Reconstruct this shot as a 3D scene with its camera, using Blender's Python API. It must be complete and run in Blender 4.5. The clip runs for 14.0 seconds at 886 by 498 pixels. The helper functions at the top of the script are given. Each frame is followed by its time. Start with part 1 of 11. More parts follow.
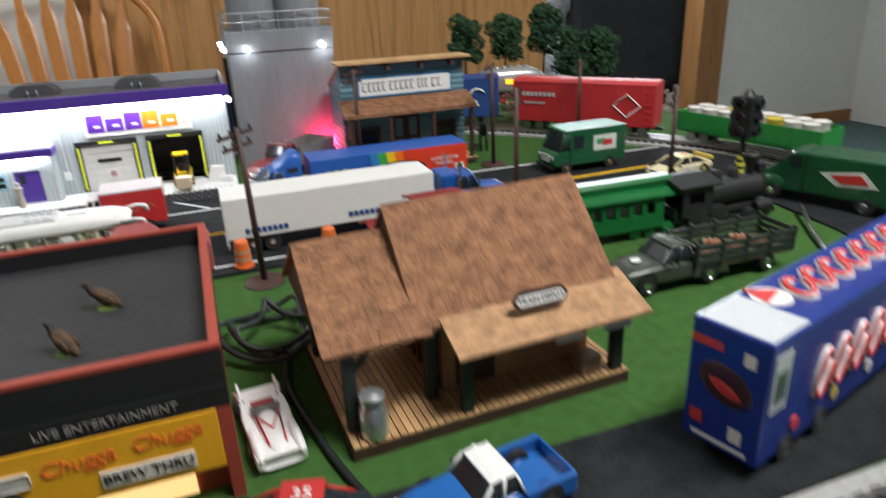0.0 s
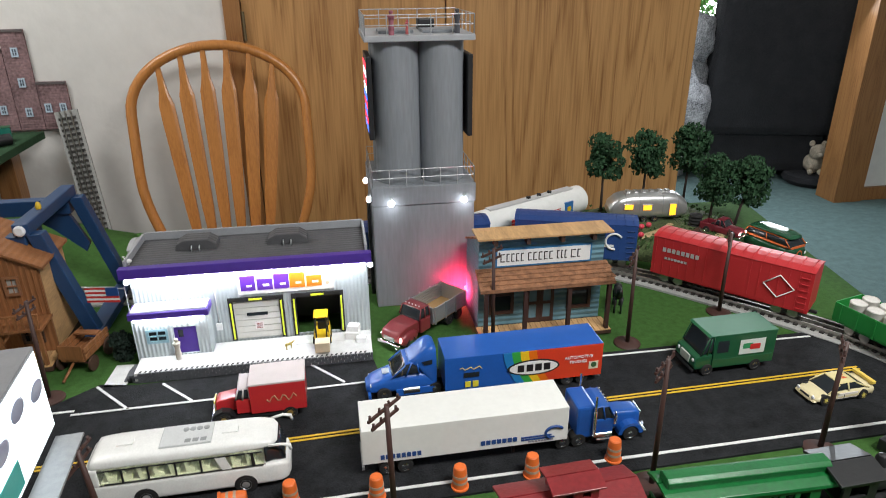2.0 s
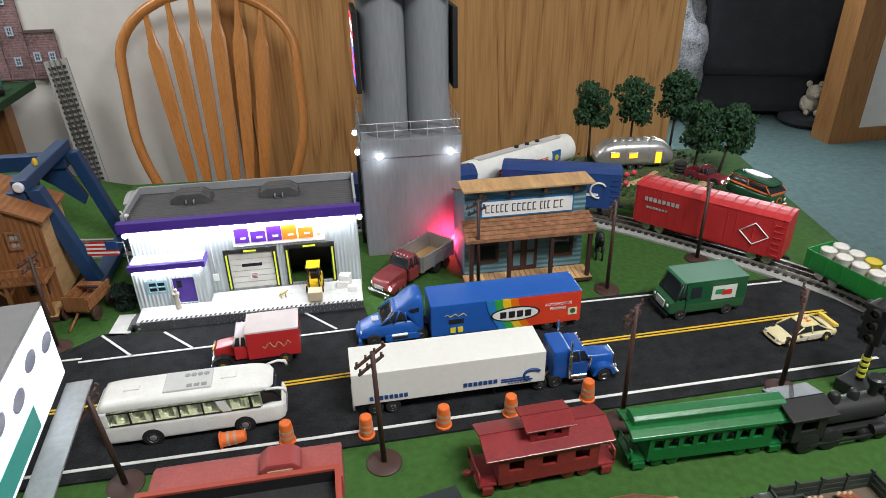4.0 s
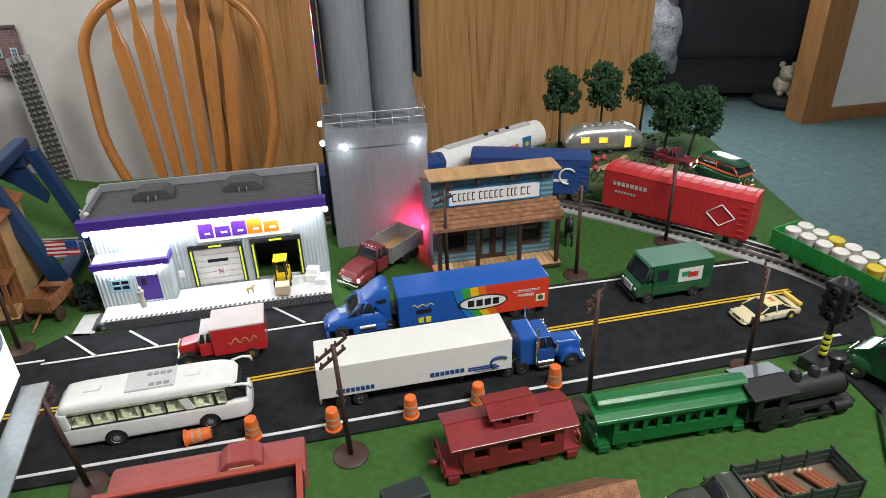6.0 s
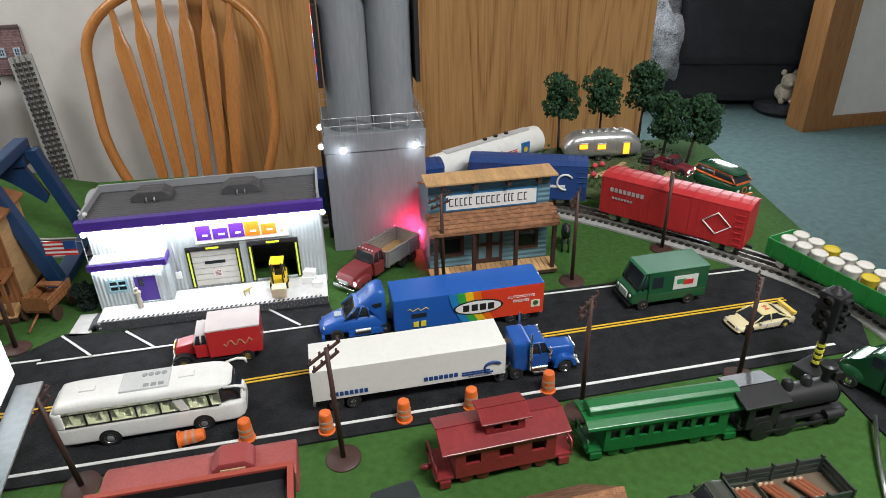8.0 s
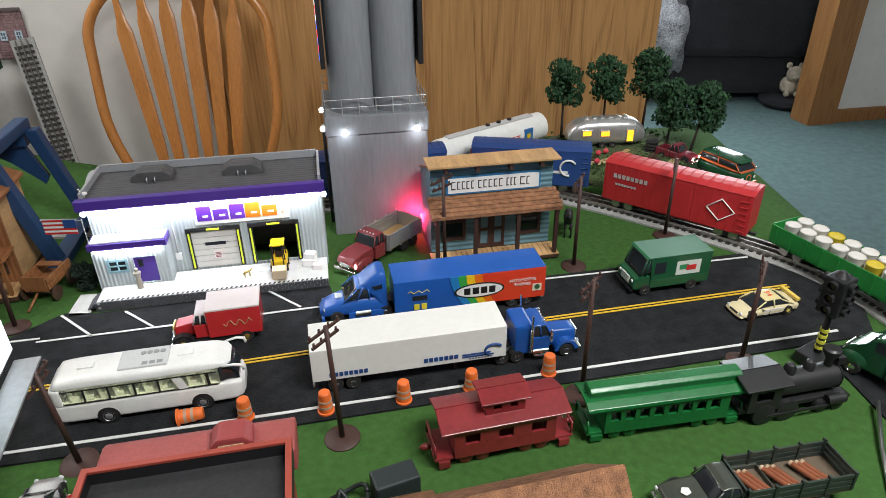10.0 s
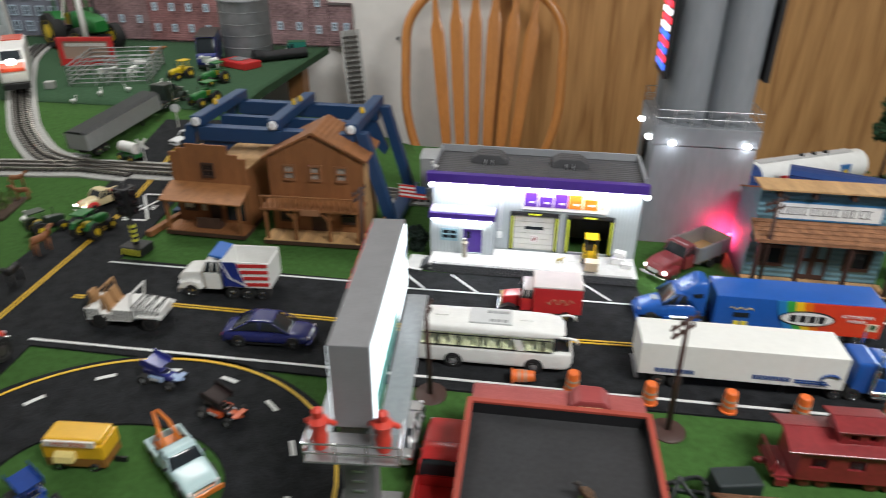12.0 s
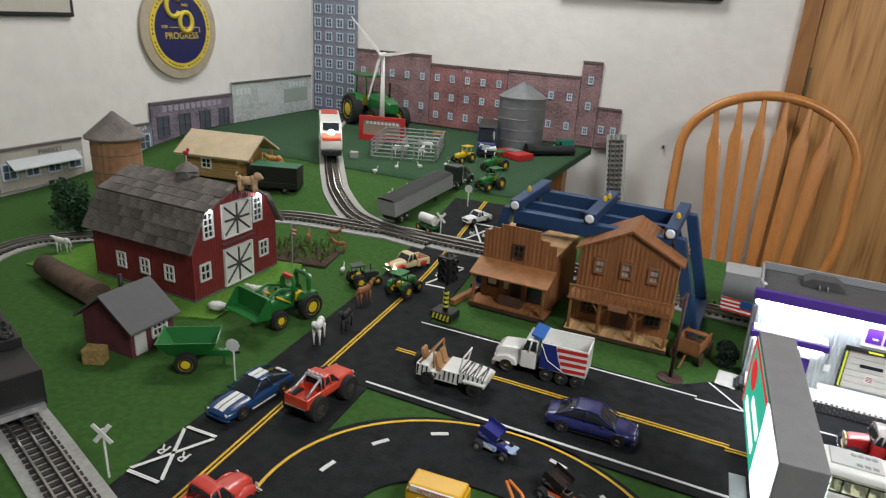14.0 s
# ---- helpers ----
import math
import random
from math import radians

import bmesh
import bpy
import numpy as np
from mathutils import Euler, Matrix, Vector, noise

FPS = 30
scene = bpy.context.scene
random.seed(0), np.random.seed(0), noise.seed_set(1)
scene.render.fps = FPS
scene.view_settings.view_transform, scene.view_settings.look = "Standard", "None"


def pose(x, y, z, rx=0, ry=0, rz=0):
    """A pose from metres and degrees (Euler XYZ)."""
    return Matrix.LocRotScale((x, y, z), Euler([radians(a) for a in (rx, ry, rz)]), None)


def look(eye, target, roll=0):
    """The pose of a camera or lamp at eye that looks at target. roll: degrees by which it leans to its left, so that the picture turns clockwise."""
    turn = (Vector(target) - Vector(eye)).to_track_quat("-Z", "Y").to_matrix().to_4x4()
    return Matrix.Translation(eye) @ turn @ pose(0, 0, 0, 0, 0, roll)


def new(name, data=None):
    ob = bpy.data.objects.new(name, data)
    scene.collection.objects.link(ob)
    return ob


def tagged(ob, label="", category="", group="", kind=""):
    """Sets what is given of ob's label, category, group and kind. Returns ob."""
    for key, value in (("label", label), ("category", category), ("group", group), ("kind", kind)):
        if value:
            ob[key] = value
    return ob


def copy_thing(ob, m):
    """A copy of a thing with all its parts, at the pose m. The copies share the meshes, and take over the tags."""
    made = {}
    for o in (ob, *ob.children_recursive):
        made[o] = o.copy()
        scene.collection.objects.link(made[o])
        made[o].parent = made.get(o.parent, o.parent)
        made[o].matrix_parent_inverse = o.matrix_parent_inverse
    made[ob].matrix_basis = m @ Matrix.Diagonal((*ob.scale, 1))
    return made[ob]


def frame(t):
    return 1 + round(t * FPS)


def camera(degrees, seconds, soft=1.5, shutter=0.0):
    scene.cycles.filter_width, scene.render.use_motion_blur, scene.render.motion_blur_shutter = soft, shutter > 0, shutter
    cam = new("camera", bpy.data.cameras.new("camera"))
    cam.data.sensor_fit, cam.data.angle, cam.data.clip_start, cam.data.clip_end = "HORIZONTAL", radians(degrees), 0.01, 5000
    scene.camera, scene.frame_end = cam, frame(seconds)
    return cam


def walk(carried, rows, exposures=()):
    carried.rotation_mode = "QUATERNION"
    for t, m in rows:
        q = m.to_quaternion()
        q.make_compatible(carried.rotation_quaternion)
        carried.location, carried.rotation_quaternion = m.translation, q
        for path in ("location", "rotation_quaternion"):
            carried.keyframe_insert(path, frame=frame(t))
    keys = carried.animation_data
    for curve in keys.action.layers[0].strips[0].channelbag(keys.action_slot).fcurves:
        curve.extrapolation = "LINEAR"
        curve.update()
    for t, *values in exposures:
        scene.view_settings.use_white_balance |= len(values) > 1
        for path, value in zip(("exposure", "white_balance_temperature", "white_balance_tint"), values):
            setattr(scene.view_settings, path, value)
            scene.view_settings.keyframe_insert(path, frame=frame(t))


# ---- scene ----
cam = camera(67.9, 14.0, soft=0.5, shutter=0.5)
PATH = [
    (0, (0.24, 0.077, 0.286), (0.837, 1.831, -0.466), -2.5),
    (0.5, (0.23, 0.12, 0.369), (0.685, 1.932, -0.344), -1.3),
    (1, (0.226, 0.152, 0.453), (0.612, 1.991, -0.23), 0.1),
    (1.5, (0.231, 0.194, 0.525), (0.543, 2.044, -0.168), -1.5),
    (2, (0.233, 0.198, 0.555), (0.523, 2.017, -0.224), -0.5),
    (2.5, (0.238, 0.188, 0.561), (0.506, 1.989, -0.265), -0.2),
    (3, (0.241, 0.173, 0.574), (0.516, 1.943, -0.317), -0.5),
    (5.5, (0.267, 0.165, 0.587), (0.559, 1.896, -0.371), -1.8),
    (6, (0.275, 0.166, 0.582), (0.598, 1.887, -0.386), -1.8),
    (6.5, (0.278, 0.164, 0.588), (0.604, 1.883, -0.381), -1.6),
    (7, (0.284, 0.164, 0.594), (0.608, 1.889, -0.365), -2.2),
    (7.5, (0.282, 0.163, 0.591), (0.61, 1.888, -0.366), -1.5),
    (10, (0.282, 0.16, 0.569), (0.595, 1.876, -0.408), -0.7),
    (10.5, (0.294, 0.141, 0.571), (0.627, 1.858, -0.399), -0.4),
    (11, (0.282, 0.121, 0.577), (0.604, 1.844, -0.386), 0.6),
    (11.5, (0.19, 0.115, 0.571), (0.171, 1.878, -0.374), -0.9),
    (12, (0.086, 0.103, 0.564), (-0.179, 1.851, -0.371), 0.4),
    (12.5, (-0.009, 0.081, 0.563), (-0.467, 1.804, -0.344), 1.3),
    (13, (-0.082, 0.056, 0.569), (-0.721, 1.769, -0.241), 1.5),
    (13.5, (-0.131, 0.029, 0.559), (-0.844, 1.738, -0.197), 3.3),
    (14, (-0.143, 0.019, 0.559), (-0.937, 1.719, -0.132), 3.4),
]
walk(cam, [(t, look(eye, target, roll)) for t, eye, target, roll in PATH])


# ---- light: the room's ceiling lamps, a dim room around, small lamps come with their things ----
world = bpy.data.worlds.new("room_world")
scene.world = world
world.use_nodes = True
world.node_tree.nodes["Background"].inputs[0].default_value = (0.85, 0.93, 1.0, 1)
world.node_tree.nodes["Background"].inputs[1].default_value = 0.05


def area_lamp(name, eye, target, sx, sy, watts, col):
    data = bpy.data.lights.new(name, "AREA")
    data.shape, data.size, data.size_y, data.energy, data.color = "RECTANGLE", sx, sy, watts, col
    ob = new(name, data)
    ob.matrix_world = look(eye, target)
    return ob


def point_lamp(name, p, watts, col, r=0.004):
    data = bpy.data.lights.new(name, "POINT")
    data.energy, data.color, data.shadow_soft_size = watts, col, r
    ob = new(name, data)
    ob.location = p
    return ob


area_lamp("ceiling_lamp_light", (1.0, 0.0, 1.62), (0.9, 0.6, 0), 0.9, 0.4, 26.0, (0.99, 0.985, 0.97))
area_lamp("ceiling_lamp_light", (-1.05, 1.75, 1.62), (-1.15, 1.9, 0), 0.9, 0.4, 11.0, (0.99, 0.985, 0.97))
area_lamp("window_light", (2.6, 3.7, 0.75), (1.2, 1.5, -0.3), 0.9, 0.9, 20.0, (0.85, 0.93, 1.0))
scene.view_settings.exposure = 0.81


# ---- materials ----
def material(name, col, rough=0.5, metal=0.0, var=0.12, size=0.02, bump=0.05, emit=0.0, coat=0.0, stretch=None):
    m = bpy.data.materials.new(name)
    m.use_nodes = True
    nt = m.node_tree
    bsdf = nt.nodes["Principled BSDF"]
    bsdf.inputs["Roughness"].default_value = rough
    bsdf.inputs["Metallic"].default_value = metal
    bsdf.inputs["Coat Weight"].default_value = coat
    if emit:
        bsdf.inputs["Emission Color"].default_value = (*col, 1)
        bsdf.inputs["Emission Strength"].default_value = emit
    tc = nt.nodes.new("ShaderNodeTexCoord")
    mp = nt.nodes.new("ShaderNodeMapping")
    mp.inputs["Scale"].default_value = stretch or (1, 1, 1)
    nt.links.new(tc.outputs["Object"], mp.inputs[0])
    n1, n2 = nt.nodes.new("ShaderNodeTexNoise"), nt.nodes.new("ShaderNodeTexNoise")
    n1.inputs["Scale"].default_value, n2.inputs["Scale"].default_value = 0.6 / size, 6 / size
    n1.inputs["Detail"].default_value, n2.inputs["Detail"].default_value = 4, 3
    mix = nt.nodes.new("ShaderNodeMath")
    mix.operation = "MULTIPLY_ADD"
    mix.inputs[1].default_value = 0.5
    for n in (n1, n2):
        nt.links.new(mp.outputs[0], n.inputs["Vector"])
    half = nt.nodes.new("ShaderNodeMath")
    half.operation, half.inputs[1].default_value = "MULTIPLY", 0.5
    nt.links.new(n2.outputs["Fac"], half.inputs[0])
    nt.links.new(n1.outputs["Fac"], mix.inputs[0])
    nt.links.new(half.outputs[0], mix.inputs[2])
    ramp = nt.nodes.new("ShaderNodeValToRGB")
    lo, hi = [tuple(max(0.0, min(1.0, c * k)) for c in col) for k in (1 - 1.6 * var, 1 + 1.6 * var)]
    ramp.color_ramp.elements[0].position, ramp.color_ramp.elements[1].position = 0.3, 0.7
    ramp.color_ramp.elements[0].color, ramp.color_ramp.elements[1].color = (*lo, 1), (*hi, 1)
    nt.links.new(mix.outputs[0], ramp.inputs[0])
    nt.links.new(ramp.outputs[0], bsdf.inputs["Base Color"])
    if bump:
        b = nt.nodes.new("ShaderNodeBump")
        b.inputs["Strength"].default_value, b.inputs["Distance"].default_value = min(1, bump * 4), size * 0.1
        nt.links.new(n2.outputs["Fac"], b.inputs["Height"])
        nt.links.new(b.outputs[0], bsdf.inputs["Normal"])
    return m


def banded(name, cols, axis, period, rough=0.6, bump=0.3, var=0.2, grain=(1, 1, 1), size=0.01):
    """Boards or corrugation: noise-grained colour with fine lines across one axis."""
    m = material(name, cols, rough, 0, var, size, 0, stretch=grain)
    nt = m.node_tree
    w = nt.nodes.new("ShaderNodeTexWave")
    w.bands_direction = axis
    w.inputs["Scale"].default_value = 0.314 / period
    w.inputs["Distortion"].default_value = 0.0
    tc = nt.nodes["Texture Coordinate"]
    nt.links.new(tc.outputs["Object"], w.inputs["Vector"])
    b = nt.nodes.new("ShaderNodeBump")
    b.inputs["Strength"].default_value, b.inputs["Distance"].default_value = bump, period * 0.3
    nt.links.new(w.outputs["Fac"], b.inputs["Height"])
    nt.links.new(b.outputs[0], nt.nodes["Principled BSDF"].inputs["Normal"])
    return m


def glass(name, col=(0.9, 0.95, 0.95)):
    m = material(name, col, 0.05, 0, 0.0, 0.1, 0)
    m.node_tree.nodes["Principled BSDF"].inputs["Transmission Weight"].default_value = 0.9
    return m


def oak(name, light, dark, scale=1.0, rough=0.4, figure=0.5):
    """Varnished oak with long cathedral grain along z."""
    m = material(name, light, rough, 0, 0.1, 0.02, 0.02, stretch=(1, 1, 0.08))
    nt = m.node_tree
    bsdf = nt.nodes["Principled BSDF"]
    tc = nt.nodes["Texture Coordinate"]

    def noise_at(sx, sz, freq, detail):
        mp = nt.nodes.new("ShaderNodeMapping")
        mp.inputs["Scale"].default_value = (sx * scale, sx * scale, sz * scale)
        nt.links.new(tc.outputs["Object"], mp.inputs[0])
        n = nt.nodes.new("ShaderNodeTexNoise")
        n.inputs["Scale"].default_value, n.inputs["Detail"].default_value = freq, detail
        nt.links.new(mp.outputs[0], n.inputs["Vector"])
        return n.outputs["Fac"]

    def op(kind, a, b):
        q = nt.nodes.new("ShaderNodeMath")
        q.operation = kind
        for k, v in enumerate((a, b)):
            if isinstance(v, (int, float)):
                q.inputs[k].default_value = v
            else:
                nt.links.new(v, q.inputs[k])
        return q.outputs[0]

    rings = op("PINGPONG", op("MULTIPLY", noise_at(1.0, 0.1, 4.2, 1.5), 30), 1)
    rings = op("POWER", rings, 2.2)
    pores = noise_at(1.0, 0.035, 150, 2)
    patch = noise_at(1.0, 0.25, 2.2, 2)
    grain = op("ADD", op("MULTIPLY", op("MULTIPLY", rings, pores), figure * 1.5), op("MULTIPLY", op("SUBTRACT", pores, 0.42), 0.9))
    grain = op("ADD", grain, op("MULTIPLY", op("SUBTRACT", patch, 0.5), 0.5))
    ramp = nt.nodes.new("ShaderNodeValToRGB")
    ramp.color_ramp.elements[0].position, ramp.color_ramp.elements[1].position = 0.0, 0.72
    ramp.color_ramp.elements[0].color, ramp.color_ramp.elements[1].color = (*light, 1), (*dark, 1)
    nt.links.new(grain, ramp.inputs[0])
    nt.links.new(ramp.outputs[0], bsdf.inputs["Base Color"])
    return m


def uneven(m, low, high):
    """Each piece of this material a little lighter or darker than the next."""
    nt = m.node_tree
    bsdf = nt.nodes["Principled BSDF"]
    src = bsdf.inputs["Base Color"].links[0].from_socket
    info, span, hsv = [nt.nodes.new(k) for k in ("ShaderNodeObjectInfo", "ShaderNodeMapRange", "ShaderNodeHueSaturation")]
    span.inputs["To Min"].default_value, span.inputs["To Max"].default_value = low, high
    nt.links.new(info.outputs["Random"], span.inputs["Value"])
    nt.links.new(span.outputs[0], hsv.inputs["Value"])
    nt.links.new(src, hsv.inputs["Color"])
    nt.links.new(hsv.outputs[0], bsdf.inputs["Base Color"])
    return m


PAINT = {}


def paint(r, g, b, rough=0.3, metal=0.0):
    """A model's enamel paint, one material for each colour."""
    key = (r, g, b, rough, metal)
    if key not in PAINT:
        PAINT[key] = material("enamel_paint", (r, g, b), rough, metal, 0.06, 0.012, 0.01, coat=0.25 if rough < 0.4 else 0)
    return PAINT[key]


GRASS = material("felt_grass", (0.046, 0.112, 0.027), 0.95, 0, 0.2, 0.006, 0.45)
GRASS2 = material("felt_grass_dark", (0.04, 0.085, 0.045), 0.95, 0, 0.2, 0.006, 0.3)
ROAD = material("foam_road", (0.0185, 0.0195, 0.0215), 0.8, 0, 0.38, 0.012, 0.2)
for dull in (GRASS, GRASS2, ROAD):
    dull.node_tree.nodes["Principled BSDF"].inputs["Specular IOR Level"].default_value = 0.12
WHITE_LINE = material("road_white", (0.72, 0.73, 0.72), 0.6, 0, 0.08, 0.01, 0.05)
YELLOW_LINE = material("road_yellow", (0.72, 0.45, 0.03), 0.6, 0, 0.1, 0.01, 0.05)
WALL = material("painted_wall", (0.74, 0.72, 0.69), 0.8, 0, 0.04, 0.3, 0.02)
DOOR_OAK = oak("oak_door_veneer", (0.56, 0.30, 0.115), (0.30, 0.135, 0.042))
CHAIR_OAK = oak("oak_chair", (0.52, 0.215, 0.058), (0.36, 0.135, 0.034), 1.6, 0.28, 0.35)
TRIM_OAK = oak("oak_trim", (0.36, 0.17, 0.06), (0.22, 0.09, 0.03), 2.0)
CARPET = material("carpet", (0.10, 0.16, 0.16), 0.95, 0, 0.2, 0.02, 0.4)
BLACKM = paint(0.012, 0.012, 0.014, 0.5)
TYRE = paint(0.014, 0.014, 0.014, 0.8)
CHROME = paint(0.75, 0.75, 0.77, 0.18, 1.0)
SILVER = paint(0.5, 0.51, 0.53, 0.35, 0.7)
WHITE = paint(0.78, 0.78, 0.76, 0.35)
RED = paint(0.55, 0.03, 0.03)
DARKGLASS = material("tinted_window", (0.02, 0.025, 0.03), 0.08, 0, 0.05, 0.01, 0)
CLEAR = glass("clear_plastic")
HEADLAMP = material("headlamp_glow", (1.0, 0.97, 0.9), 0.3, 0, 0, 0.01, 0, emit=14)
LENS = paint(0.8, 0.8, 0.82, 0.12)
LED = material("white_led", (0.92, 0.96, 1.0), 0.3, 0, 0, 0.01, 0, emit=12)
BROWN_WOOD = banded("stained_wood", (0.26, 0.105, 0.038), "X", 0.008, 0.6, 0.3, 0.2, (1, 1, 0.1))
DECK_WOOD = uneven(material("laser_cut_plywood", (0.55, 0.33, 0.15), 0.65, 0, 0.2, 0.012, 0.1, stretch=(1, 0.15, 1)), 0.72, 1.12)
DARK_WOOD = material("dark_stain_wood", (0.06, 0.03, 0.02), 0.6, 0, 0.25, 0.01, 0.1)
POLE_BROWN = paint(0.055, 0.025, 0.02, 0.55)
SHINGLE = material("wood_shingle", (0.27, 0.125, 0.062), 0.85, 0, 0.45, 0.006, 0.4)
LEAF = material("foliage", (0.025, 0.075, 0.03), 0.9, 0, 0.4, 0.01, 0.3)
BARK = material("bark", (0.05, 0.035, 0.03), 0.9, 0, 0.3, 0.01, 0.3)


# ---- mesh helpers ----
def B():
    return bmesh.new()


def bevel_new(bm, start, w):
    bm.edges.ensure_lookup_table()
    es = [e for e in bm.edges[start:]]
    bmesh.ops.bevel(bm, geom=es, offset=w, segments=2, profile=0.6, affect="EDGES")


def box(bm, x0, x1, y0, y1, z0, z1, bev=0.0, top=None):
    """A box, bevelled; top: (scale x, scale y) of its upper face."""
    start = len(bm.edges)
    tx, ty = top or (1, 1)
    cx, cy = (x0 + x1) / 2, (y0 + y1) / 2
    low = [bm.verts.new(p) for p in ((x0, y0, z0), (x1, y0, z0), (x1, y1, z0), (x0, y1, z0))]
    up = [bm.verts.new((cx + (v.co.x - cx) * tx, cy + (v.co.y - cy) * ty, z1)) for v in low]
    bm.faces.new(low[::-1]), bm.faces.new(up)
    for i in range(4):
        j = (i + 1) % 4
        bm.faces.new((low[i], low[j], up[j], up[i]))
    if bev:
        bevel_new(bm, start, bev)
    return bm


def prism(bm, pts, a0, a1, axis="y", bev=0.0, narrow=None):
    """The outline pts, drawn in the two other axes, pushed along axis from a0 to a1. narrow(u, v): scale about the middle along axis."""
    start = len(bm.edges)
    mid = (a0 + a1) / 2

    def put(u, v, a):
        a = mid + (a - mid) * (narrow(u, v) if narrow else 1)
        return {"y": (u, a, v), "x": (a, u, v), "z": (u, v, a)}[axis]

    one, two = [[bm.verts.new(put(u, v, a)) for u, v in pts] for a in (a0, a1)]
    bm.faces.new(one), bm.faces.new(two[::-1])
    for i in range(len(pts)):
        j = (i + 1) % len(pts)
        bm.faces.new((one[i], two[i], two[j], one[j]))
    if bev:
        bevel_new(bm, start, bev)
    bmesh.ops.recalc_face_normals(bm, faces=bm.faces[:])
    return bm


def crease(ring):
    """A sharp edge round a ring of corners."""
    for i, v in enumerate(ring):
        w = ring[(i + 1) % len(ring)]
        for e in v.link_edges:
            if e.other_vert(v) is w:
                e.smooth = False


def cyl(bm, p, q, r, r2=None, seg=14):
    """A closed tapered cylinder from p to q, smooth round its side."""
    p, q = Vector(p), Vector(q)
    d = (q - p).normalized()
    a = d.orthogonal().normalized()
    b = d.cross(a)
    r2 = r if r2 is None else r2
    rings = []
    for c, rr in ((p, r), (q, r2)):
        rings.append([bm.verts.new(c + (a * math.cos(t) + b * math.sin(t)) * max(rr, 1e-5)) for t in (2 * math.pi * i / seg for i in range(seg))])
    bm.faces.new(rings[0][::-1]), bm.faces.new(rings[1])
    for i in range(seg):
        j = (i + 1) % seg
        bm.faces.new((rings[0][i], rings[0][j], rings[1][j], rings[1][i])).smooth = True
    crease(rings[0]), crease(rings[1])
    return bm


def lathe(bm, prof, c=(0, 0, 0), seg=24):
    """Rings of (radius, height) round the z axis."""
    rings = [[bm.verts.new((c[0] + r * math.cos(t), c[1] + r * math.sin(t), c[2] + z)) for t in (2 * math.pi * i / seg for i in range(seg))] for r, z in prof]
    bm.faces.new(rings[0][::-1]), bm.faces.new(rings[-1])
    for u, v in zip(rings, rings[1:]):
        for i in range(seg):
            j = (i + 1) % seg
            bm.faces.new((u[i], u[j], v[j], v[i])).smooth = True
    crease(rings[0]), crease(rings[-1])
    for k in range(1, len(prof) - 1):
        a = math.atan2(prof[k][1] - prof[k - 1][1], prof[k][0] - prof[k - 1][0])
        b = math.atan2(prof[k + 1][1] - prof[k][1], prof[k + 1][0] - prof[k][0])
        if abs(math.remainder(a - b, 2 * math.pi)) > 0.6:
            crease(rings[k])
    return bm


def tube(bm, pts, r, seg=8):
    pts = [Vector(p) for p in pts]
    rings, a = [], None
    for i, p in enumerate(pts):
        d = (pts[min(i + 1, len(pts) - 1)] - pts[max(i - 1, 0)]).normalized()
        a = d.cross(Vector((0.3, 0.2, 1))) if a is None else a - d * a.dot(d)
        a = (a if a.length > 1e-4 else d.orthogonal()).normalized()
        b = d.cross(a)
        rr = r[i] if isinstance(r, (list, tuple)) else r
        rings.append([bm.verts.new(p + (a * math.cos(t) + b * math.sin(t)) * rr) for t in (2 * math.pi * k / seg for k in range(seg))])
    bm.faces.new(rings[0]), bm.faces.new(rings[-1][::-1])
    for u, v in zip(rings, rings[1:]):
        for i in range(seg):
            j = (i + 1) % seg
            bm.faces.new((u[i], v[i], v[j], u[j])).smooth = True
    bmesh.ops.recalc_face_normals(bm, faces=bm.faces[:])
    return bm


def ball(bm, c, r, seg=14, rough=0.0):
    start = len(bm.verts)
    rx, ry, rz = r if isinstance(r, tuple) else (r, r, r)
    out = bmesh.ops.create_uvsphere(bm, u_segments=seg, v_segments=max(6, seg // 2 + 2), radius=1)
    for v in out["verts"]:
        k = 1 + rough * (noise.noise(v.co * 2.5 + Vector(c) * 90))
        v.co = Vector((v.co.x * rx * k + c[0], v.co.y * ry * k + c[1], v.co.z * rz * k + c[2]))
        for f in v.link_faces:
            f.smooth = True
    return bm


def along(keys, n=5):
    """Smooth stations through the given ones."""
    k = np.array(keys, float)
    out = []
    for i in range(len(k) - 1):
        p0, p1, p2, p3 = k[max(i - 1, 0)], k[i], k[i + 1], k[min(i + 2, len(k) - 1)]
        for q in range(n):
            t = q / n
            v = 0.5 * (2 * p1 + (p2 - p0) * t + (2 * p0 - 5 * p1 + 4 * p2 - p3) * t * t + (3 * p1 - p0 - 3 * p2 + p3) * t**3)
            v[0] = p1[0] + (p2[0] - p1[0]) * t
            out.append(tuple(v))
    out.append(tuple(k[-1]))
    return out


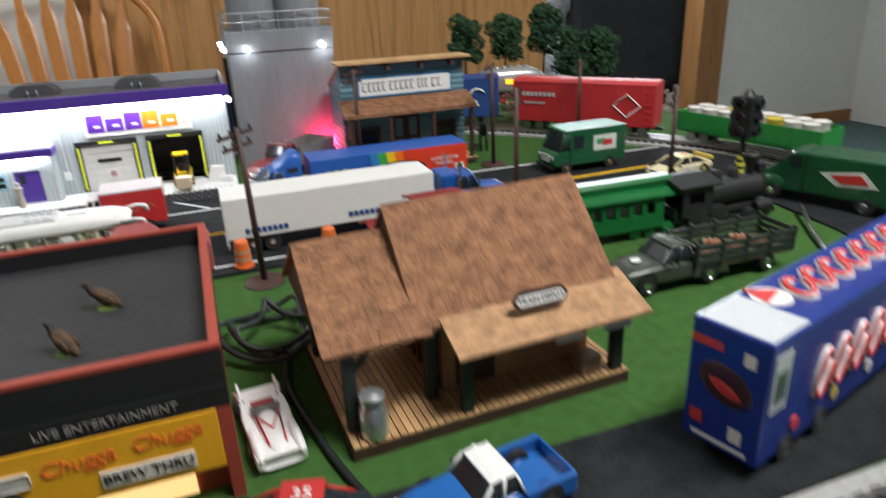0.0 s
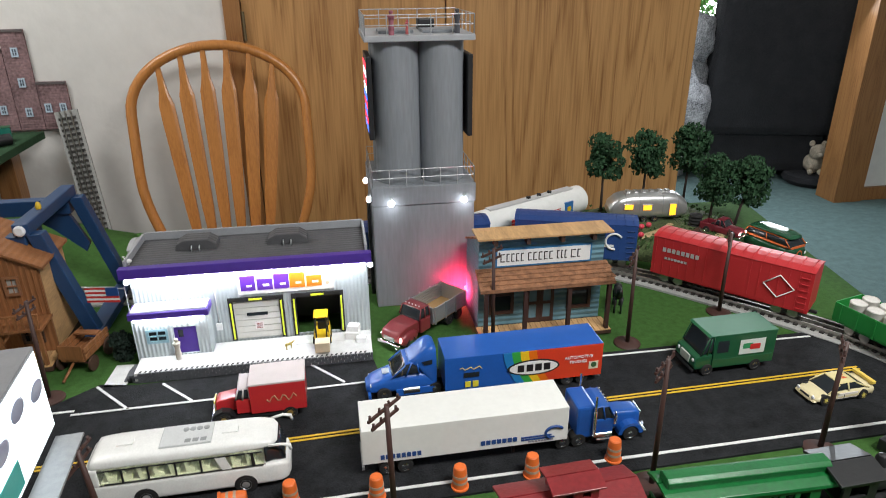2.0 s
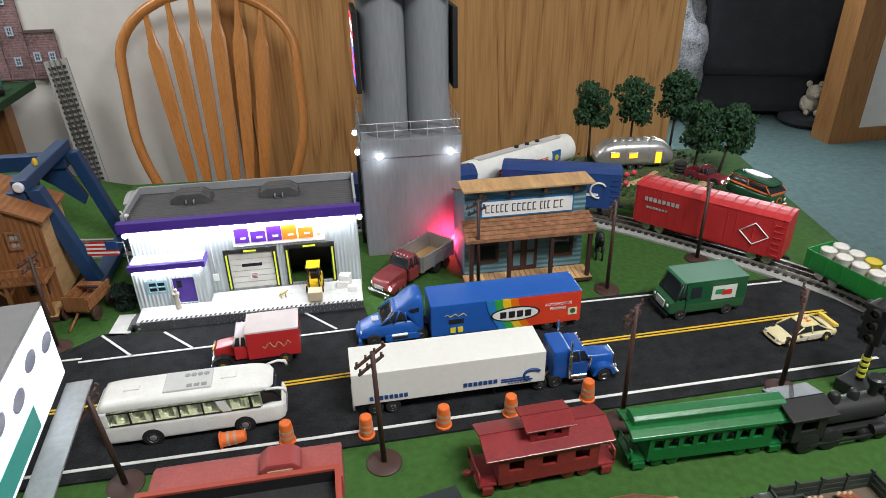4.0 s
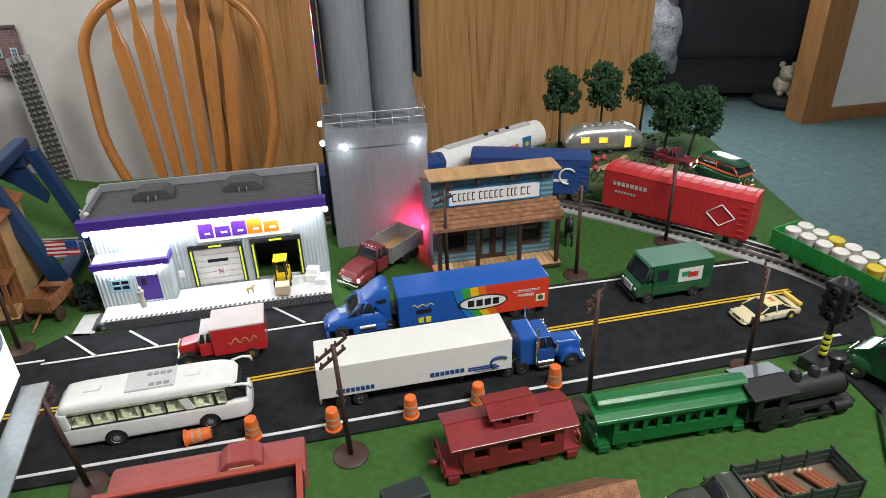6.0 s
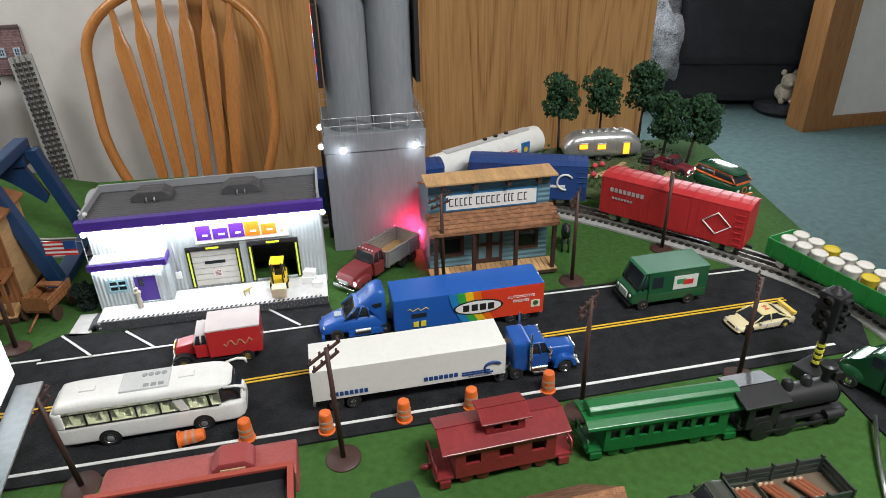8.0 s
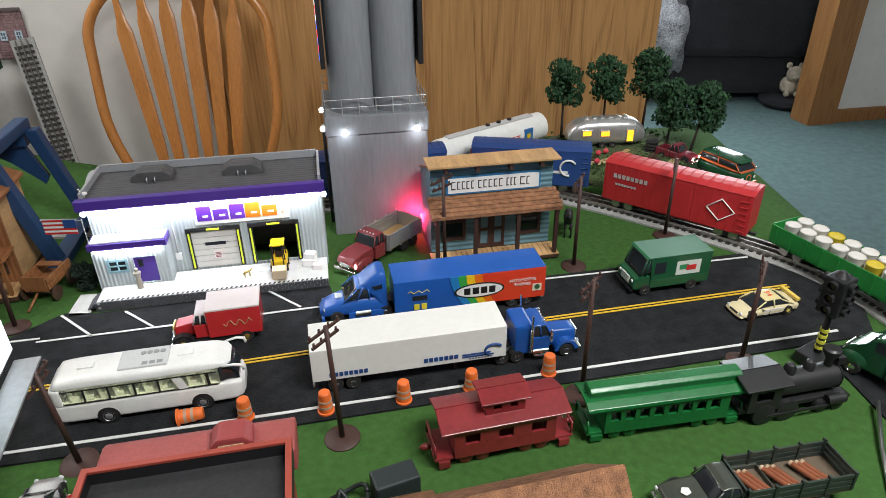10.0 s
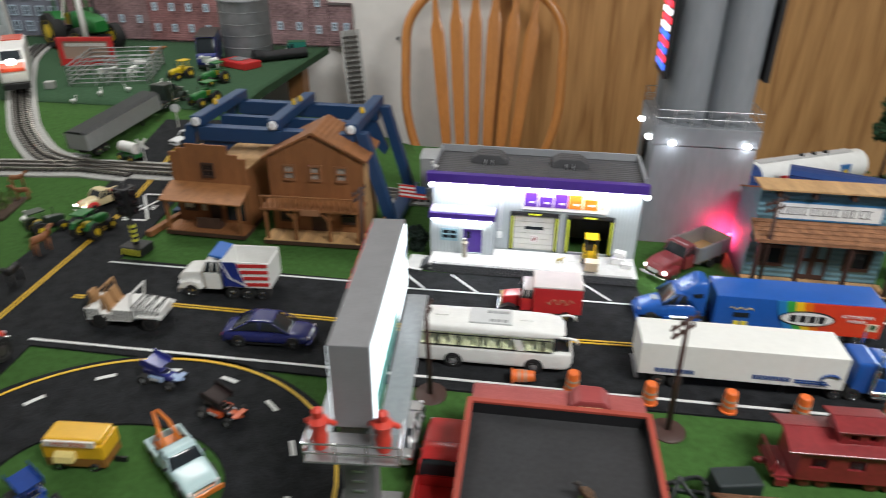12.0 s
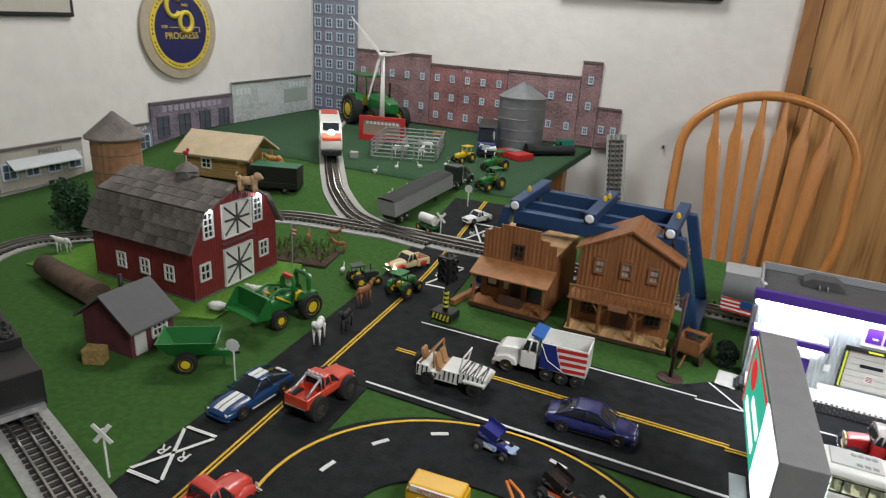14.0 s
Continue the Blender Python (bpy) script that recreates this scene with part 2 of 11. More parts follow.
def loft(bm, stations, p=3.4, seg=24, narrow=0.0):
    """A rounded hull along x. Stations: (x, foot z, top z, half width). narrow: how far the top draws in."""
    rings = []
    for x, z0, z1, hw in stations:
        h, mid, ring = max((z1 - z0) / 2, 1e-4), (z0 + z1) / 2, []
        for k in range(seg):
            a = 2 * math.pi * (k + 0.5) / seg
            c, q = math.cos(a), math.sin(a)
            v = math.copysign(abs(q) ** (2 / p), q)
            y = hw * math.copysign(abs(c) ** (2 / p), c) * (1 - narrow * (v + 1) / 2)
            ring.append(bm.verts.new((x, y, mid + h * v)))
        rings.append(ring)
    bm.faces.new(rings[0][::-1]), bm.faces.new(rings[-1])
    for u, v in zip(rings, rings[1:]):
        for i in range(seg):
            j = (i + 1) % seg
            bm.faces.new((u[i], u[j], v[j], v[i])).smooth = True
    bmesh.ops.recalc_face_normals(bm, faces=bm.faces[:])
    return bm


def hull_top(stations, x, y, p=3.4):
    """The height of a hull's upper skin."""
    xs = [t[0] for t in stations]
    z0, z1, hw = [float(np.interp(x, xs, [t[i] for t in stations])) for i in (1, 2, 3)]
    return (z0 + z1) / 2 + (z1 - z0) / 2 * max(0.0, 1 - abs(y / hw) ** p) ** (1 / p)


def skin_strip(stations, x0, x1, y0, y1, p=3.4, lift=0.0005, n=8):
    """A thin painted band lying on a hull's upper skin."""
    bm = B()
    rows = []
    for i in range(n + 1):
        x = x0 + (x1 - x0) * i / n
        rows.append([bm.verts.new((x, y, hull_top(stations, x, y, p) + dz)) for dz in (lift, lift - 0.0012) for y in (y0, (y0 + y1) / 2, y1)])
    for a, b in zip(rows, rows[1:]):
        for i, j in ((0, 1), (1, 2), (3, 4), (4, 5), (0, 3), (2, 5)):
            bm.faces.new((a[i], a[j], b[j], b[i]))
    for r in (rows[0], rows[-1]):
        bm.faces.new((r[0], r[1], r[2], r[5], r[4], r[3]))
    bmesh.ops.recalc_face_normals(bm, faces=bm.faces[:])
    return bm


def shift(bm, m):
    bmesh.ops.transform(bm, matrix=m, verts=bm.verts[:])
    return bm


def mesh_of(name, bm, mat):
    me = bpy.data.meshes.new(name)
    bm.to_mesh(me)
    bm.free()
    me.materials.append(mat)
    return me


def part(name, bm, mat, parent, label="", m=None):
    ob = new(name, bm if isinstance(bm, bpy.types.Mesh) else mesh_of(name, bm, mat))
    ob.parent = parent
    if m is not None:
        ob.matrix_basis = m
    return tagged(ob, label)


def smooth(u):
    u = max(0.0, min(1.0, u))
    return u * u * (3 - 2 * u)


def ground_z(x, y):
    """The layout's top: level, rising gently on the far table."""
    return 0.09 * smooth((y - 1.1) / 0.78) * smooth((-0.15 - x) / 0.35)


def thing(name, x, y, rot=0.0, label="", category="", group="", z=None, kind=""):
    ob = new(name)
    ob.empty_display_size = 0.01
    ob.matrix_basis = pose(x, y, (ground_z(x, y) if z is None else z), 0, 0, rot)
    return tagged(ob, label, category, group, kind)


def lone(name, bm, mat, x, y, rot=0.0, label="", category="", group="", z=None, kind=""):
    """A thing of a single mesh."""
    ob = new(name, mesh_of(name, bm, mat))
    ob.matrix_basis = pose(x, y, (ground_z(x, y) if z is None else z), 0, 0, rot)
    return tagged(ob, label, category, group, kind)


def letters(text, size, depth=0.0003):
    """Built-in lettering as a bmesh, in the xz plane, facing -y, centred."""
    cu = bpy.data.curves.new("lettering", "FONT")
    cu.body, cu.size, cu.extrude, cu.align_x, cu.align_y = text, size, depth, "CENTER", "CENTER"
    ob = bpy.data.objects.new("lettering", cu)
    scene.collection.objects.link(ob)
    me = bpy.data.meshes.new_from_object(ob.evaluated_get(bpy.context.evaluated_depsgraph_get()))
    bm = B()
    bm.from_mesh(me)
    bpy.data.objects.remove(ob)
    bpy.data.meshes.remove(me)
    return shift(bm, pose(0, 0, 0, 90, 0, 0))


def strip(bm, pts, half, lift, thick=0.003):
    """A band along the plan points, draped on the layout."""
    n = len(pts)
    rows = []
    for i, (x, y) in enumerate(pts):
        x0, y0 = pts[max(i - 1, 0)]
        x1, y1 = pts[min(i + 1, n - 1)]
        d = Vector((x1 - x0, y1 - y0)).normalized()
        w = half[i] if isinstance(half, list) else half
        row = []
        for s in (-w, w):
            px, py = x - d.y * s, y + d.x * s
            z = ground_z(px, py) + lift
            row += [bm.verts.new((px, py, z)), bm.verts.new((px, py, z - thick))]
        rows.append(row)
    for a, b in zip(rows, rows[1:]):
        bm.faces.new((a[0], a[2], b[2], b[0])), bm.faces.new((a[0], b[0], b[1], a[1])), bm.faces.new((a[2], a[3], b[3], b[2])), bm.faces.new((a[1], b[1], b[3], a[3]))
    bm.faces.new((rows[0][0], rows[0][1], rows[0][3], rows[0][2])), bm.faces.new((rows[-1][0], rows[-1][2], rows[-1][3], rows[-1][1]))
    bmesh.ops.recalc_face_normals(bm, faces=bm.faces[:])
    return bm


def line(a, b, n=12):
    return [(a[0] + (b[0] - a[0]) * i / n, a[1] + (b[1] - a[1]) * i / n) for i in range(n + 1)]


def spline(ctrl, closed=False, n=10):
    """Catmull-Rom points through ctrl."""
    out, k = [], len(ctrl)
    for i in range(k if closed else k - 1):
        p = [Vector(ctrl[j % k] if closed else ctrl[max(0, min(k - 1, j))]) for j in (i - 1, i, i + 1, i + 2)]
        for s in range(n):
            t = s / n
            v = 0.5 * ((2 * p[1]) + (p[2] - p[0]) * t + (2 * p[0] - 5 * p[1] + 4 * p[2] - p[3]) * t * t + (3 * p[1] - p[0] - 3 * p[2] + p[3]) * t**3)
            out.append(tuple(v))
    out.append(tuple(ctrl[0] if closed else ctrl[-1]))
    return out


def even(pts, step):
    """Points every step along a polyline, with the heading in degrees."""
    out, left = [], 0.0
    for (x0, y0), (x1, y1) in zip(pts, pts[1:]):
        d = math.hypot(x1 - x0, y1 - y0)
        while left <= d and d > 0:
            f = left / d
            out.append((x0 + (x1 - x0) * f, y0 + (y1 - y0) * f, math.degrees(math.atan2(y1 - y0, x1 - x0))))
            left += step
        left -= d
    return out


# ---- structure: table, roads, tracks, room ----
FLOOR = -0.74


def right_edge(y):
    return 1.155 + 0.165 * (y - 1.075) if y > 0.4 else 1.045 - 0.15 * (0.4 - y)


def table_sheet(name, rows, mat, label):
    bm = B()
    grid = []
    for y, x0, x1 in rows:
        n = 40
        top = [bm.verts.new((x0 + (x1 - x0) * i / n, y, ground_z(x0 + (x1 - x0) * i / n, y))) for i in range(n + 1)]
        low = [bm.verts.new((v.co.x, y, v.co.z - 0.022)) for v in (top[0], top[-1])]
        grid.append((top, low))
    for (a, al), (b, bl) in zip(grid, grid[1:]):
        for i in range(len(a) - 1):
            bm.faces.new((a[i], a[i + 1], b[i + 1], b[i])).smooth = True
        bm.faces.new((a[0], b[0], bl[0], al[0])), bm.faces.new((a[-1], al[1], bl[1], b[-1]))
        bm.faces.new((al[0], bl[0], bl[1], al[1]))
    for (a, al), flip in ((grid[0], 1), (grid[-1], -1)):
        low = [al[0]] + [bm.verts.new((v.co.x, v.co.y, v.co.z - 0.022)) for v in a[1:-1]] + [al[1]]
        for i in range(len(a) - 1):
            q = (a[i], low[i], low[i + 1], a[i + 1])
            bm.faces.new(q if flip > 0 else q[::-1])
    ob = new(name, mesh_of(name, bm, mat))
    return tagged(ob, label, "ground", kind="structure")


ys = [0.0 + 1.5 * i / 30 for i in range(31)]
table_sheet("ground", [(y, -1.98, right_edge(y)) for y in ys] + [(y, -1.98, right_edge(y)) for y in (1.6, 1.68)], GRASS, "green felt grass sheet over the layout table")
table_sheet("ground_far", [(1.684 + 0.79 * i / 16, -1.98, -0.70) for i in range(17)], GRASS2, "dark green felt sheet over the back corner table")
for k, (x, y) in enumerate(((1.08, 1.5), (1.0, 0.1), (-0.1, 1.6), (-0.8, 2.4), (-1.9, 0.1), (-0.4, 0.1))):
    bm = box(B(), -0.03, 0.03, -0.03, 0.03, FLOOR, ground_z(x, y) - 0.03, 0.003)
    lone("table_leg", bm, TRIM_OAK, x, y, 0, "square wooden leg under the layout table", "table leg", "table legs", z=0)

# roads
road = tagged(new("road"), "black foam road mats with painted lines", "road", kind="structure")


def flat(bm, pts, z0, z1):
    return prism(bm, pts, z0, z1, "z")


bm = flat(B(), [(-0.632, 0.768), (0.2, 0.768), (0.8, 0.782), (1.015, 0.788), (1.05, 0.85), (1.03, 0.93), (0.972, 1.034), (0.27, 1.03), (0.262, 1.078), (-0.085, 1.066), (-0.135, 1.075), (-0.2, 1.02), (-0.65, 1.022)], -0.002, 0.003)
part("main_street", bm, ROAD, road)
side = [(-0.655 - 0.088 * (y - 0.30), y) for y in [0.2 + 1.42 * i / 40 for i in range(41)]]
part("side_street", strip(B(), side, 0.088, 0.0024, 0.004), ROAD, road)
ring_c = (-0.352, 0.55)


def oval(rx, ry, a0=0.0, a1=360.0, n=64):
    return [(ring_c[0] + rx * math.cos(radians(a0 + (a1 - a0) * i / n)), ring_c[1] + ry * math.sin(radians(a0 + (a1 - a0) * i / n))) for i in range(n + 1)]


part("ring_road", strip(B(), oval(0.2, 0.163), 0.067, 0.003, 0.004), ROAD, road)
near = spline([(-0.1, 0.335), (0.25, 0.34), (0.55, 0.342), (0.74, 0.36), (0.86, 0.43), (0.935, 0.55), (0.955, 0.68), (0.96, 0.775)])
part("near_road", strip(B(), near, 0.046, 0.0028, 0.004), ROAD, road)


def mark(pts, half, mat, lift=0.0042):
    part("white_line" if mat is WHITE_LINE else "yellow_line", strip(B(), pts, half, lift, 0.0008), mat, road)


mark(line((-0.617, 0.780), (0.2, 0.790)) + line((0.22, 0.791), (0.97, 0.805)), 0.0022, WHITE_LINE)
mark(line((-0.64, 1.008), (-0.15, 1.013)), 0.0018, WHITE_LINE)
mark(line((-0.152, 1.004), (0.262, 1.014)), 0.0018, WHITE_LINE, 0.0046)
mark(line((0.60, 1.022), (0.966, 1.02)), 0.0018, WHITE_LINE)
for d in (-0.0032, 0.0032):
    mark(line((-0.629, 0.896 + d), (-0.095, 0.899 + d)), 0.0015, YELLOW_LINE)
    mark(line((-0.10, 0.890 + d), (0.25, 0.905 + d)) + line((0.3, 0.907 + d), (0.975, 0.924 + d)), 0.0015, YELLOW_LINE, 0.0046)
    mark([(x + d, y) for x, y in side], 0.0015, YELLOW_LINE)
for a, b in (((-0.137, 1.068), (-0.078, 1.004)), ((-0.044, 1.06), (0.005, 1.01)), ((0.168, 1.074), (0.217, 1.019))):
    mark(line(a, b, 2), 0.0018, WHITE_LINE, 0.0046)
mark(oval(0.253, 0.222, -175, 184.9), 0.0021, YELLOW_LINE)
for a in range(-170, 190, 24):
    mark(oval(0.203, 0.198, a, a + 7, 4), 0.003, WHITE_LINE)


def crossing_mark(x, y, rot, name="crossing_mark"):
    """An X between two bars with two letters, painted on the road."""
    m = pose(x, y, ground_z(x, y) + 0.0044, math.degrees(math.atan((ground_z(x, y + 0.1) - ground_z(x, y)) / 0.1)), 0, rot)
    bm = B()
    for dy in (-0.05, 0.05):
        box(bm, -0.0245, 0.0245, dy - 0.0026, dy + 0.0026, 0, 0.0006)
    for s in (-1, 1):
        prism(bm, [(-0.0245 * s - 0.0026, -0.045), (-0.0245 * s + 0.0026, -0.045), (0.0245 * s + 0.0026, 0.045), (0.0245 * s - 0.0026, 0.045)], 0, 0.0006, "z")
    for s in (-1, 1):
        lt = shift(letters("R", 0.025, 0.0003), pose(0.0165 * s, 0, 0.0004, 0, 0, 180) @ pose(0, 0, 0, -90))
        tmp = bpy.data.meshes.new("letter_tmp")
        lt.to_mesh(tmp), lt.free()
        bm.from_mesh(tmp)
        bpy.data.meshes.remove(tmp)
    part(name, bm, WHITE_LINE, road, m=m)


crossing_mark(-0.734, 0.508, 3)
crossing_mark(-0.715, 1.44, 4)
crossing_mark(-0.695, 1.22, 4)

# green oval inside the ring is the ground itself; the tracks
RAIL = paint(0.42, 0.40, 0.37, 0.3, 0.9)
TIE = paint(0.035, 0.031, 0.028, 0.7)
BALLAST = material("grey_roadbed", (0.36, 0.36, 0.345), 0.9, 0, 0.15, 0.004, 0.4)


def track(name, pts, label, bed=0.037, gap=0.0135):
    root = tagged(new(name), label, "track", kind="structure")
    part("roadbed", strip(B(), pts, bed, 0.0045, 0.004), BALLAST, root)
    for s in (-0.0165, 0, 0.0165):
        off = []
        for i, (x, y) in enumerate(pts):
            x0, y0 = pts[max(i - 1, 0)]
            x1, y1 = pts[min(i + 1, len(pts) - 1)]
            d = Vector((x1 - x0, y1 - y0)).normalized()
            off.append((x - d.y * s, y + d.x * s))
        part("rail", strip(B(), off, 0.0013, 0.0125, 0.006), RAIL, root)
    bm = B()
    verts = 0
    for x, y, a in even(pts, gap):
        t = bmesh.new()
        box(t, -0.0035, 0.0035, -0.023, 0.023, 0.004, 0.0072)
        shift(t, pose(x, y, ground_z(x, y), 0, 0, a))
        me = bpy.data.meshes.new("tie_tmp")
        t.to_mesh(me), t.free()
        bm.from_mesh(me)
        bpy.data.meshes.remove(me)
    tagged(part("ties", bm, TIE, root), kind="stuff")
    return root


LOOP = spline([(0.5, 0.255), (0.0, 0.258), (-0.4, 0.28), (-0.68, 0.365), (-0.93, 0.445), (-1.3, 0.56), (-1.53, 0.72), (-1.585, 0.87), (-1.5, 1.0), (-1.28, 1.29), (-0.97, 1.355), (-0.72, 1.368), (-0.3, 1.37), (0.3, 1.385), (0.58, 1.38), (0.71, 1.345), (0.80, 1.275), (0.90, 1.168), (0.985, 1.065), (1.055, 0.955), (1.085, 0.82), (1.065, 0.6), (0.98, 0.40), (0.8, 0.275)], True)
track("track_loop", LOOP, "grey roadbed model railway loop with dark ties")
SPUR = spline([(-0.80, 1.352), (-0.90, 1.36), (-0.985, 1.377), (-1.065, 1.412), (-1.178, 1.51), (-1.25, 1.595), (-1.33, 1.698), (-1.47, 1.885), (-1.60, 2.07), (-1.72, 2.30)])
track("track_spur", SPUR, "branch track curving to the back wall")

# the room
def slab(name, x0, x1, y0, y1, z0, z1, mat, label, cat):
    return tagged(new(name, mesh_of(name, box(B(), x0, x1, y0, y1, z0, z1), mat)), label, cat, kind="structure")


BACK, LEFTW, CEIL = 2.52, -2.02, 1.68
slab("floor", -2.2, 4.6, -2.6, 5.2, FLOOR - 0.05, FLOOR, CARPET, "blue-green carpet floor of the room", "floor")
# ceiling is never in view, added to enclose the room's light
slab("ceiling", -2.2, 4.6, -2.6, 5.2, CEIL, CEIL + 0.05, WALL, "plain white ceiling, out of view, added to close the room", "ceiling")
slab("wall_west", LEFTW - 0.1, LEFTW, -2.5, BACK + 0.1, FLOOR, CEIL, WALL, "cream painted wall behind the farm", "wall")
slab("wall_north", LEFTW, -0.10, BACK, BACK + 0.1, FLOOR, CEIL, WALL, "cream painted wall behind the layout", "wall")
# south wall is out of view too, added to close the room
slab("wall_south", LEFTW - 0.1, 4.5, -2.6, -2.5, FLOOR, CEIL, WALL, "plain wall behind the viewer", "wall")
slab("wall_east", 4.5, 4.6, -2.6, 5.1, FLOOR, CEIL, WALL, "plain far side wall", "wall")
slab("wall_far", 1.0, 4.5, 5.1, 5.2, FLOOR, CEIL, WALL, "wall of the next room", "wall")


# ---- buildings of the layout ----
def holed(bm, x0, x1, z0, z1, y0, y1, holes=()):
    """A wall between y0 and y1 with rectangular openings (x0, x1, z0, z1)."""
    xs = sorted({x0, x1, *[h[0] for h in holes], *[h[1] for h in holes]})
    zs = sorted({z0, z1, *[h[2] for h in holes], *[h[3] for h in holes]})
    for a, b in zip(xs, xs[1:]):
        for c, d in zip(zs, zs[1:]):
            mx, mz = (a + b) / 2, (c + d) / 2
            if not any(h[0] < mx < h[1] and h[2] < mz < h[3] for h in holes):
                box(bm, a, b, y0, y1, c, d)
    bmesh.ops.remove_doubles(bm, verts=bm.verts[:], dist=1e-5)
    return bm


def window(parent, x, z, w, h, y, mat, nx=2, nz=2, t=0.0018, glassmat=None, m=None, name="window"):
    """A framed window with glazing bars, facing -y, centred at x, z."""
    g = t * 0.4
    cells = []
    for i in range(nx):
        for j in range(nz):
            a0 = x - w / 2 + (t if i == 0 else w * i / nx + g)
            a1 = x + w / 2 - t if i == nx - 1 else x - w / 2 + w * (i + 1) / nx - g
            c0 = z - h / 2 + (t if j == 0 else h * j / nz + g)
            c1 = z + h / 2 - t if j == nz - 1 else z - h / 2 + h * (j + 1) / nz - g
            cells.append((a0, a1, c0, c1))
    bm = holed(B(), x - w / 2 - t, x + w / 2 + t, z - h / 2 - t, z + h / 2 + t, y - 0.003, y + 0.0001, cells)
    win = part(name, bm, mat, parent, m=m)
    part("pane", box(B(), x - w / 2 + t, x + w / 2 - t, y + 0.0002, y + 0.0012, z - h / 2 + t, z + h / 2 - t), glassmat or DARKGLASS, win)
    return win


def blocks(parent, name, items, mat, y, label="", depth=0.0006, m=None):
    """Flat plain shapes (x0, x1, z0, z1) on a face at y, facing -y."""
    for x0, x1, z0, z1 in items:
        ob = part(name[:-1] if name.endswith("s") else name, box(B(), x0, x1, y - depth, y + 0.0004, z0, z1), mat, parent, label, m)
    return ob


def lettering(parent, text, size, x, y, z, mat, name="lettering", m=None):
    return part(name, shift(letters(text, size), pose(x, y, z)), mat, parent, m=m)


CORR = banded("corrugated_grey", (0.42, 0.47, 0.49), "X", 0.006, 0.5, 0.5, 0.05)
PURPLE = paint(0.07, 0.03, 0.28, 0.4)
ROOFGREY = banded("ribbed_roof", (0.075, 0.075, 0.08), "Y", 0.009, 0.7, 0.5, 0.15)
LIME = material("lime_stripe", (0.75, 0.85, 0.05), 0.5, 0, 0.05, 0.01, 0)
CONCRETE = material("dock_concrete", (0.62, 0.63, 0.62), 0.8, 0, 0.1, 0.01, 0.15)
BRICKG = material("dark_brick", (0.085, 0.09, 0.1), 0.85, 0, 0.2, 0.004, 0.3)


def parcel_depot():
    d = thing("parcel_depot", 0.086, 1.148, 0, "grey corrugated parcel depot with purple trim and lit eave", "building")
    W = 0.176
    holes = [(-0.034, 0.038, 0.018, 0.084), (0.062, 0.131, 0.018, 0.086), (-0.163, -0.13, 0.04, 0.063), (-0.122, -0.087, 0.018, 0.066)]
    part("front_wall", holed(B(), -W, W, 0, 0.146, 0, 0.004, holes[:2]), CORR, d)
    for s in (-1, 1):
        part("side_wall", box(B(), s * W - 0.002, s * W + 0.002, 0.0045, 0.105, 0, 0.15), CORR, d)
    part("back_wall", box(B(), -W + 0.002, W - 0.002, 0.101, 0.105, 0, 0.15), CORR, d)
    part("roof", box(B(), -W - 0.002, W + 0.002, -0.004, 0.107, 0.15, 0.155), ROOFGREY, d, "dark ribbed roof deck")
    for s in (-1, 1):
        part("parapet", box(B(), s * (W + 0.001) - 0.002, s * (W + 0.001) + 0.002, -0.005, 0.108, 0.1552, 0.166, 0.0006), paint(0.3, 0.31, 0.33, 0.6), d)
    part("parapet", box(B(), -W, W, 0.105, 0.109, 0.1552, 0.168, 0.0006), paint(0.3, 0.31, 0.33, 0.6), d)
    part("fascia", box(B(), -W - 0.009, W + 0.008, -0.018, -0.0045, 0.142, 0.158, 0.001), PURPLE, d, "purple eave band")
    bm = B()
    for i in range(34):
        cyl(bm, (-W + 0.008 + i * 0.0102, -0.0125, 0.1385), (-W + 0.008 + i * 0.0102, -0.0125, 0.1418), 0.0046, 0.0046, 8)
    part("led_strip", bm, LED, d, "glowing white lamp strip under the eave")
    for x in (-0.085, 0.055):
        v = part("roof_vent", prism(B(), [(-0.032, 0), (0.032, 0), (0.03, 0.008), (0.018, 0.016), (-0.018, 0.016), (-0.03, 0.009)], 0, 0.034, "y", 0.001), ROOFGREY, d, m=pose(x, 0.05, 0.155))
        bm = B()
        for k in (-0.006, 0.006):
            tube(bm, [(k, -0.006, 0), (k, -0.006, 0.006), (k, -0.002, 0.008)], 0.0012, 6)
        part("pipe", bm, SILVER, v)
    # entrance annex
    a = part("annex", holed(B(), -W, -0.068, 0, 0.082, -0.03, -0.026, [(-0.158, -0.128, 0.04, 0.062), (-0.119, -0.086, 0.018, 0.064)]), CORR, d)
    part("annex_side", box(B(), -0.0715, -0.068, -0.0255, -0.0005, 0, 0.082), CORR, a)
    part("annex_side", box(B(), -W, -W + 0.0035, -0.0255, -0.0005, 0, 0.082), CORR, a)
    part("annex_band", box(B(), -W - 0.003, -0.064, -0.034, -0.001, 0.0822, 0.0925, 0.0008), PURPLE, a)
    part("annex_roof", box(B(), -W + 0.001, -0.067, -0.030, -0.001, 0.0926, 0.0945), paint(0.7, 0.72, 0.74, 0.6), a)
    part("annex_led", box(B(), -W + 0.004, -0.072, -0.0345, -0.0305, 0.0795, 0.0818), LED, a)
    door = part("entrance_door", box(B(), -0.119, -0.086, -0.0275, -0.0255, 0.018, 0.064, 0.0004), PURPLE, d, "purple entrance door")
    part("handle", ball(B(), (-0.115, -0.0285, 0.038), 0.0014, 8), SILVER, door)
    blocks(door, "door_pane", [(-0.113, -0.106, 0.046, 0.058)], DARKGLASS, -0.0277)
    window(d, -0.143, 0.051, 0.028, 0.02, -0.0275, paint(0.25, 0.42, 0.5, 0.5), glassmat=DARKGLASS)
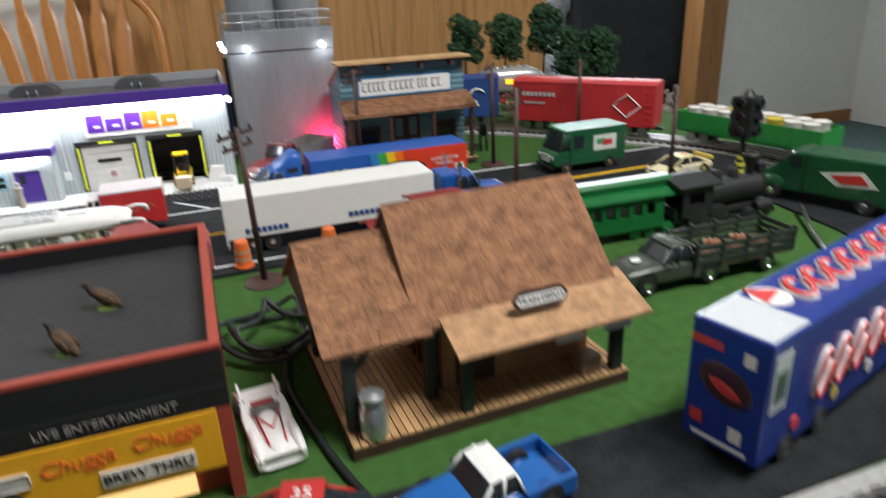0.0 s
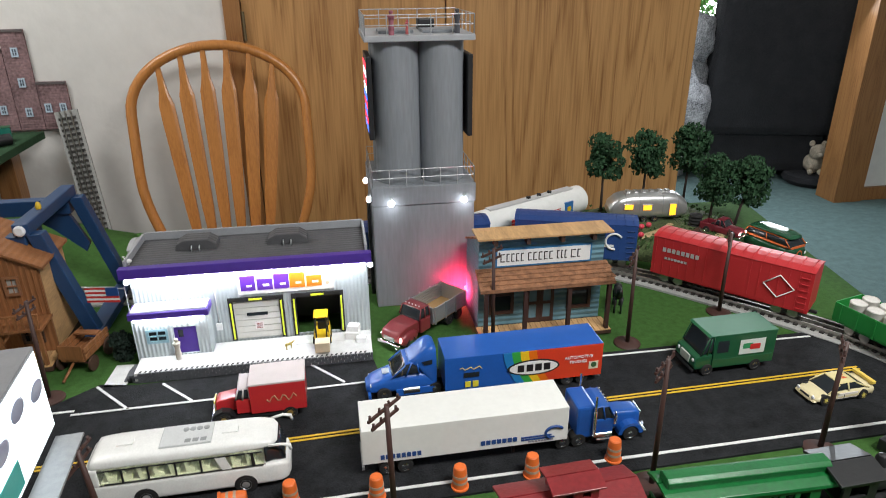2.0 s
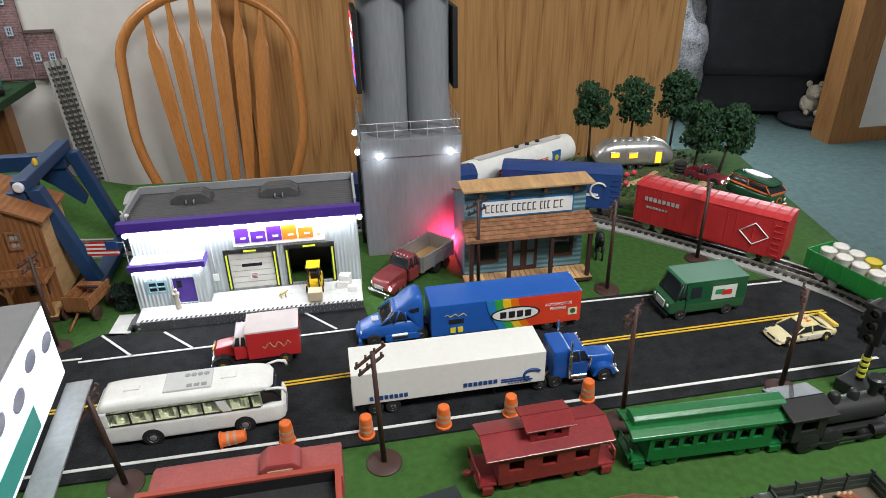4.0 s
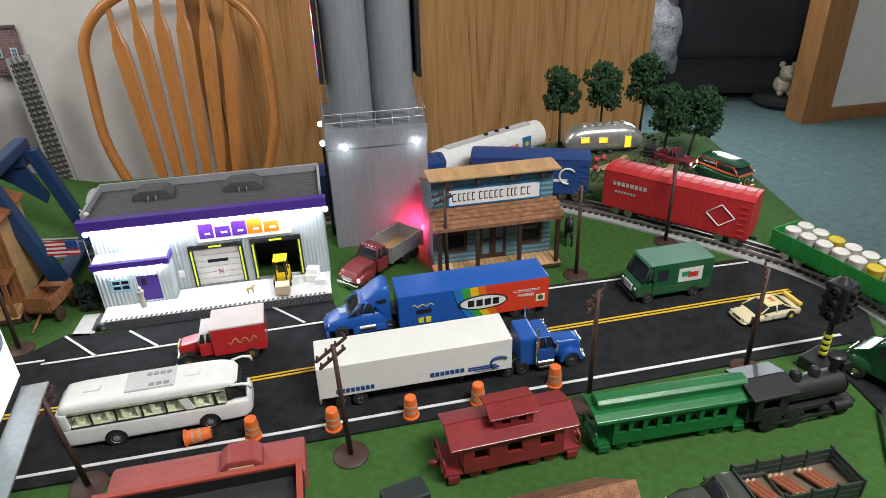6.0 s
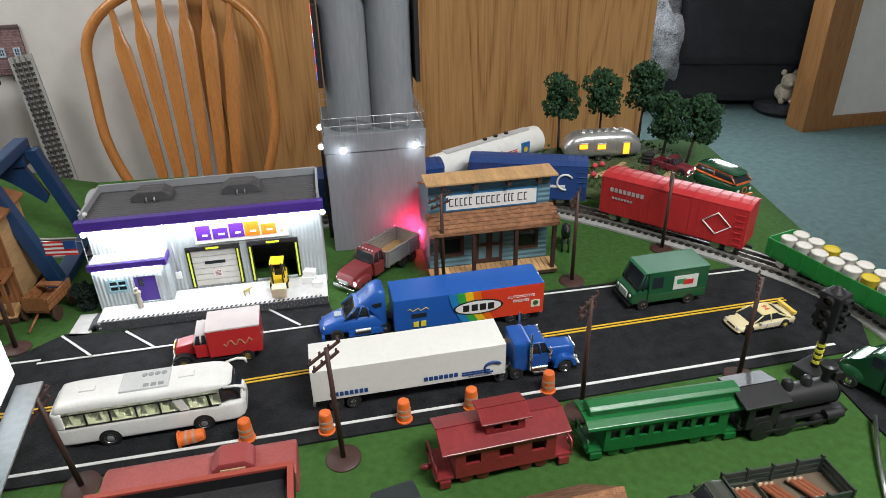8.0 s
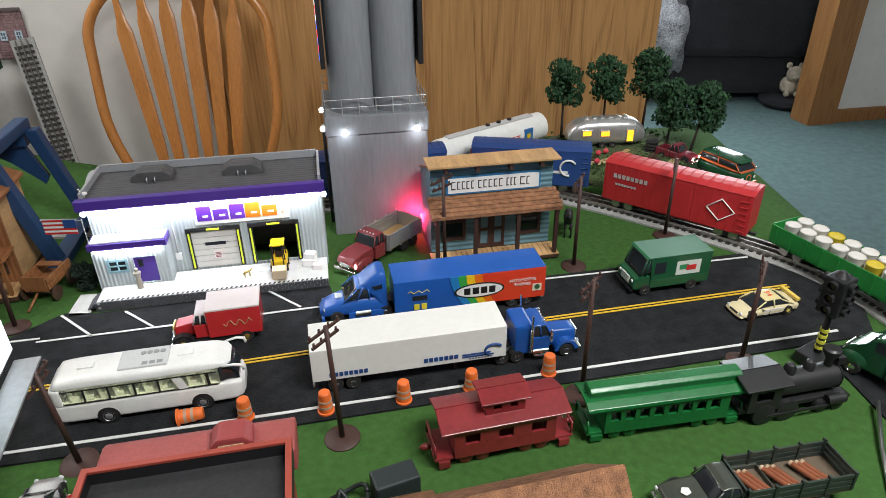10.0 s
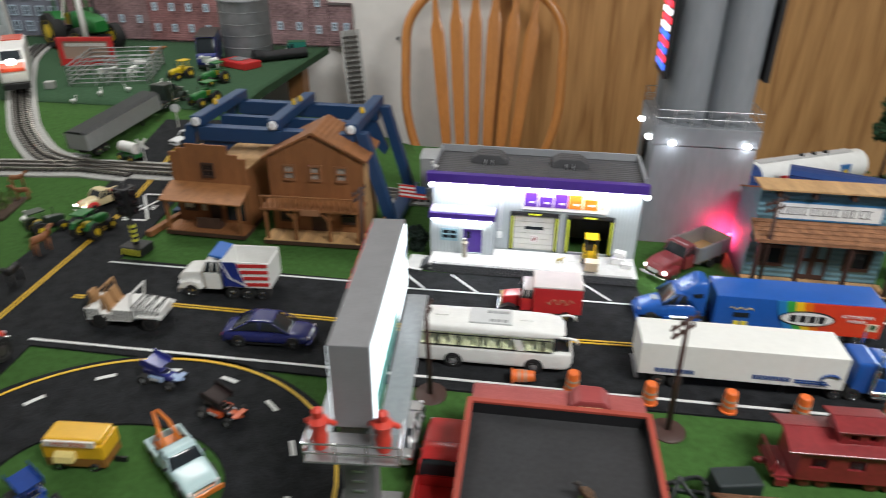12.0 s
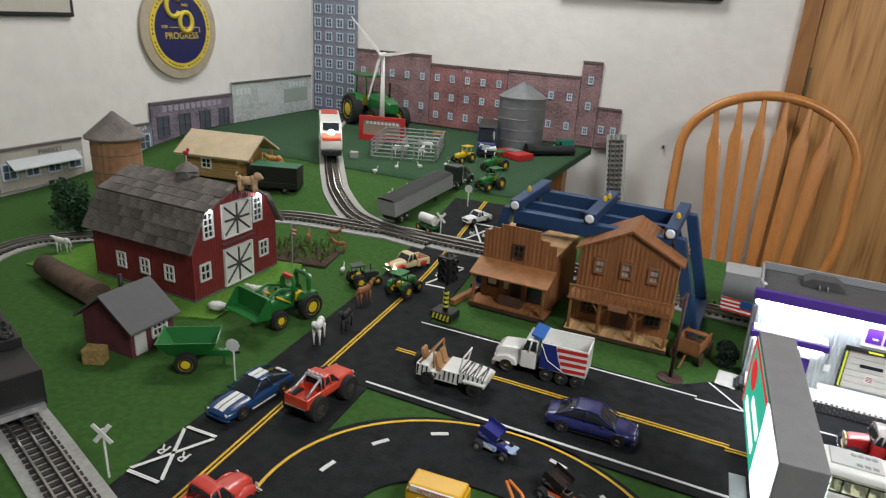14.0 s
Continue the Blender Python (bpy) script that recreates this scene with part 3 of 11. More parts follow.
    # two dock doors
    g = part("dock_door", holed(B(), -0.034, 0.038, 0.018, 0.084, 0.0008, 0.0028), paint(0.55, 0.56, 0.54, 0.6), d, "closed panelled roller door")
    bm = B()
    for i in range(6):
        box(bm, -0.033, 0.037, -0.0008, 0.0008, 0.0188 + i * 0.0108, 0.0188 + i * 0.0108 + 0.0098, 0.0004)
    part("panel", bm, paint(0.58, 0.58, 0.55, 0.6), g)
    blocks(g, "door_window", [(-0.014, 0.018, 0.058, 0.0635)], DARKGLASS, -0.001)
    blocks(g, "notice", [(-0.003, 0.010, 0.034, 0.047)], paint(0.7, 0.66, 0.66, 0.7), -0.001)
    blocks(g, "notice_bars", [(-0.001, 0.008, 0.036 + k * 0.0025, 0.0368 + k * 0.0025) for k in range(4)], paint(0.3, 0.1, 0.1, 0.7), -0.0018)
    for x0, x1 in ((-0.034, 0.038), (0.062, 0.131)):
        f = part("door_surround", holed(B(), x0 - 0.006, x1 + 0.006, 0.018, 0.091, -0.004, -0.0005, [(x0 + 0.001, x1 - 0.001, 0.0175, 0.085)]), BLACKM, d)
        blocks(f, "lime_stripe", [(x0 - 0.0035, x0 - 0.0008, 0.02, 0.083), (x1 + 0.0008, x1 + 0.0035, 0.02, 0.083), ((x0 + x1) / 2 - 0.01, (x0 + x1) / 2 + 0.01, 0.0866, 0.0895)], LIME, -0.0042)
    # black board behind the open door stands in for the shade inside
    part("interior_shade_board", holed(B(), 0.05, 0.14, 0.018, 0.1, 0.06, 0.062), BLACKM, d)
    # sign: a plain coloured word-mark of blocks
    s = part("sign", box(B(), -0.022, 0.124, -0.003, -0.0006, 0.096, 0.133, 0.0005), WHITE, d, "white signboard with purple and orange shapes")
    PUR, ORA = paint(0.09, 0.02, 0.30, 0.4), paint(0.85, 0.19, 0.01, 0.4)
    y = -0.0031
    for x0, x1, z1, name, mt in ((-0.0177, 0.0045, 0.1278, "purple_shape", PUR), (0.0072, 0.0305, 0.1212, "purple_shape", PUR), (0.0328, 0.0555, 0.1278, "purple_shape", PUR), (0.0565, 0.0795, 0.1278, "orange_shape", ORA), (0.0822, 0.1055, 0.1212, "orange_shape", ORA)):
        q = part(name, box(B(), x0, x1, y - 0.0006, y + 0.0004, 0.1025, z1, 0.0004), mt, s)
        part("white_gap", box(B(), x0 + 0.009, x1 - 0.005, y - 0.0009, y - 0.0004, 0.109, 0.1125), WHITE, q)
    part("ring_mark", lathe(B(), [(0.003, 0), (0.003, 0.0006)], seg=16), paint(0.5, 0.4, 0.3, 0.5), s, m=pose(0.114, -0.0031, 0.107, 90))
    # loading dock
    k = part("dock", box(B(), -W + 0.004, W, -0.0735, -0.031, 0, 0.0165), CONCRETE, d)
    part("dock_slab", box(B(), -0.066, W, -0.0305, -0.0045, 0, 0.0165), CONCRETE, k)
    bm = B()
    row = 0
    for z in (0.0004, 0.0044, 0.0084, 0.0124):
        for i in range(35):
            x = -W + 0.004 + i * 0.01 + (0.005 if row % 2 else 0)
            box(bm, x, min(x + 0.0093, W), -0.0752 - 0.0004 * random.random(), -0.0734, z, z + 0.0036)
        row += 1
    tagged(part("bricks", bm, BRICKG, k), kind="stuff")
    bm = B()
    for i in range(46):
        x = -W + 0.01 + i * 0.0073
        prism(bm, [(x, -0.0735), (x + 0.003, -0.0735), (x + 0.0045, -0.069), (x + 0.0015, -0.069)], 0.0166, 0.0171, "z")
    tagged(part("edge_stripes", bm, paint(0.03, 0.03, 0.03, 0.6), k), kind="stuff")
    for i in range(3):
        part("step", box(B(), -W - 0.004 - 0.004 * i, -W + 0.0036 - 0.004 * i, -0.072, -0.04, 0, 0.0125 - 0.004 * i), BRICKG, k)
    m = part("meter_box", box(B(), -0.062, -0.053, -0.004, -0.0004, 0.038, 0.05, 0.0006), paint(0.75, 0.76, 0.76, 0.5), d)
    part("conduit", tube(B(), [(-0.057, -0.002, 0.05), (-0.057, -0.002, 0.11), (-0.058, -0.002, 0.135)], 0.001, 6), paint(0.75, 0.76, 0.76, 0.5), m)
    for x in (-0.171, 0.176):
        part("corner_lamp", ball(B(), (x + (0.006 if x > 0 else -0.006), -0.01, 0.135), 0.0045, 10), LED, d)
    return d


parcel_depot()
area_lamp("eave_strip_light", (0.086, 1.1345, 0.1375), (0.086, 1.139, 0.0), 0.33, 0.006, 0.11, (0.92, 0.96, 1.0))
area_lamp("annex_strip_light", (-0.036, 1.115, 0.079), (-0.036, 1.105, 0.0), 0.09, 0.004, 0.02, (0.92, 0.96, 1.0))
lone("ground_plate", box(B(), -0.016, 0.016, -0.03, 0.03, 0, 0.003, 0.001), CONCRETE, -0.112, 1.095, -4, "grey concrete pad beside the parcel depot", "slab")

GREYSILO = material("grey_silo_plastic", (0.20, 0.215, 0.235), 0.55, 0, 0.12, 0.03, 0.03, stretch=(1, 1, 0.12))


def railing(parent, x0, x1, y0, y1, z, h, n, mat, sides="fblr"):
    """Handrails round a platform."""
    runs = {"f": ((x0, y0), (x1, y0)), "b": ((x0, y1), (x1, y1)), "l": ((x0, y0), (x0, y1)), "r": ((x1, y0), (x1, y1))}
    for k in sides:
        (ax, ay), (bx, by) = runs[k]
        bm = B()
        for f in (0.5, 1.0):
            cyl(bm, (ax, ay, z + h * f), (bx, by, z + h * f), 0.0008, seg=6)
        for i in range(n + 1):
            px, py = ax + (bx - ax) * i / n, ay + (by - ay) * i / n
            cyl(bm, (px, py, z), (px, py, z + h), 0.0009, seg=6)
        part("handrail", bm, mat, parent)


def concrete_plant():
    d = thing("silo_tower", 0.369, 1.335, 0, "grey twin-silo tower with railings and small lamps", "tower")
    part("base", box(B(), -0.087, 0.087, -0.085, 0.085, 0, 0.19, 0.002), GREYSILO, d)
    part("deck", box(B(), -0.089, 0.089, -0.088, 0.087, 0.1905, 0.224, 0.002), GREYSILO, d)
    for x in (-0.037, 0.037):
        for y in (-0.04, 0.04):
            part("silo", lathe(B(), [(0.038, 0.2242), (0.038, 0.455)], (x, y, 0), 36), GREYSILO, d)
    part("top_platform", box(B(), -0.088, 0.086, -0.086, 0.086, 0.455, 0.464, 0.001), paint(0.33, 0.34, 0.36, 0.5), d)
    for x in (-0.035, 0.035):
        part("hatch", box(B(), x - 0.028, x + 0.028, -0.05, 0.0, 0.4642, 0.469, 0.001), GREYSILO, d)
    part("motor_box", box(B(), 0.008, 0.036, 0.012, 0.04, 0.4642, 0.482, 0.002), BLACKM, d)
    railing(d, -0.086, 0.086, -0.085, 0.085, 0.224, 0.028, 6, SILVER)
    railing(d, -0.086, 0.084, -0.084, 0.084, 0.464, 0.03, 5, SILVER)
    for x, y in ((-0.056, -0.091), (0.068, -0.091), (-0.092, -0.06), (-0.092, 0.05)):
        lamp = part("lamp", ball(B(), (x, y, 0.196), 0.0052, 10), LED, d)
        part("bracket", cyl(B(), (x, y, 0.2), (x, y * 0.96, 0.204), 0.002, seg=6), SILVER, lamp)
    for s, cols in ((-1, 1), (1, 0)):
        sc = part("screen", box(B(), s * 0.0815 - 0.004, s * 0.0815 + 0.004, -0.07, 0.03, 0.30, 0.432, 0.001), BLACKM, d, "flat advertising screen")
        if cols:
            glow = [material("screen_" + n, c, 0.4, 0, 0, 0.01, 0, emit=1.6) for n, c in (("red", (0.8, 0.03, 0.06)), ("blue", (0.03, 0.12, 0.7)), ("white", (0.8, 0.8, 0.85)))]
            bms = [B(), B(), B()]
            for i in range(9):
                z = 0.312 + i * 0.0125
                box(bms[(0, 2)[i % 2] if i > 4 else (1, 0)[i % 2]], -0.0862, -0.0856, -0.064 + 0.004 * (i % 3), 0.024, z, z + 0.009)
            for n, b, g in zip(("red_bar", "blue_bar", "white_bar"), bms, glow):
                part(n, b, g, sc)
    part("beacon", ball(B(), (0.074, -0.09, 0.026), 0.006, 12), material("red_beacon", (1.0, 0.05, 0.12), 0.4, 0, 0, 0.01, 0, emit=8), d, "glowing red lamp at the foot")
    part("cable_duct", box(B(), -0.094, -0.0885, -0.03, 0.0, 0, 0.18, 0.001), BLACKM, d)
    return d


concrete_plant()
spot = point_lamp("red_beacon_light", (0.43, 1.226, 0.035), 0.22, (1.0, 0.04, 0.12), 0.004)
point_lamp("silo_lamp_light", (0.313, 1.236, 0.189), 0.012, (0.9, 0.95, 1.0), 0.004)
point_lamp("silo_lamp_light", (0.437, 1.236, 0.189), 0.012, (0.9, 0.95, 1.0), 0.004)

BLUEBOARD = banded("blue_clapboard", (0.115, 0.235, 0.29), "Z", 0.009, 0.7, 0.5, 0.12)


def plank_deck(parent, x0, x1, y0, y1, z0, z1, n, mat, along="y"):
    d = part("deck", box(B(), x0, x1, y0, y1, z0, z1 - 0.0016), DARK_WOOD, parent)
    w = (x1 - x0) / n
    me = None
    for i in range(n):
        if me is None:
            me = mesh_of("plank", box(B(), 0.0004, w - 0.0004, y0, y1, -0.0016, 0.0), mat)
        part("plank", me, mat, d, m=pose(x0 + i * w, 0, z1 - 0.0001 * (i % 3)))
    return d


def stage_office():
    d = thing("western_store", 0.543, 1.13, 0, "blue clapboard western store with a porch and brown shingle awning", "building")
    W = 0.104
    part("front_wall", holed(B(), -W, W, 0.012, 0.168, 0, 0.004, [(-0.024, 0.024, 0.012, 0.088), (-0.085, -0.047, 0.035, 0.07), (0.047, 0.085, 0.035, 0.07)]), BLUEBOARD, d)
    for s in (-1, 1):
        part("side_wall", prism(B(), [(0.0042, 0), (0.1, 0), (0.1, 0.13), (0.0042, 0.168)], s * (W - 0.002) - 0.002, s * (W - 0.002) + 0.002, "x"), BLUEBOARD, d)
    part("back_wall", box(B(), -W + 0.004, W - 0.004, 0.096, 0.0995, 0, 0.13), BLUEBOARD, d)
    part("floor_slab", box(B(), -W, W, 0, 0.0995, 0.006, 0.0118), DARK_WOOD, d)
    part("main_roof", prism(B(), [(0.0005, 0.168), (0.105, 0.128), (0.105, 0.131), (0.0005, 0.171)], -W - 0.002, W + 0.002, "x"), SHINGLE, d)
    part("top_board", box(B(), -W - 0.006, W + 0.006, -0.02, 0.03, 0.1715, 0.175, 0.0006), DECK_WOOD, d, "pale plywood cornice board")
    for x in (-0.08, -0.028, 0.028, 0.08):
        part("bracket", box(B(), x - 0.003, x + 0.003, -0.016, -0.0002, 0.160, 0.1712), DARK_WOOD, d)
    s = part("sign", box(B(), -0.078, 0.082, -0.0035, -0.0006, 0.118, 0.150, 0.0004), paint(0.03, 0.16, 0.35, 0.5), d, "white signboard in a blue border with dark lettering bars")
    part("board", box(B(), -0.075, 0.079, -0.0042, -0.0036, 0.121, 0.147), WHITE, s)
    x = -0.070
    items = []
    for wlen in (0.007, 0.005, 0.005, 0.005, 0.005, 0.0, 0.006, 0.006, 0.006, 0.006, 0.006, 0.0, 0.004, 0.003, 0.004, 0.0, 0.008, 0.005):
        if wlen:
            items += [(x, x + 0.0016, 0.1275, 0.1415), (x + 0.0016, x + wlen, 0.1275, 0.129), (x + 0.0016, x + wlen, 0.14, 0.1415)]
        x += wlen + (0.0028 if wlen else 0.004)
    blocks(s, "sign_bars", items, paint(0.06, 0.05, 0.05, 0.6), -0.0043)
    part("awning", prism(B(), [(-0.045, 0.094), (-0.045, 0.098), (-0.0006, 0.1165), (-0.0006, 0.1125)], -W - 0.006, W + 0.006, "x"), SHINGLE, d, "brown shingled porch awning")
    bm = B()
    for r in range(5):
        for i in range(30):
            u = r / 5
            y, z = -0.045 + 0.0444 * u, 0.0982 + 0.0184 * u
            x = -W - 0.005 + i * 0.0073 + (0.0036 if r % 2 else 0)
            box(bm, x, x + 0.0066, y, y + 0.011, z + 0.0001 + random.random() * 0.0005, z + 0.0012 + random.random() * 0.0006)
    tagged(part("shingles", bm, SHINGLE, d), kind="stuff")
    plank_deck(d, -W - 0.004, W + 0.006, -0.044, -0.0005, 0.004, 0.0115, 24, DECK_WOOD)
    for x in (-0.1, -0.036, 0.036, 0.102):
        part("post", box(B(), x - 0.0032, x + 0.0032, -0.042, -0.0355, 0.0116, 0.096, 0.0005), POLE_BROWN, d)
    for x in (-0.012, 0.012):
        dr = part("door", holed(B(), x - 0.0118, x + 0.0118, 0.013, 0.087, -0.001, 0.002, [(x - 0.0065, x + 0.0065, 0.02, 0.045), (x - 0.0065, x + 0.0065, 0.05, 0.08)]), POLE_BROWN, d)
        part("door_panel", holed(B(), x - 0.0065, x + 0.0065, 0.02, 0.08, 0.0005, 0.0018), paint(0.13, 0.24, 0.29, 0.6), dr)
    for x in (-0.066, 0.066):
        window(d, x, 0.0525, 0.036, 0.033, -0.001, POLE_BROWN, 1, 1, 0.0026)
    return d


stage_office()


def saloon(x, y, W, D, steps, peak, label):
    """A stained wooden western house; steps: stepped false front, else a gable with a balcony."""
    d = thing("western_house", x, y, -1 if steps else 2, label, "building", "western houses")
    d.matrix_basis = d.matrix_basis @ Matrix.Scale(1.05, 4)
    H = 0.118 if steps else 0.15
    if steps:
        out = [(-W, 0.01), (W, 0.01), (W, 0.135), (W * 0.8, 0.135), (W * 0.8, 0.142), (W * 0.55, 0.142), (W * 0.55, 0.158), (-W * 0.55, 0.158), (-W * 0.55, 0.15), (-W * 0.8, 0.15), (-W * 0.8, 0.142), (-W, 0.142)]
    else:
        out = [(-W, 0.01), (W, 0.01), (W, H), (0, peak), (-W, H)]
    part("front_wall", prism(B(), out, 0, 0.004), BROWN_WOOD, d)
    for s in (-1, 1):
        # gable house: right wall in paler wood, its lit look put into the colour
        part("side_wall", box(B(), s * (W - 0.002) - 0.002, s * (W - 0.002) + 0.002, 0.0042, D, 0.01, H - (0.004 if steps else 0.0)), BROWN_WOOD if s < 0 or steps else DECK_WOOD, d)
    part("back_wall", box(B(), -W + 0.0042, W - 0.0042, D - 0.004, D, 0.01, H - 0.006), BROWN_WOOD, d)
    if steps:
        part("roof", box(B(), -W - 0.001, W + 0.001, 0.0042, D + 0.004, H - 0.0035, H, 0.0004), DECK_WOOD, d, "pale flat roof board")
    else:
        for s in (-1, 1):
            part("roof", prism(B(), [(s * (W + 0.008), H - 0.006), (s * (W + 0.008), H - 0.002), (0, peak + 0.006), (0, peak + 0.002)], -0.006, D + 0.004), BROWN_WOOD, d)
    pd = 0.045
    plank_deck(d, -W - 0.004, W + 0.004, -pd, -0.0005, 0.002, 0.011, 14, DECK_WOOD if not steps else BROWN_WOOD)
    part("sill_beam", box(B(), -W, W, 0, D, 0, 0.0098), DARK_WOOD, d)
    xs = (-W + 0.003, -W * 0.36, W * 0.36, W - 0.003) if not steps else (-W + 0.003, W - 0.003)
    for px in xs:
        part("post", box(B(), px - 0.0025, px + 0.0025, -pd + 0.001, -pd + 0.006, 0.0112, 0.068, 0.0004), BROWN_WOOD, d)
    if steps:
        part("awning", prism(B(), [(-pd - 0.004, 0.068), (-pd - 0.004, 0.0705), (-0.0004, 0.088), (-0.0004, 0.085)], -W - 0.005, W + 0.005, "x"), material("awning_wood", (0.33, 0.14, 0.05), 0.6, 0, 0.25, 0.01, 0.1), d)
        window(d, 0.0, 0.112, 0.02, 0.024, -0.001, DARK_WOOD)
        window(d, -0.045, 0.048, 0.022, 0.03, -0.001, DARK_WOOD)
        part("door", box(B(), -0.008, 0.012, -0.0022, -0.0002, 0.0115, 0.06), DARK_WOOD, d)
        # no hole in the wall: a dark box paints the opening's shade
        part("opening", box(B(), 0.024, 0.058, -0.0022, -0.0002, 0.018, 0.055), DARKGLASS, d)
        blocks(d, "poster", [(-0.054, -0.038, 0.038, 0.054), (-0.022, -0.013, 0.034, 0.05)], paint(0.55, 0.48, 0.36, 0.8), -0.0042)
        part("bench", prism(B(), [(-0.03, 0.0112), (-0.028, 0.03), (-0.024, 0.03), (-0.024, 0.02), (-0.012, 0.02), (-0.012, 0.0112)], -0.022, 0.022, "x"), DARK_WOOD, d)
    else:
        part("balcony_floor", box(B(), -W - 0.004, W + 0.004, -pd - 0.002, -0.0005, 0.068, 0.0715), BROWN_WOOD, d)
        b = part("balcony_rail", box(B(), -W - 0.003, W + 0.003, -pd - 0.001, -pd + 0.0015, 0.092, 0.0945), BROWN_WOOD, d)
        me = mesh_of("baluster", box(B(), -0.0016, 0.0016, -pd - 0.0005, -pd + 0.001, 0.0717, 0.0918), BROWN_WOOD)
        for i in range(19):
            part("baluster", me, BROWN_WOOD, b, m=pose(-W + (2 * W) * i / 18, 0, 0))
        for px in (-W * 0.55, 0, W * 0.55):
            window(d, px, 0.121, 0.018, 0.026, -0.001, paint(0.25, 0.11, 0.05, 0.6), 1, 2, 0.0018, paint(0.35, 0.33, 0.3, 0.5))
        for px in (-W * 0.66, W * 0.66):
            window(d, px, 0.042, 0.026, 0.026, -0.001, DARK_WOOD, 3, 2)
        part("door", box(B(), -0.014, 0.014, -0.0022, -0.0002, 0.0115, 0.055), DARK_WOOD, d)
        part("sign", box(B(), -0.016, 0.016, -pd - 0.0045, -pd - 0.0024, 0.062, 0.073), paint(0.3, 0.14, 0.07, 0.6), d)
        for px in (-W * 0.36, W * 0.36):
            for s in (-1, 1):
                part("brace", prism(B(), [(px + s * 0.002, 0.048), (px + s * 0.002, 0.052), (px + s * 0.014, 0.068), (px + s * 0.017, 0.068)], -pd + 0.002, -pd + 0.005), BROWN_WOOD, d)
        bm = B()
        for i in range(24):
            xx = -W + 0.002 + i * (2 * W - 0.004) / 23
            top = H + (peak - H) * (1 - abs(xx) / W) - 0.003
            box(bm, xx - 0.0007, xx + 0.0007, -0.0009, 0.0002, 0.072, top)
        tagged(part("batten", bm, BROWN_WOOD, d), kind="stuff")
    return d


saloon(-0.518, 1.172, 0.071, 0.148, True, 0, "stained wooden western house with a stepped false front")
saloon(-0.310, 1.170, 0.084, 0.1, False, 0.189, "stained wooden western house with a gable and balcony")

BARN_RED = banded("barn_red_boards", (0.19, 0.018, 0.02), "Y", 0.007, 0.7, 0.5, 0.2)
SLATE = uneven(material("grey_barn_slate", (0.125, 0.11, 0.1), 0.75, 0, 0.35, 0.02, 0.2), 0.65, 1.35)


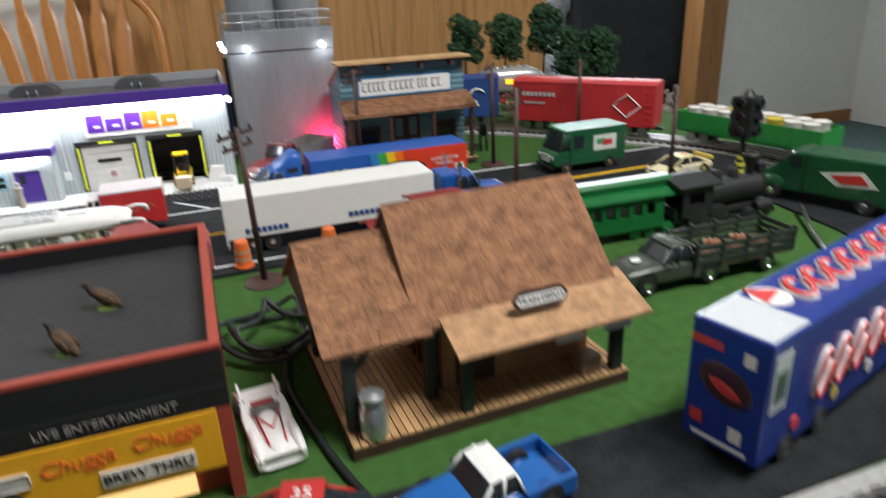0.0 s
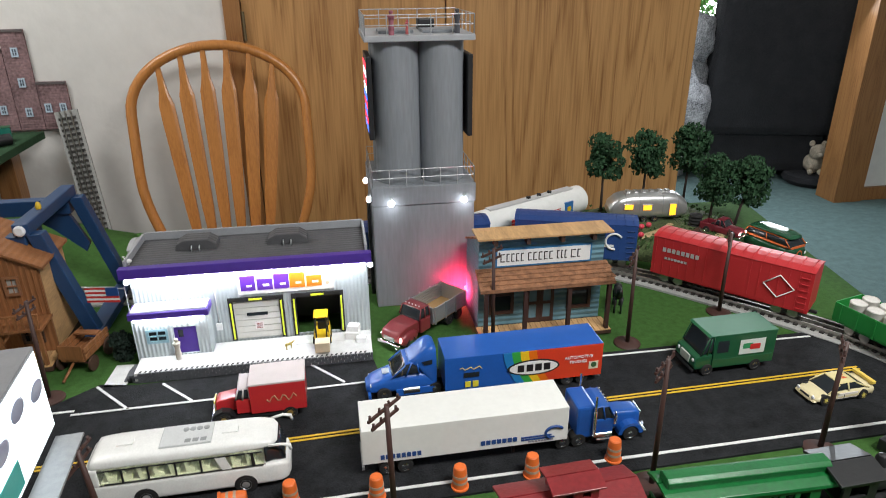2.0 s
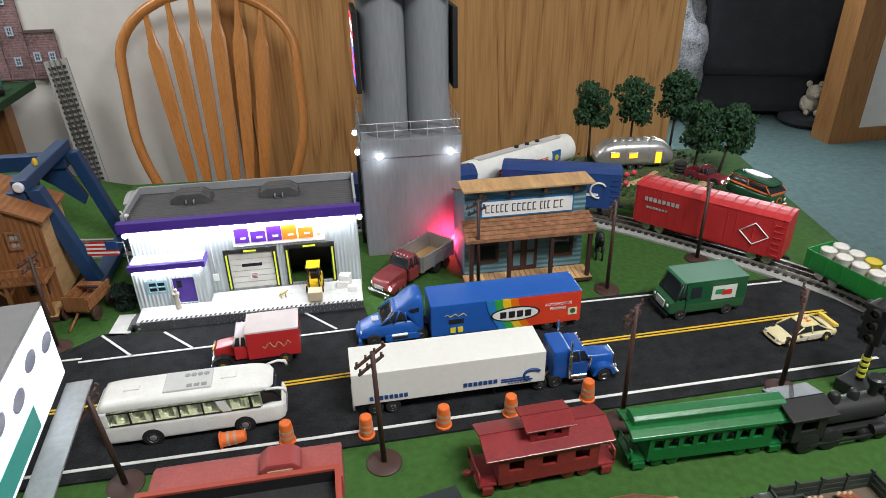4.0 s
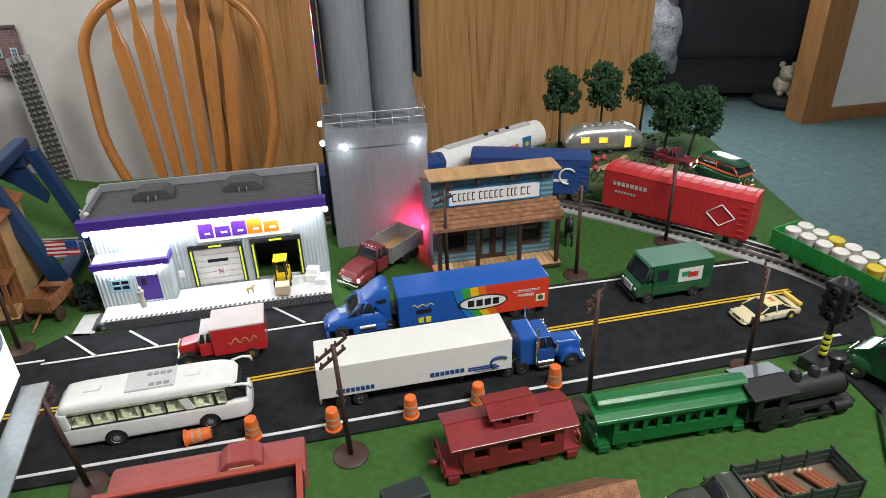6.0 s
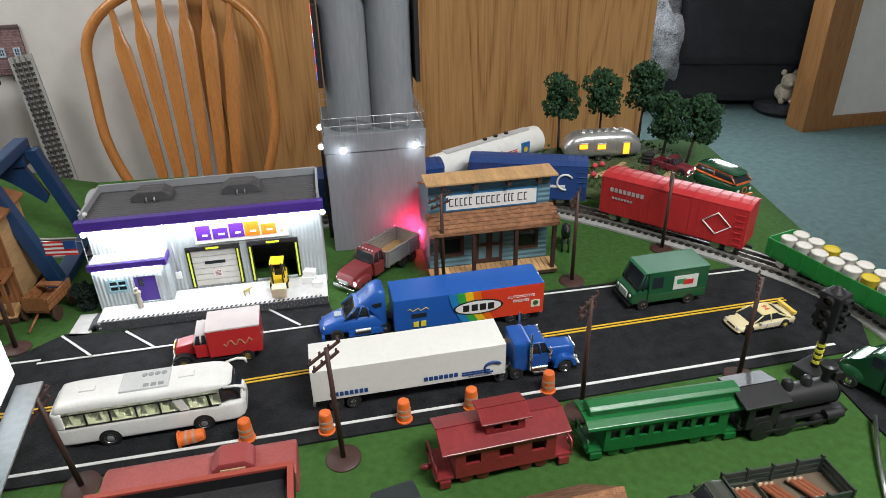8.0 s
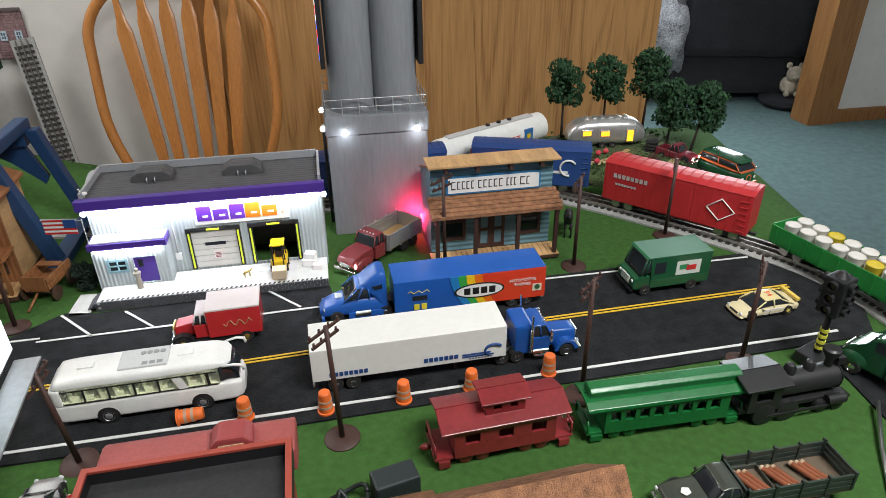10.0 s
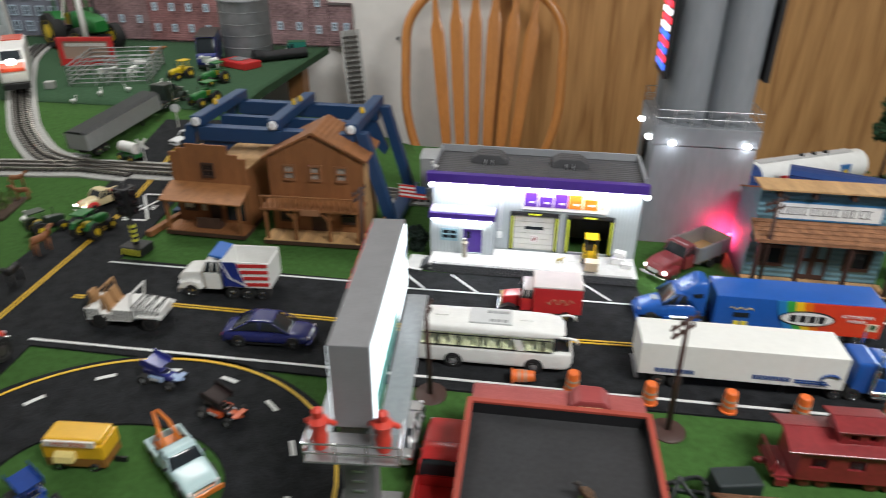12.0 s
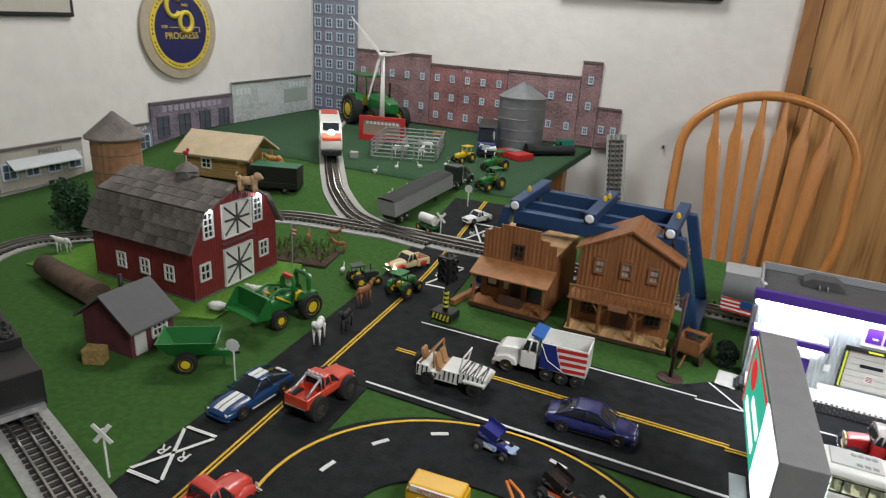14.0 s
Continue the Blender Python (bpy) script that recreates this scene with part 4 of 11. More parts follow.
def barn():
    d = thing("barn", -1.042, 0.965, 90, "red wooden barn with a grey gambrel roof and white trim", "building")
    W, L = 0.118, 0.27
    gam = [(-W, 0.008), (W, 0.008), (W, 0.112), (0.085, 0.172), (0, 0.204), (-0.085, 0.172), (-W, 0.112)]
    bw = banded("barn_red_gable", (0.19, 0.018, 0.02), "X", 0.007, 0.7, 0.5, 0.2)
    part("gable_wall", prism(B(), gam, 0, 0.004), bw, d)
    part("gable_wall", prism(B(), gam, L - 0.004, L), bw, d)
    for s in (-1, 1):
        part("side_wall", box(B(), s * (W - 0.002) - 0.002, s * (W - 0.002) + 0.002, 0.0042, L - 0.0042, 0.008, 0.112), BARN_RED, d)
    part("foundation", box(B(), -W - 0.001, W + 0.001, -0.001, L + 0.001, 0, 0.0078), paint(0.12, 0.12, 0.12, 0.9), d)
    e = 0.010
    runs = [((-W - 0.012, 0.104), (-0.087, 0.174)), ((-0.087, 0.174), (0, 0.208)), ((0, 0.208), (0.087, 0.174)), ((0.087, 0.174), (W + 0.012, 0.104))]
    for (x0, z0), (x1, z1) in runs:
        dx, dz = x1 - x0, z1 - z0
        n = math.hypot(dx, dz)
        nx, nz = -dz / n * 0.004, dx / n * 0.004
        r = part("roof", prism(B(), [(x0, z0), (x1, z1), (x1 + nx, z1 + nz), (x0 + nx, z0 + nz)], -e, L + e), SLATE, d, "weathered grey slate roof")
        if x0 < 0:
            me = None
            rows = 4
            for a in range(rows):
                for c in range(10):
                    w, h = (L + 2 * e) / 10, n / rows
                    if me is None:
                        me = mesh_of("slate", box(B(), 0.0004, h - 0.0004, 0.0006, w - 0.0006, 0, 0.0012), SLATE)
                    y = -e + (c + (0.5 if a % 2 else 0)) * w
                    if y + w <= L + e + 1e-6:
                        part("slate", me, SLATE, r, m=pose(x0 + nx + dx * a / rows, y, z0 + nz + dz * a / rows, 0, -math.degrees(math.atan2(dz, dx)), 0) @ pose(0, 0, 0.0001 + 0.0004 * ((a * 7 + c * 3) % 3)))
    c = part("cupola", box(B(), -0.016, 0.016, L * 0.45 - 0.016, L * 0.45 + 0.016, 0.198, 0.222), paint(0.2, 0.2, 0.2, 0.8), d)
    part("cupola_roof", lathe(B(), [(0.03, 0.222), (0.003, 0.238)], (0, L * 0.45, 0), 4), SLATE, c)
    part("weather_vane", tube(B(), [(0, L * 0.45, 0.236), (0, L * 0.45, 0.254)], 0.001, 6), WHITE, c)
    part("vane_bird", ball(ball(B(), (0, L * 0.45, 0.256), (0.004, 0.008, 0.005), 8), (0, L * 0.45 - 0.006, 0.263), (0.003, 0.003, 0.004), 8), RED, c)
    WT = paint(0.7, 0.7, 0.68, 0.6)
    for z0, z1 in ((0.012, 0.084), (0.112, 0.176)):
        g = part("barn_door", box(B(), -0.036, 0.036, -0.003, -0.0004, z0, z1), WT, d, "white barn door with dark cross bracing")
        bm = B()
        for a, b in (((-0.034, z0 + 0.003), (0.034, z1 - 0.003)), ((0.034, z0 + 0.003), (-0.034, z1 - 0.003)), ((0, z0), (0, z1)), ((-0.034, (z0 + z1) / 2), (0.034, (z0 + z1) / 2))):
            v = Vector((b[0] - a[0], b[1] - a[1])).normalized()
            o = Vector((-v.y, v.x)) * 0.002
            prism(bm, [(a[0] - o.x, a[1] - o.y), (b[0] - o.x, b[1] - o.y), (b[0] + o.x, b[1] + o.y), (a[0] + o.x, a[1] + o.y)], -0.0042 - 0.0002 * len(bm.faces) / 6, -0.003)
        part("bracing", bm, paint(0.05, 0.05, 0.05, 0.7), g)
        part("door_frame", holed(B(), -0.04, 0.04, z0 - 0.003, z1 + 0.003, -0.0055, -0.0002, [(-0.036, 0.036, z0, z1)]), WT, g)
    part("hay_beam", box(B(), -0.045, 0.045, -0.008, -0.0004, 0.098, 0.101), paint(0.12, 0.05, 0.05, 0.8), d)
    for x, z, h in ((-0.076, 0.148, 0.05), (0.06, 0.148, 0.05), (-0.09, 0.058, 0.032), (0.075, 0.058, 0.032)):
        window(d, x, z, 0.024, h, -0.001, WT, 2, 4 if h > 0.04 else 2, 0.0018)
    for x in (-0.076, 0.06):
        part("barn_lamp", ball(B(), (x, -0.007, 0.178), 0.0042, 8), LED, d)
    side = pose(-W, 0, 0, 0, 0, -90)
    for yy in (0.06, 0.125, 0.19):
        window(d, -yy, 0.052, 0.022, 0.03, -0.001, WT, 2, 2, 0.0016, m=side)
    return d


barn()
point_lamp("barn_lamp_light", (-1.03, 0.885, 0.174), 0.012, (0.9, 0.95, 1.0))
point_lamp("barn_lamp_light", (-1.03, 1.03, 0.174), 0.012, (0.9, 0.95, 1.0))
BRIGHT_GRASS = material("bright_turf", (0.09, 0.22, 0.02), 0.95, 0, 0.25, 0.006, 0.4)
lone("turf_mat", prism(B(), [(-1.47, 0.80), (-1.04, 0.785), (-0.965, 0.815), (-0.985, 1.09), (-1.0, 1.12), (-1.47, 1.11)], -0.002, 0.004, "z"), BRIGHT_GRASS, 0, 0, 0, "bright green turf mat under the red barn", "turf mat", z=0)


def shed():
    d = thing("shed", -0.975, 0.648, 90, "small dark red shed with a grey roof", "building")
    RW = banded("shed_boards", (0.13, 0.03, 0.045), "X", 0.006, 0.8, 0.4, 0.2)
    W, L = 0.0, 0.10
    out = [(0.0, 0), (0.082, 0), (0.082, 0.056), (0.041, 0.09), (0.0, 0.056)]
    # ridge runs away from the door end
    part("wall", box(B(), 0, 0.085, 0, 0.11, 0, 0.056), RW, d)
    part("gable", prism(B(), [(0.0, 0.056), (0.11, 0.056), (0.055, 0.092)], 0.0005, 0.0845, "x"), RW, d)
    for s in (0, 1):
        y0, y1 = (-0.012, 0.055) if s == 0 else (0.122, 0.055)
        part("roof", prism(B(), [(y0, 0.046), (y1, 0.096), (y1, 0.1), (y0, 0.05)], -0.008, 0.093, "x"), paint(0.115, 0.115, 0.12, 0.85), d)
    part("door", box(B(), 0.006, 0.028, -0.003, -0.0003, 0.003, 0.05, 0.0005), paint(0.6, 0.6, 0.56, 0.7), d)
    window(d, 0.055, 0.034, 0.028, 0.026, -0.001, WHITE, 3, 2, 0.0018)
    part("chimney", tube(B(), [(0.07, 0.1, 0.05), (0.07, 0.1, 0.1)], 0.004, 8), BLACKM, d)
    return d


shed()


def station():
    d = thing("train_station", 0.398, 0.428, 3, "laser-cut wooden train station with shingled roofs and a plank deck", "building")
    plank_deck(d, -0.107, 0.107, 0, 0.148, 0, 0.011, 40, DECK_WOOD)
    WOODW = material("station_ply", (0.36, 0.19, 0.085), 0.7, 0, 0.2, 0.015, 0.1)
    H = 0.011
    part("front_wall", holed(B(), -0.03, 0.092, H, 0.085, 0.034, 0.038, [(-0.02, 0.012, H, 0.06), (0.03, 0.07, 0.03, 0.06)]), WOODW, d)
    part("back_wall", box(B(), -0.03, 0.092, 0.13, 0.134, H, 0.085), WOODW, d)
    for x in (-0.03, 0.088):
        part("side_wall", prism(B(), [(0.0382, H), (0.1298, H), (0.1298, 0.085), (0.084, 0.13), (0.0382, 0.085)], x, x + 0.004, "x"), WOODW, d)
    for i in range(8):
        part("wall_batten", box(B(), -0.0322, -0.0302, 0.04 + i * 0.0125, 0.043 + i * 0.0125, H, 0.085), DARK_WOOD, d)
    def shingled(name, y0, z0, y1, z1, x0, x1, t=0.0025, n=16):
        r = part(name, prism(B(), [(y0, z0), (y1, z1), (y1, z1 + t), (y0, z0 + t)], x0, x1, "x"), SHINGLE, d, "brown wooden shingles")
        bm = B()
        L = math.hypot(y1 - y0, z1 - z0)
        a = math.atan2(z1 - z0, y1 - y0)
        for k in range(n):
            x = x0
            while x < x1 - 0.002:
                w = min(random.uniform(0.0035, 0.0075), x1 - x)
                o = random.uniform(-0.0006, 0.0006)
                lift = random.uniform(0.0006, 0.001)
                tmp = [(L * k / n + o, 0.0), (L * (k + 1.15) / n, 0.0), (L * (k + 1.15) / n, 0.0003), (L * k / n + o, lift)]
                pts = [(y0 + u * math.cos(a) - v * math.sin(a), z0 + t + u * math.sin(a) + v * math.cos(a)) for u, v in tmp]
                one = [bm.verts.new((x + 0.00008, u, v)) for u, v in pts]
                two = [bm.verts.new((x + w - 0.00008, u, v)) for u, v in pts]
                bm.faces.new(one[::-1]), bm.faces.new(two)
                for i in range(4):
                    j = (i + 1) % 4
                    bm.faces.new((one[i], one[j], two[j], two[i]))
                x += w
        bmesh.ops.recalc_face_normals(bm, faces=bm.faces[:])
        tagged(part("shingles", bm, SHINGLE, r), kind="stuff")
    shingled("main_roof", 0.018, 0.071, 0.084, 0.139, -0.052, 0.106)
    shingled("main_roof", 0.15, 0.071, 0.084, 0.139, -0.052, 0.106)
    shingled("side_roof", 0.012, 0.071, 0.084, 0.122, -0.118, -0.044)
    shingled("side_roof", 0.156, 0.071, 0.084, 0.122, -0.118, -0.044)
    part("porch_roof", prism(B(), [(-0.012, 0.062), (0.03, 0.079), (0.03, 0.0815), (-0.012, 0.0645)], -0.036, 0.114, "x"), material("porch_shakes", (0.4, 0.225, 0.115), 0.8, 0, 0.35, 0.005, 0.4), d, "brown wooden porch roof")
    part("gable_end", prism(B(), [(0.02, 0.072), (0.148, 0.072), (0.084, 0.118)], -0.114, -0.111, "x"), DARK_WOOD, d)
    part("gable_end", prism(B(), [(0.03, 0.078), (0.138, 0.078), (0.084, 0.134)], -0.0495, -0.0465, "x"), DARK_WOOD, d)
    GP = paint(0.02, 0.03, 0.025, 0.5)
    for x, y, h in ((-0.101, 0.02, 0.071), (-0.101, 0.128, 0.071), (-0.024, 0.006, 0.064), (0.098, 0.006, 0.064), (-0.04, 0.032, 0.074), (-0.04, 0.12, 0.074)):
        p = part("post", box(B(), x - 0.004, x + 0.004, y - 0.004, y + 0.004, H, h, 0.0005), GP, d)
        part("brace", prism(B(), [(x + 0.004, h - 0.018), (x + 0.004, h - 0.013), (x + 0.013, h - 0.002), (x + 0.017, h - 0.002)], y - 0.002, y + 0.002), GP, p)
    part("door", box(B(), -0.02, 0.012, 0.0352, 0.0375, H, 0.06), DARK_WOOD, d)
    part("door", box(B(), 0.03, 0.07, 0.0352, 0.0375, 0.03, 0.06), DARKGLASS, d)
    s = part("sign", prism(B(), [(-0.024, -0.006), (-0.028, 0), (-0.024, 0.006), (-0.02, 0.009), (0.02, 0.009), (0.024, 0.006), (0.028, 0), (0.024, -0.006), (0.02, -0.009), (-0.02, -0.009)], -0.001, 0.001), DARK_WOOD, d, "dark sign with white border", m=pose(0.034, 0.008, 0.0835, -15, 0, 0) @ Matrix.Scale(0.78, 4))
    part("sign_face", prism(B(), [(-0.021, -0.005), (-0.025, 0), (-0.021, 0.005), (0.021, 0.005), (0.025, 0), (0.021, -0.005)], -0.0016, -0.001), WHITE, s)
    part("sign_letters", shift(letters("TRAIN DEPOT", 0.0072), pose(0, -0.0018, 0)), BLACKM, s)
    for x in (0.05, 0.09):
        part("hanging_sign", box(B(), x - 0.011, x + 0.011, -0.006, -0.005, 0.052, 0.059), paint(0.6, 0.56, 0.5, 0.7), d)
    return d


station()
lone("milk_churn", lathe(B(), [(0.0085, 0), (0.0095, 0.001), (0.0095, 0.02), (0.0075, 0.024), (0.0075, 0.027), (0.0088, 0.0275), (0.0088, 0.031), (0.003, 0.0335)], seg=20), paint(0.55, 0.56, 0.57, 0.3, 0.8), 0.308, 0.432, 0, "shiny silver metal churn on the station deck", "churn", z=0.0112)
lone("crate", box(B(), -0.008, 0.008, -0.007, 0.007, 0, 0.017, 0.0008), BROWN_WOOD, 0.313, 0.455, 20, "small brown wooden crate on the station deck", "crate", z=0.0112)
lone("crate", box(B(), -0.009, 0.009, -0.007, 0.007, 0, 0.013, 0.0008), paint(0.3, 0.18, 0.12, 0.7), 0.475, 0.446, 10, "small brown wooden crate on the station deck", "crate", z=0.0112)


def brew_house():
    d = thing("drive_through_cafe", 0.128, 0.53, 1, "drive-through cafe with a black flat roof and brick-red trim", "building")
    BR = paint(0.34, 0.055, 0.035, 0.55)
    W, D = 0.0935, 0.11
    part("roof", box(B(), -W + 0.005, W - 0.005, -D + 0.005, D - 0.005, 0.084, 0.089), material("black_roof", (0.022, 0.022, 0.024), 0.75, 0, 0.25, 0.03, 0.05), d, "flat matt black roof")
    for x0, x1, y0, y1 in ((-W, W, -D, -D + 0.005), (-W, W, D - 0.005, D), (-W, -W + 0.005, -D + 0.005, D - 0.005), (W - 0.005, W, -D + 0.005, D - 0.005)):
        p = part("parapet", box(B(), x0, x1, y0, y1, 0.08, 0.102), BLACKM, d)
        part("coping", box(B(), x0 - 0.0005, x1 + 0.0005, y0 - 0.0005, y1 + 0.0005, 0.1022, 0.1055, 0.0006), BR, p)
    part("wall", box(B(), -W + 0.003, W - 0.003, -D + 0.012, D - 0.003, 0, 0.0798), BR, d)
    f = part("fascia", box(B(), -W, W, -D - 0.002, -D + 0.01, 0.066, 0.0796), BLACKM, d)
    lettering(f, "LIVE ENTERTAINMENT", 0.0072, 0.03, -D - 0.0024, 0.0728, paint(0.25, 0.23, 0.22, 0.6))
    s = part("sign", box(B(), -W + 0.004, W - 0.008, -D - 0.003, -D + 0.009, 0.026, 0.0655, 0.0006), paint(0.85, 0.42, 0.02, 0.4), d, "yellow signboard with orange script and a grey plaque")
    SCRIPT = paint(0.8, 0.15, 0.03, 0.5)
    slant = Matrix(((1, 0, 0.25, 0), (0, 1, 0, 0), (0, 0, 1, 0), (0, 0, 0, 1)))
    for word, x, z in (("Chugga", 0.012, 0.0525), ("Chugga", 0.058, 0.0555)):
        part("script", shift(letters(word, 0.0128), pose(x, -D - 0.0034, z, 0, -4, 0) @ slant), SCRIPT, s)
    q = part("plaque", box(B(), 0.02, 0.07, -D - 0.0042, -D - 0.003, 0.0315, 0.0425, 0.0004), paint(0.72, 0.68, 0.6, 0.5), s)
    lettering(q, "BREW THRU", 0.0085, 0.045, -D - 0.0045, 0.037, BLACKM)
    part("grey_shape", box(B(), -0.04, -0.012, -D - 0.0042, -D - 0.003, 0.045, 0.054, 0.002), paint(0.6, 0.58, 0.52, 0.5), s)
    part("dark_shape", lathe(B(), [(0.013, 0), (0.013, 0.001)], seg=18), paint(0.1, 0.08, 0.06, 0.5), s, m=pose(-0.03, -D - 0.0031, 0.034, 90, 0, 0))
    part("serving_window", box(B(), 0.012, 0.066, -D + 0.0095, -D + 0.0118, 0.002, 0.022), material("warm_window", (0.9, 0.6, 0.25), 0.4, 0, 0.2, 0.01, 0, emit=0.7), d)
    part("corner_post", box(B(), W - 0.0075, W, -D - 0.002, -D + 0.009, 0, 0.0656), BR, d)
    # rounded red rear awning with a car-shaped vent on it
    prof = [(0.0, 0.06), (0.03, 0.05), (0.052, 0.06), (0.058, 0.07), (0.055, 0.08), (0.045, 0.085), (0.0, 0.087)]
    part("rear_awning", prism(B(), [(D + 0.001 + u, v) for u, v in prof], -W + 0.002, W + 0.002, "x", 0.003), material("matt_red", (0.33, 0.075, 0.07), 0.6, 0, 0.12, 0.02, 0.06), d, "rounded matt red rear awning")
    v = part("awning_ornament", prism(B(), [(-0.021, 0), (0.021, 0), (0.02, 0.008), (0.012, 0.015), (-0.012, 0.015), (-0.02, 0.008)], D + 0.014, D + 0.042, "y", 0.003), paint(0.3, 0.05, 0.05, 0.5), d, "small red car-shaped ornament", m=pose(0.035, 0, 0.0865))
    part("ornament_band", holed(B(), -0.012, 0.012, 0.003, 0.008, D + 0.0125, D + 0.0138), paint(0.5, 0.33, 0.2, 0.5), v)
    return d


brew_house()


# ---- the room round the layout ----
def room_door():
    d = tagged(new("door_1"), "flat oak veneer doors behind the layout", "door", kind="structure")
    for x0, x1 in ((-0.045, 0.615), (0.62, 1.535)):
        part("door_leaf", box(B(), x0, x1, BACK - 0.012, BACK + 0.03, FLOOR, 1.35, 0.003), DOOR_OAK, d)
    part("door_frame", box(B(), -0.10, -0.047, BACK - 0.03, BACK + 0.05, FLOOR, 1.40, 0.004), TRIM_OAK, d)
    for z in (0.35, 0.9):
        part("hinge", cyl(B(), (-0.042, BACK - 0.02, z), (-0.042, BACK - 0.02, z + 0.09), 0.006), paint(0.25, 0.2, 0.12, 0.4, 0.8), d)
    part("header", box(B(), -0.10, 1.535, BACK + 0.0, BACK + 0.05, 1.355, CEIL), WALL, d)


room_door()


def windsor_chair():
    d = thing("windsor_chair", -0.10, 2.07, 4, "varnished oak bow-back chair with flat arrow spindles", "chair", z=FLOOR)
    SEAT = 0.45
    part("seat", lathe(B(), [(0.19, 0), (0.215, 0.012), (0.22, 0.03), (0.2, 0.04), (0.1, 0.03)], (0, -0.02, SEAT), 32), CHAIR_OAK, d)

    def back(x, z):
        return (x, 0.13 + 0.16 * (z / 0.7), SEAT + 0.02 + z)

    def bow(u):
        """Half width of the bow at height share u."""
        return 0.178 + 0.077 * math.sin(min(u, 0.62) / 0.62 * math.pi / 2)
    H = 0.625
    left = [back(-bow(i / 10), H * 0.70 * i / 10) for i in range(11)]
    arc = [back(-0.255 * math.cos(t), H * 0.70 + H * 0.30 * math.sin(t)) for t in (math.pi * k / 24 for k in range(1, 24))]
    right = [back(bow(i / 10), H * 0.70 * i / 10) for i in range(10, -1, -1)]
    part("bow", tube(B(), left + arc + right, 0.0155, 12), CHAIR_OAK, d, "bent oak bow")
    for i in range(6):
        u = -0.7 + 1.4 * i / 5
        x0, x1 = 0.145 * u, 0.237 * u
        top = H * 0.70 + H * 0.30 * math.sqrt(max(0.0, 1 - (x1 / 0.255) ** 2)) - 0.004
        prof = [(0.0, 0.006), (0.06, 0.011), (0.25, 0.017), (0.5, 0.0205), (0.72, 0.022), (0.8, 0.0215), (0.86, 0.013), (0.93, 0.0085), (1.0, 0.007)]
        bm = B()
        rings = []
        for s, w in prof:
            c = Vector(back(x0 + (x1 - x0) * s, top * s))
            t = 0.006
            rings.append([bm.verts.new(c + Vector(o)) for o in ((-w, -t, 0), (-w * 0.6, -t * 1.3, 0), (w * 0.6, -t * 1.3, 0), (w, -t, 0), (w, t, 0), (-w, t, 0))])
        bm.faces.new(rings[0]), bm.faces.new(rings[-1][::-1])
        for a, b in zip(rings, rings[1:]):
            for k in range(6):
                bm.faces.new((a[k], b[k], b[(k + 1) % 6], a[(k + 1) % 6]))
        bmesh.ops.recalc_face_normals(bm, faces=bm.faces[:])
        part("spindle", bm, CHAIR_OAK, d)
    for sx in (-1, 1):
        for sy in (-1, 1):
            part("leg", tube(B(), [(sx * 0.13, sy * 0.12 - 0.02, SEAT), (sx * 0.16, sy * 0.16 - 0.02, 0.25), (sx * 0.19, sy * 0.2 - 0.02, 0.0)], [0.014, 0.02, 0.012], 10), CHAIR_OAK, d)
    part("stretcher", tube(B(), [(-0.16, -0.02, 0.2), (0.16, -0.02, 0.2)], 0.011, 8), CHAIR_OAK, d)
    return d


windsor_chair()

# doorway to the next room
DARKFAB = material("dark_upholstery", (0.018, 0.018, 0.022), 0.9, 0, 0.25, 0.05, 0.3)


def armchair():
    d = thing("recliner", 3.06, 4.4, 165, "dark upholstered recliner seen from behind in the next room", "armchair", z=FLOOR)
    part("seat", box(B(), -0.42, 0.42, -0.3, 0.4, 0.05, 0.45, 0.06), DARKFAB, d)
    part("backrest", prism(B(), [(0.18, 0.3), (0.45, 0.3), (0.5, 1.18), (0.42, 1.26), (0.28, 1.22)], -0.40, 0.40, "x", 0.06), DARKFAB, d)
    for s in (-1, 1):
        part("armrest", box(B(), s * 0.46 - 0.09, s * 0.46 + 0.09, -0.3, 0.42, 0.05, 0.62, 0.06), DARKFAB, d)
    part("headrest_cover", ball(B(), (0.05, 0.42, 1.22), (0.3, 0.16, 0.1), 20, 0.2), paint(0.16, 0.13, 0.11, 0.9), d)


armchair()
FUR = material("grey_throw", (0.33, 0.33, 0.35), 0.95, 0, 0.6, 0.06, 0.5)
lone("plush_blanket", ball(ball(B(), (0, 0, 0.42), (0.19, 0.22, 0.43), 24, 0.3), (0.05, 0, 0.9), (0.13, 0.16, 0.16), 18, 0.3), FUR, 2.45, 4.25, 0, "mottled grey and white plush blanket heaped on a stool", "blanket", z=FLOOR)
PLUSH = material("cream_plush", (0.5, 0.42, 0.33), 0.95, 0, 0.45, 0.03, 0.4)
bm = ball(ball(ball(B(), (0, 0, 0.06), (0.055, 0.075, 0.06), 18, 0.1), (0, -0.05, 0.145), (0.048, 0.048, 0.05), 16, 0.1), (0, -0.095, 0.135), (0.02, 0.022, 0.017), 10)
for q in (-1, 1):
    ball(ball(bm, (q * 0.036, -0.03, 0.195), (0.018, 0.01, 0.02), 8), (q * 0.03, -0.07, 0.02), (0.017, 0.03, 0.018), 8)
lone("plush_toy", bm, PLUSH, 3.25, 3.90, -20, "cream plush toy on a dark cushion", "toy", z=FLOOR + 0.07)
lone("floor_cushion", lathe(B(), [(0.14, 0), (0.17, 0.03), (0.16, 0.06), (0.1, 0.069)], seg=28), DARKFAB, 3.25, 3.90, 0, "dark round cushion on the carpet", "cushion", z=FLOOR)
slab("doorpost", 3.12, 3.30, 3.50, 3.66, FLOOR, CEIL, TRIM_OAK, "oak door casing of the opening to the next room", "trim")
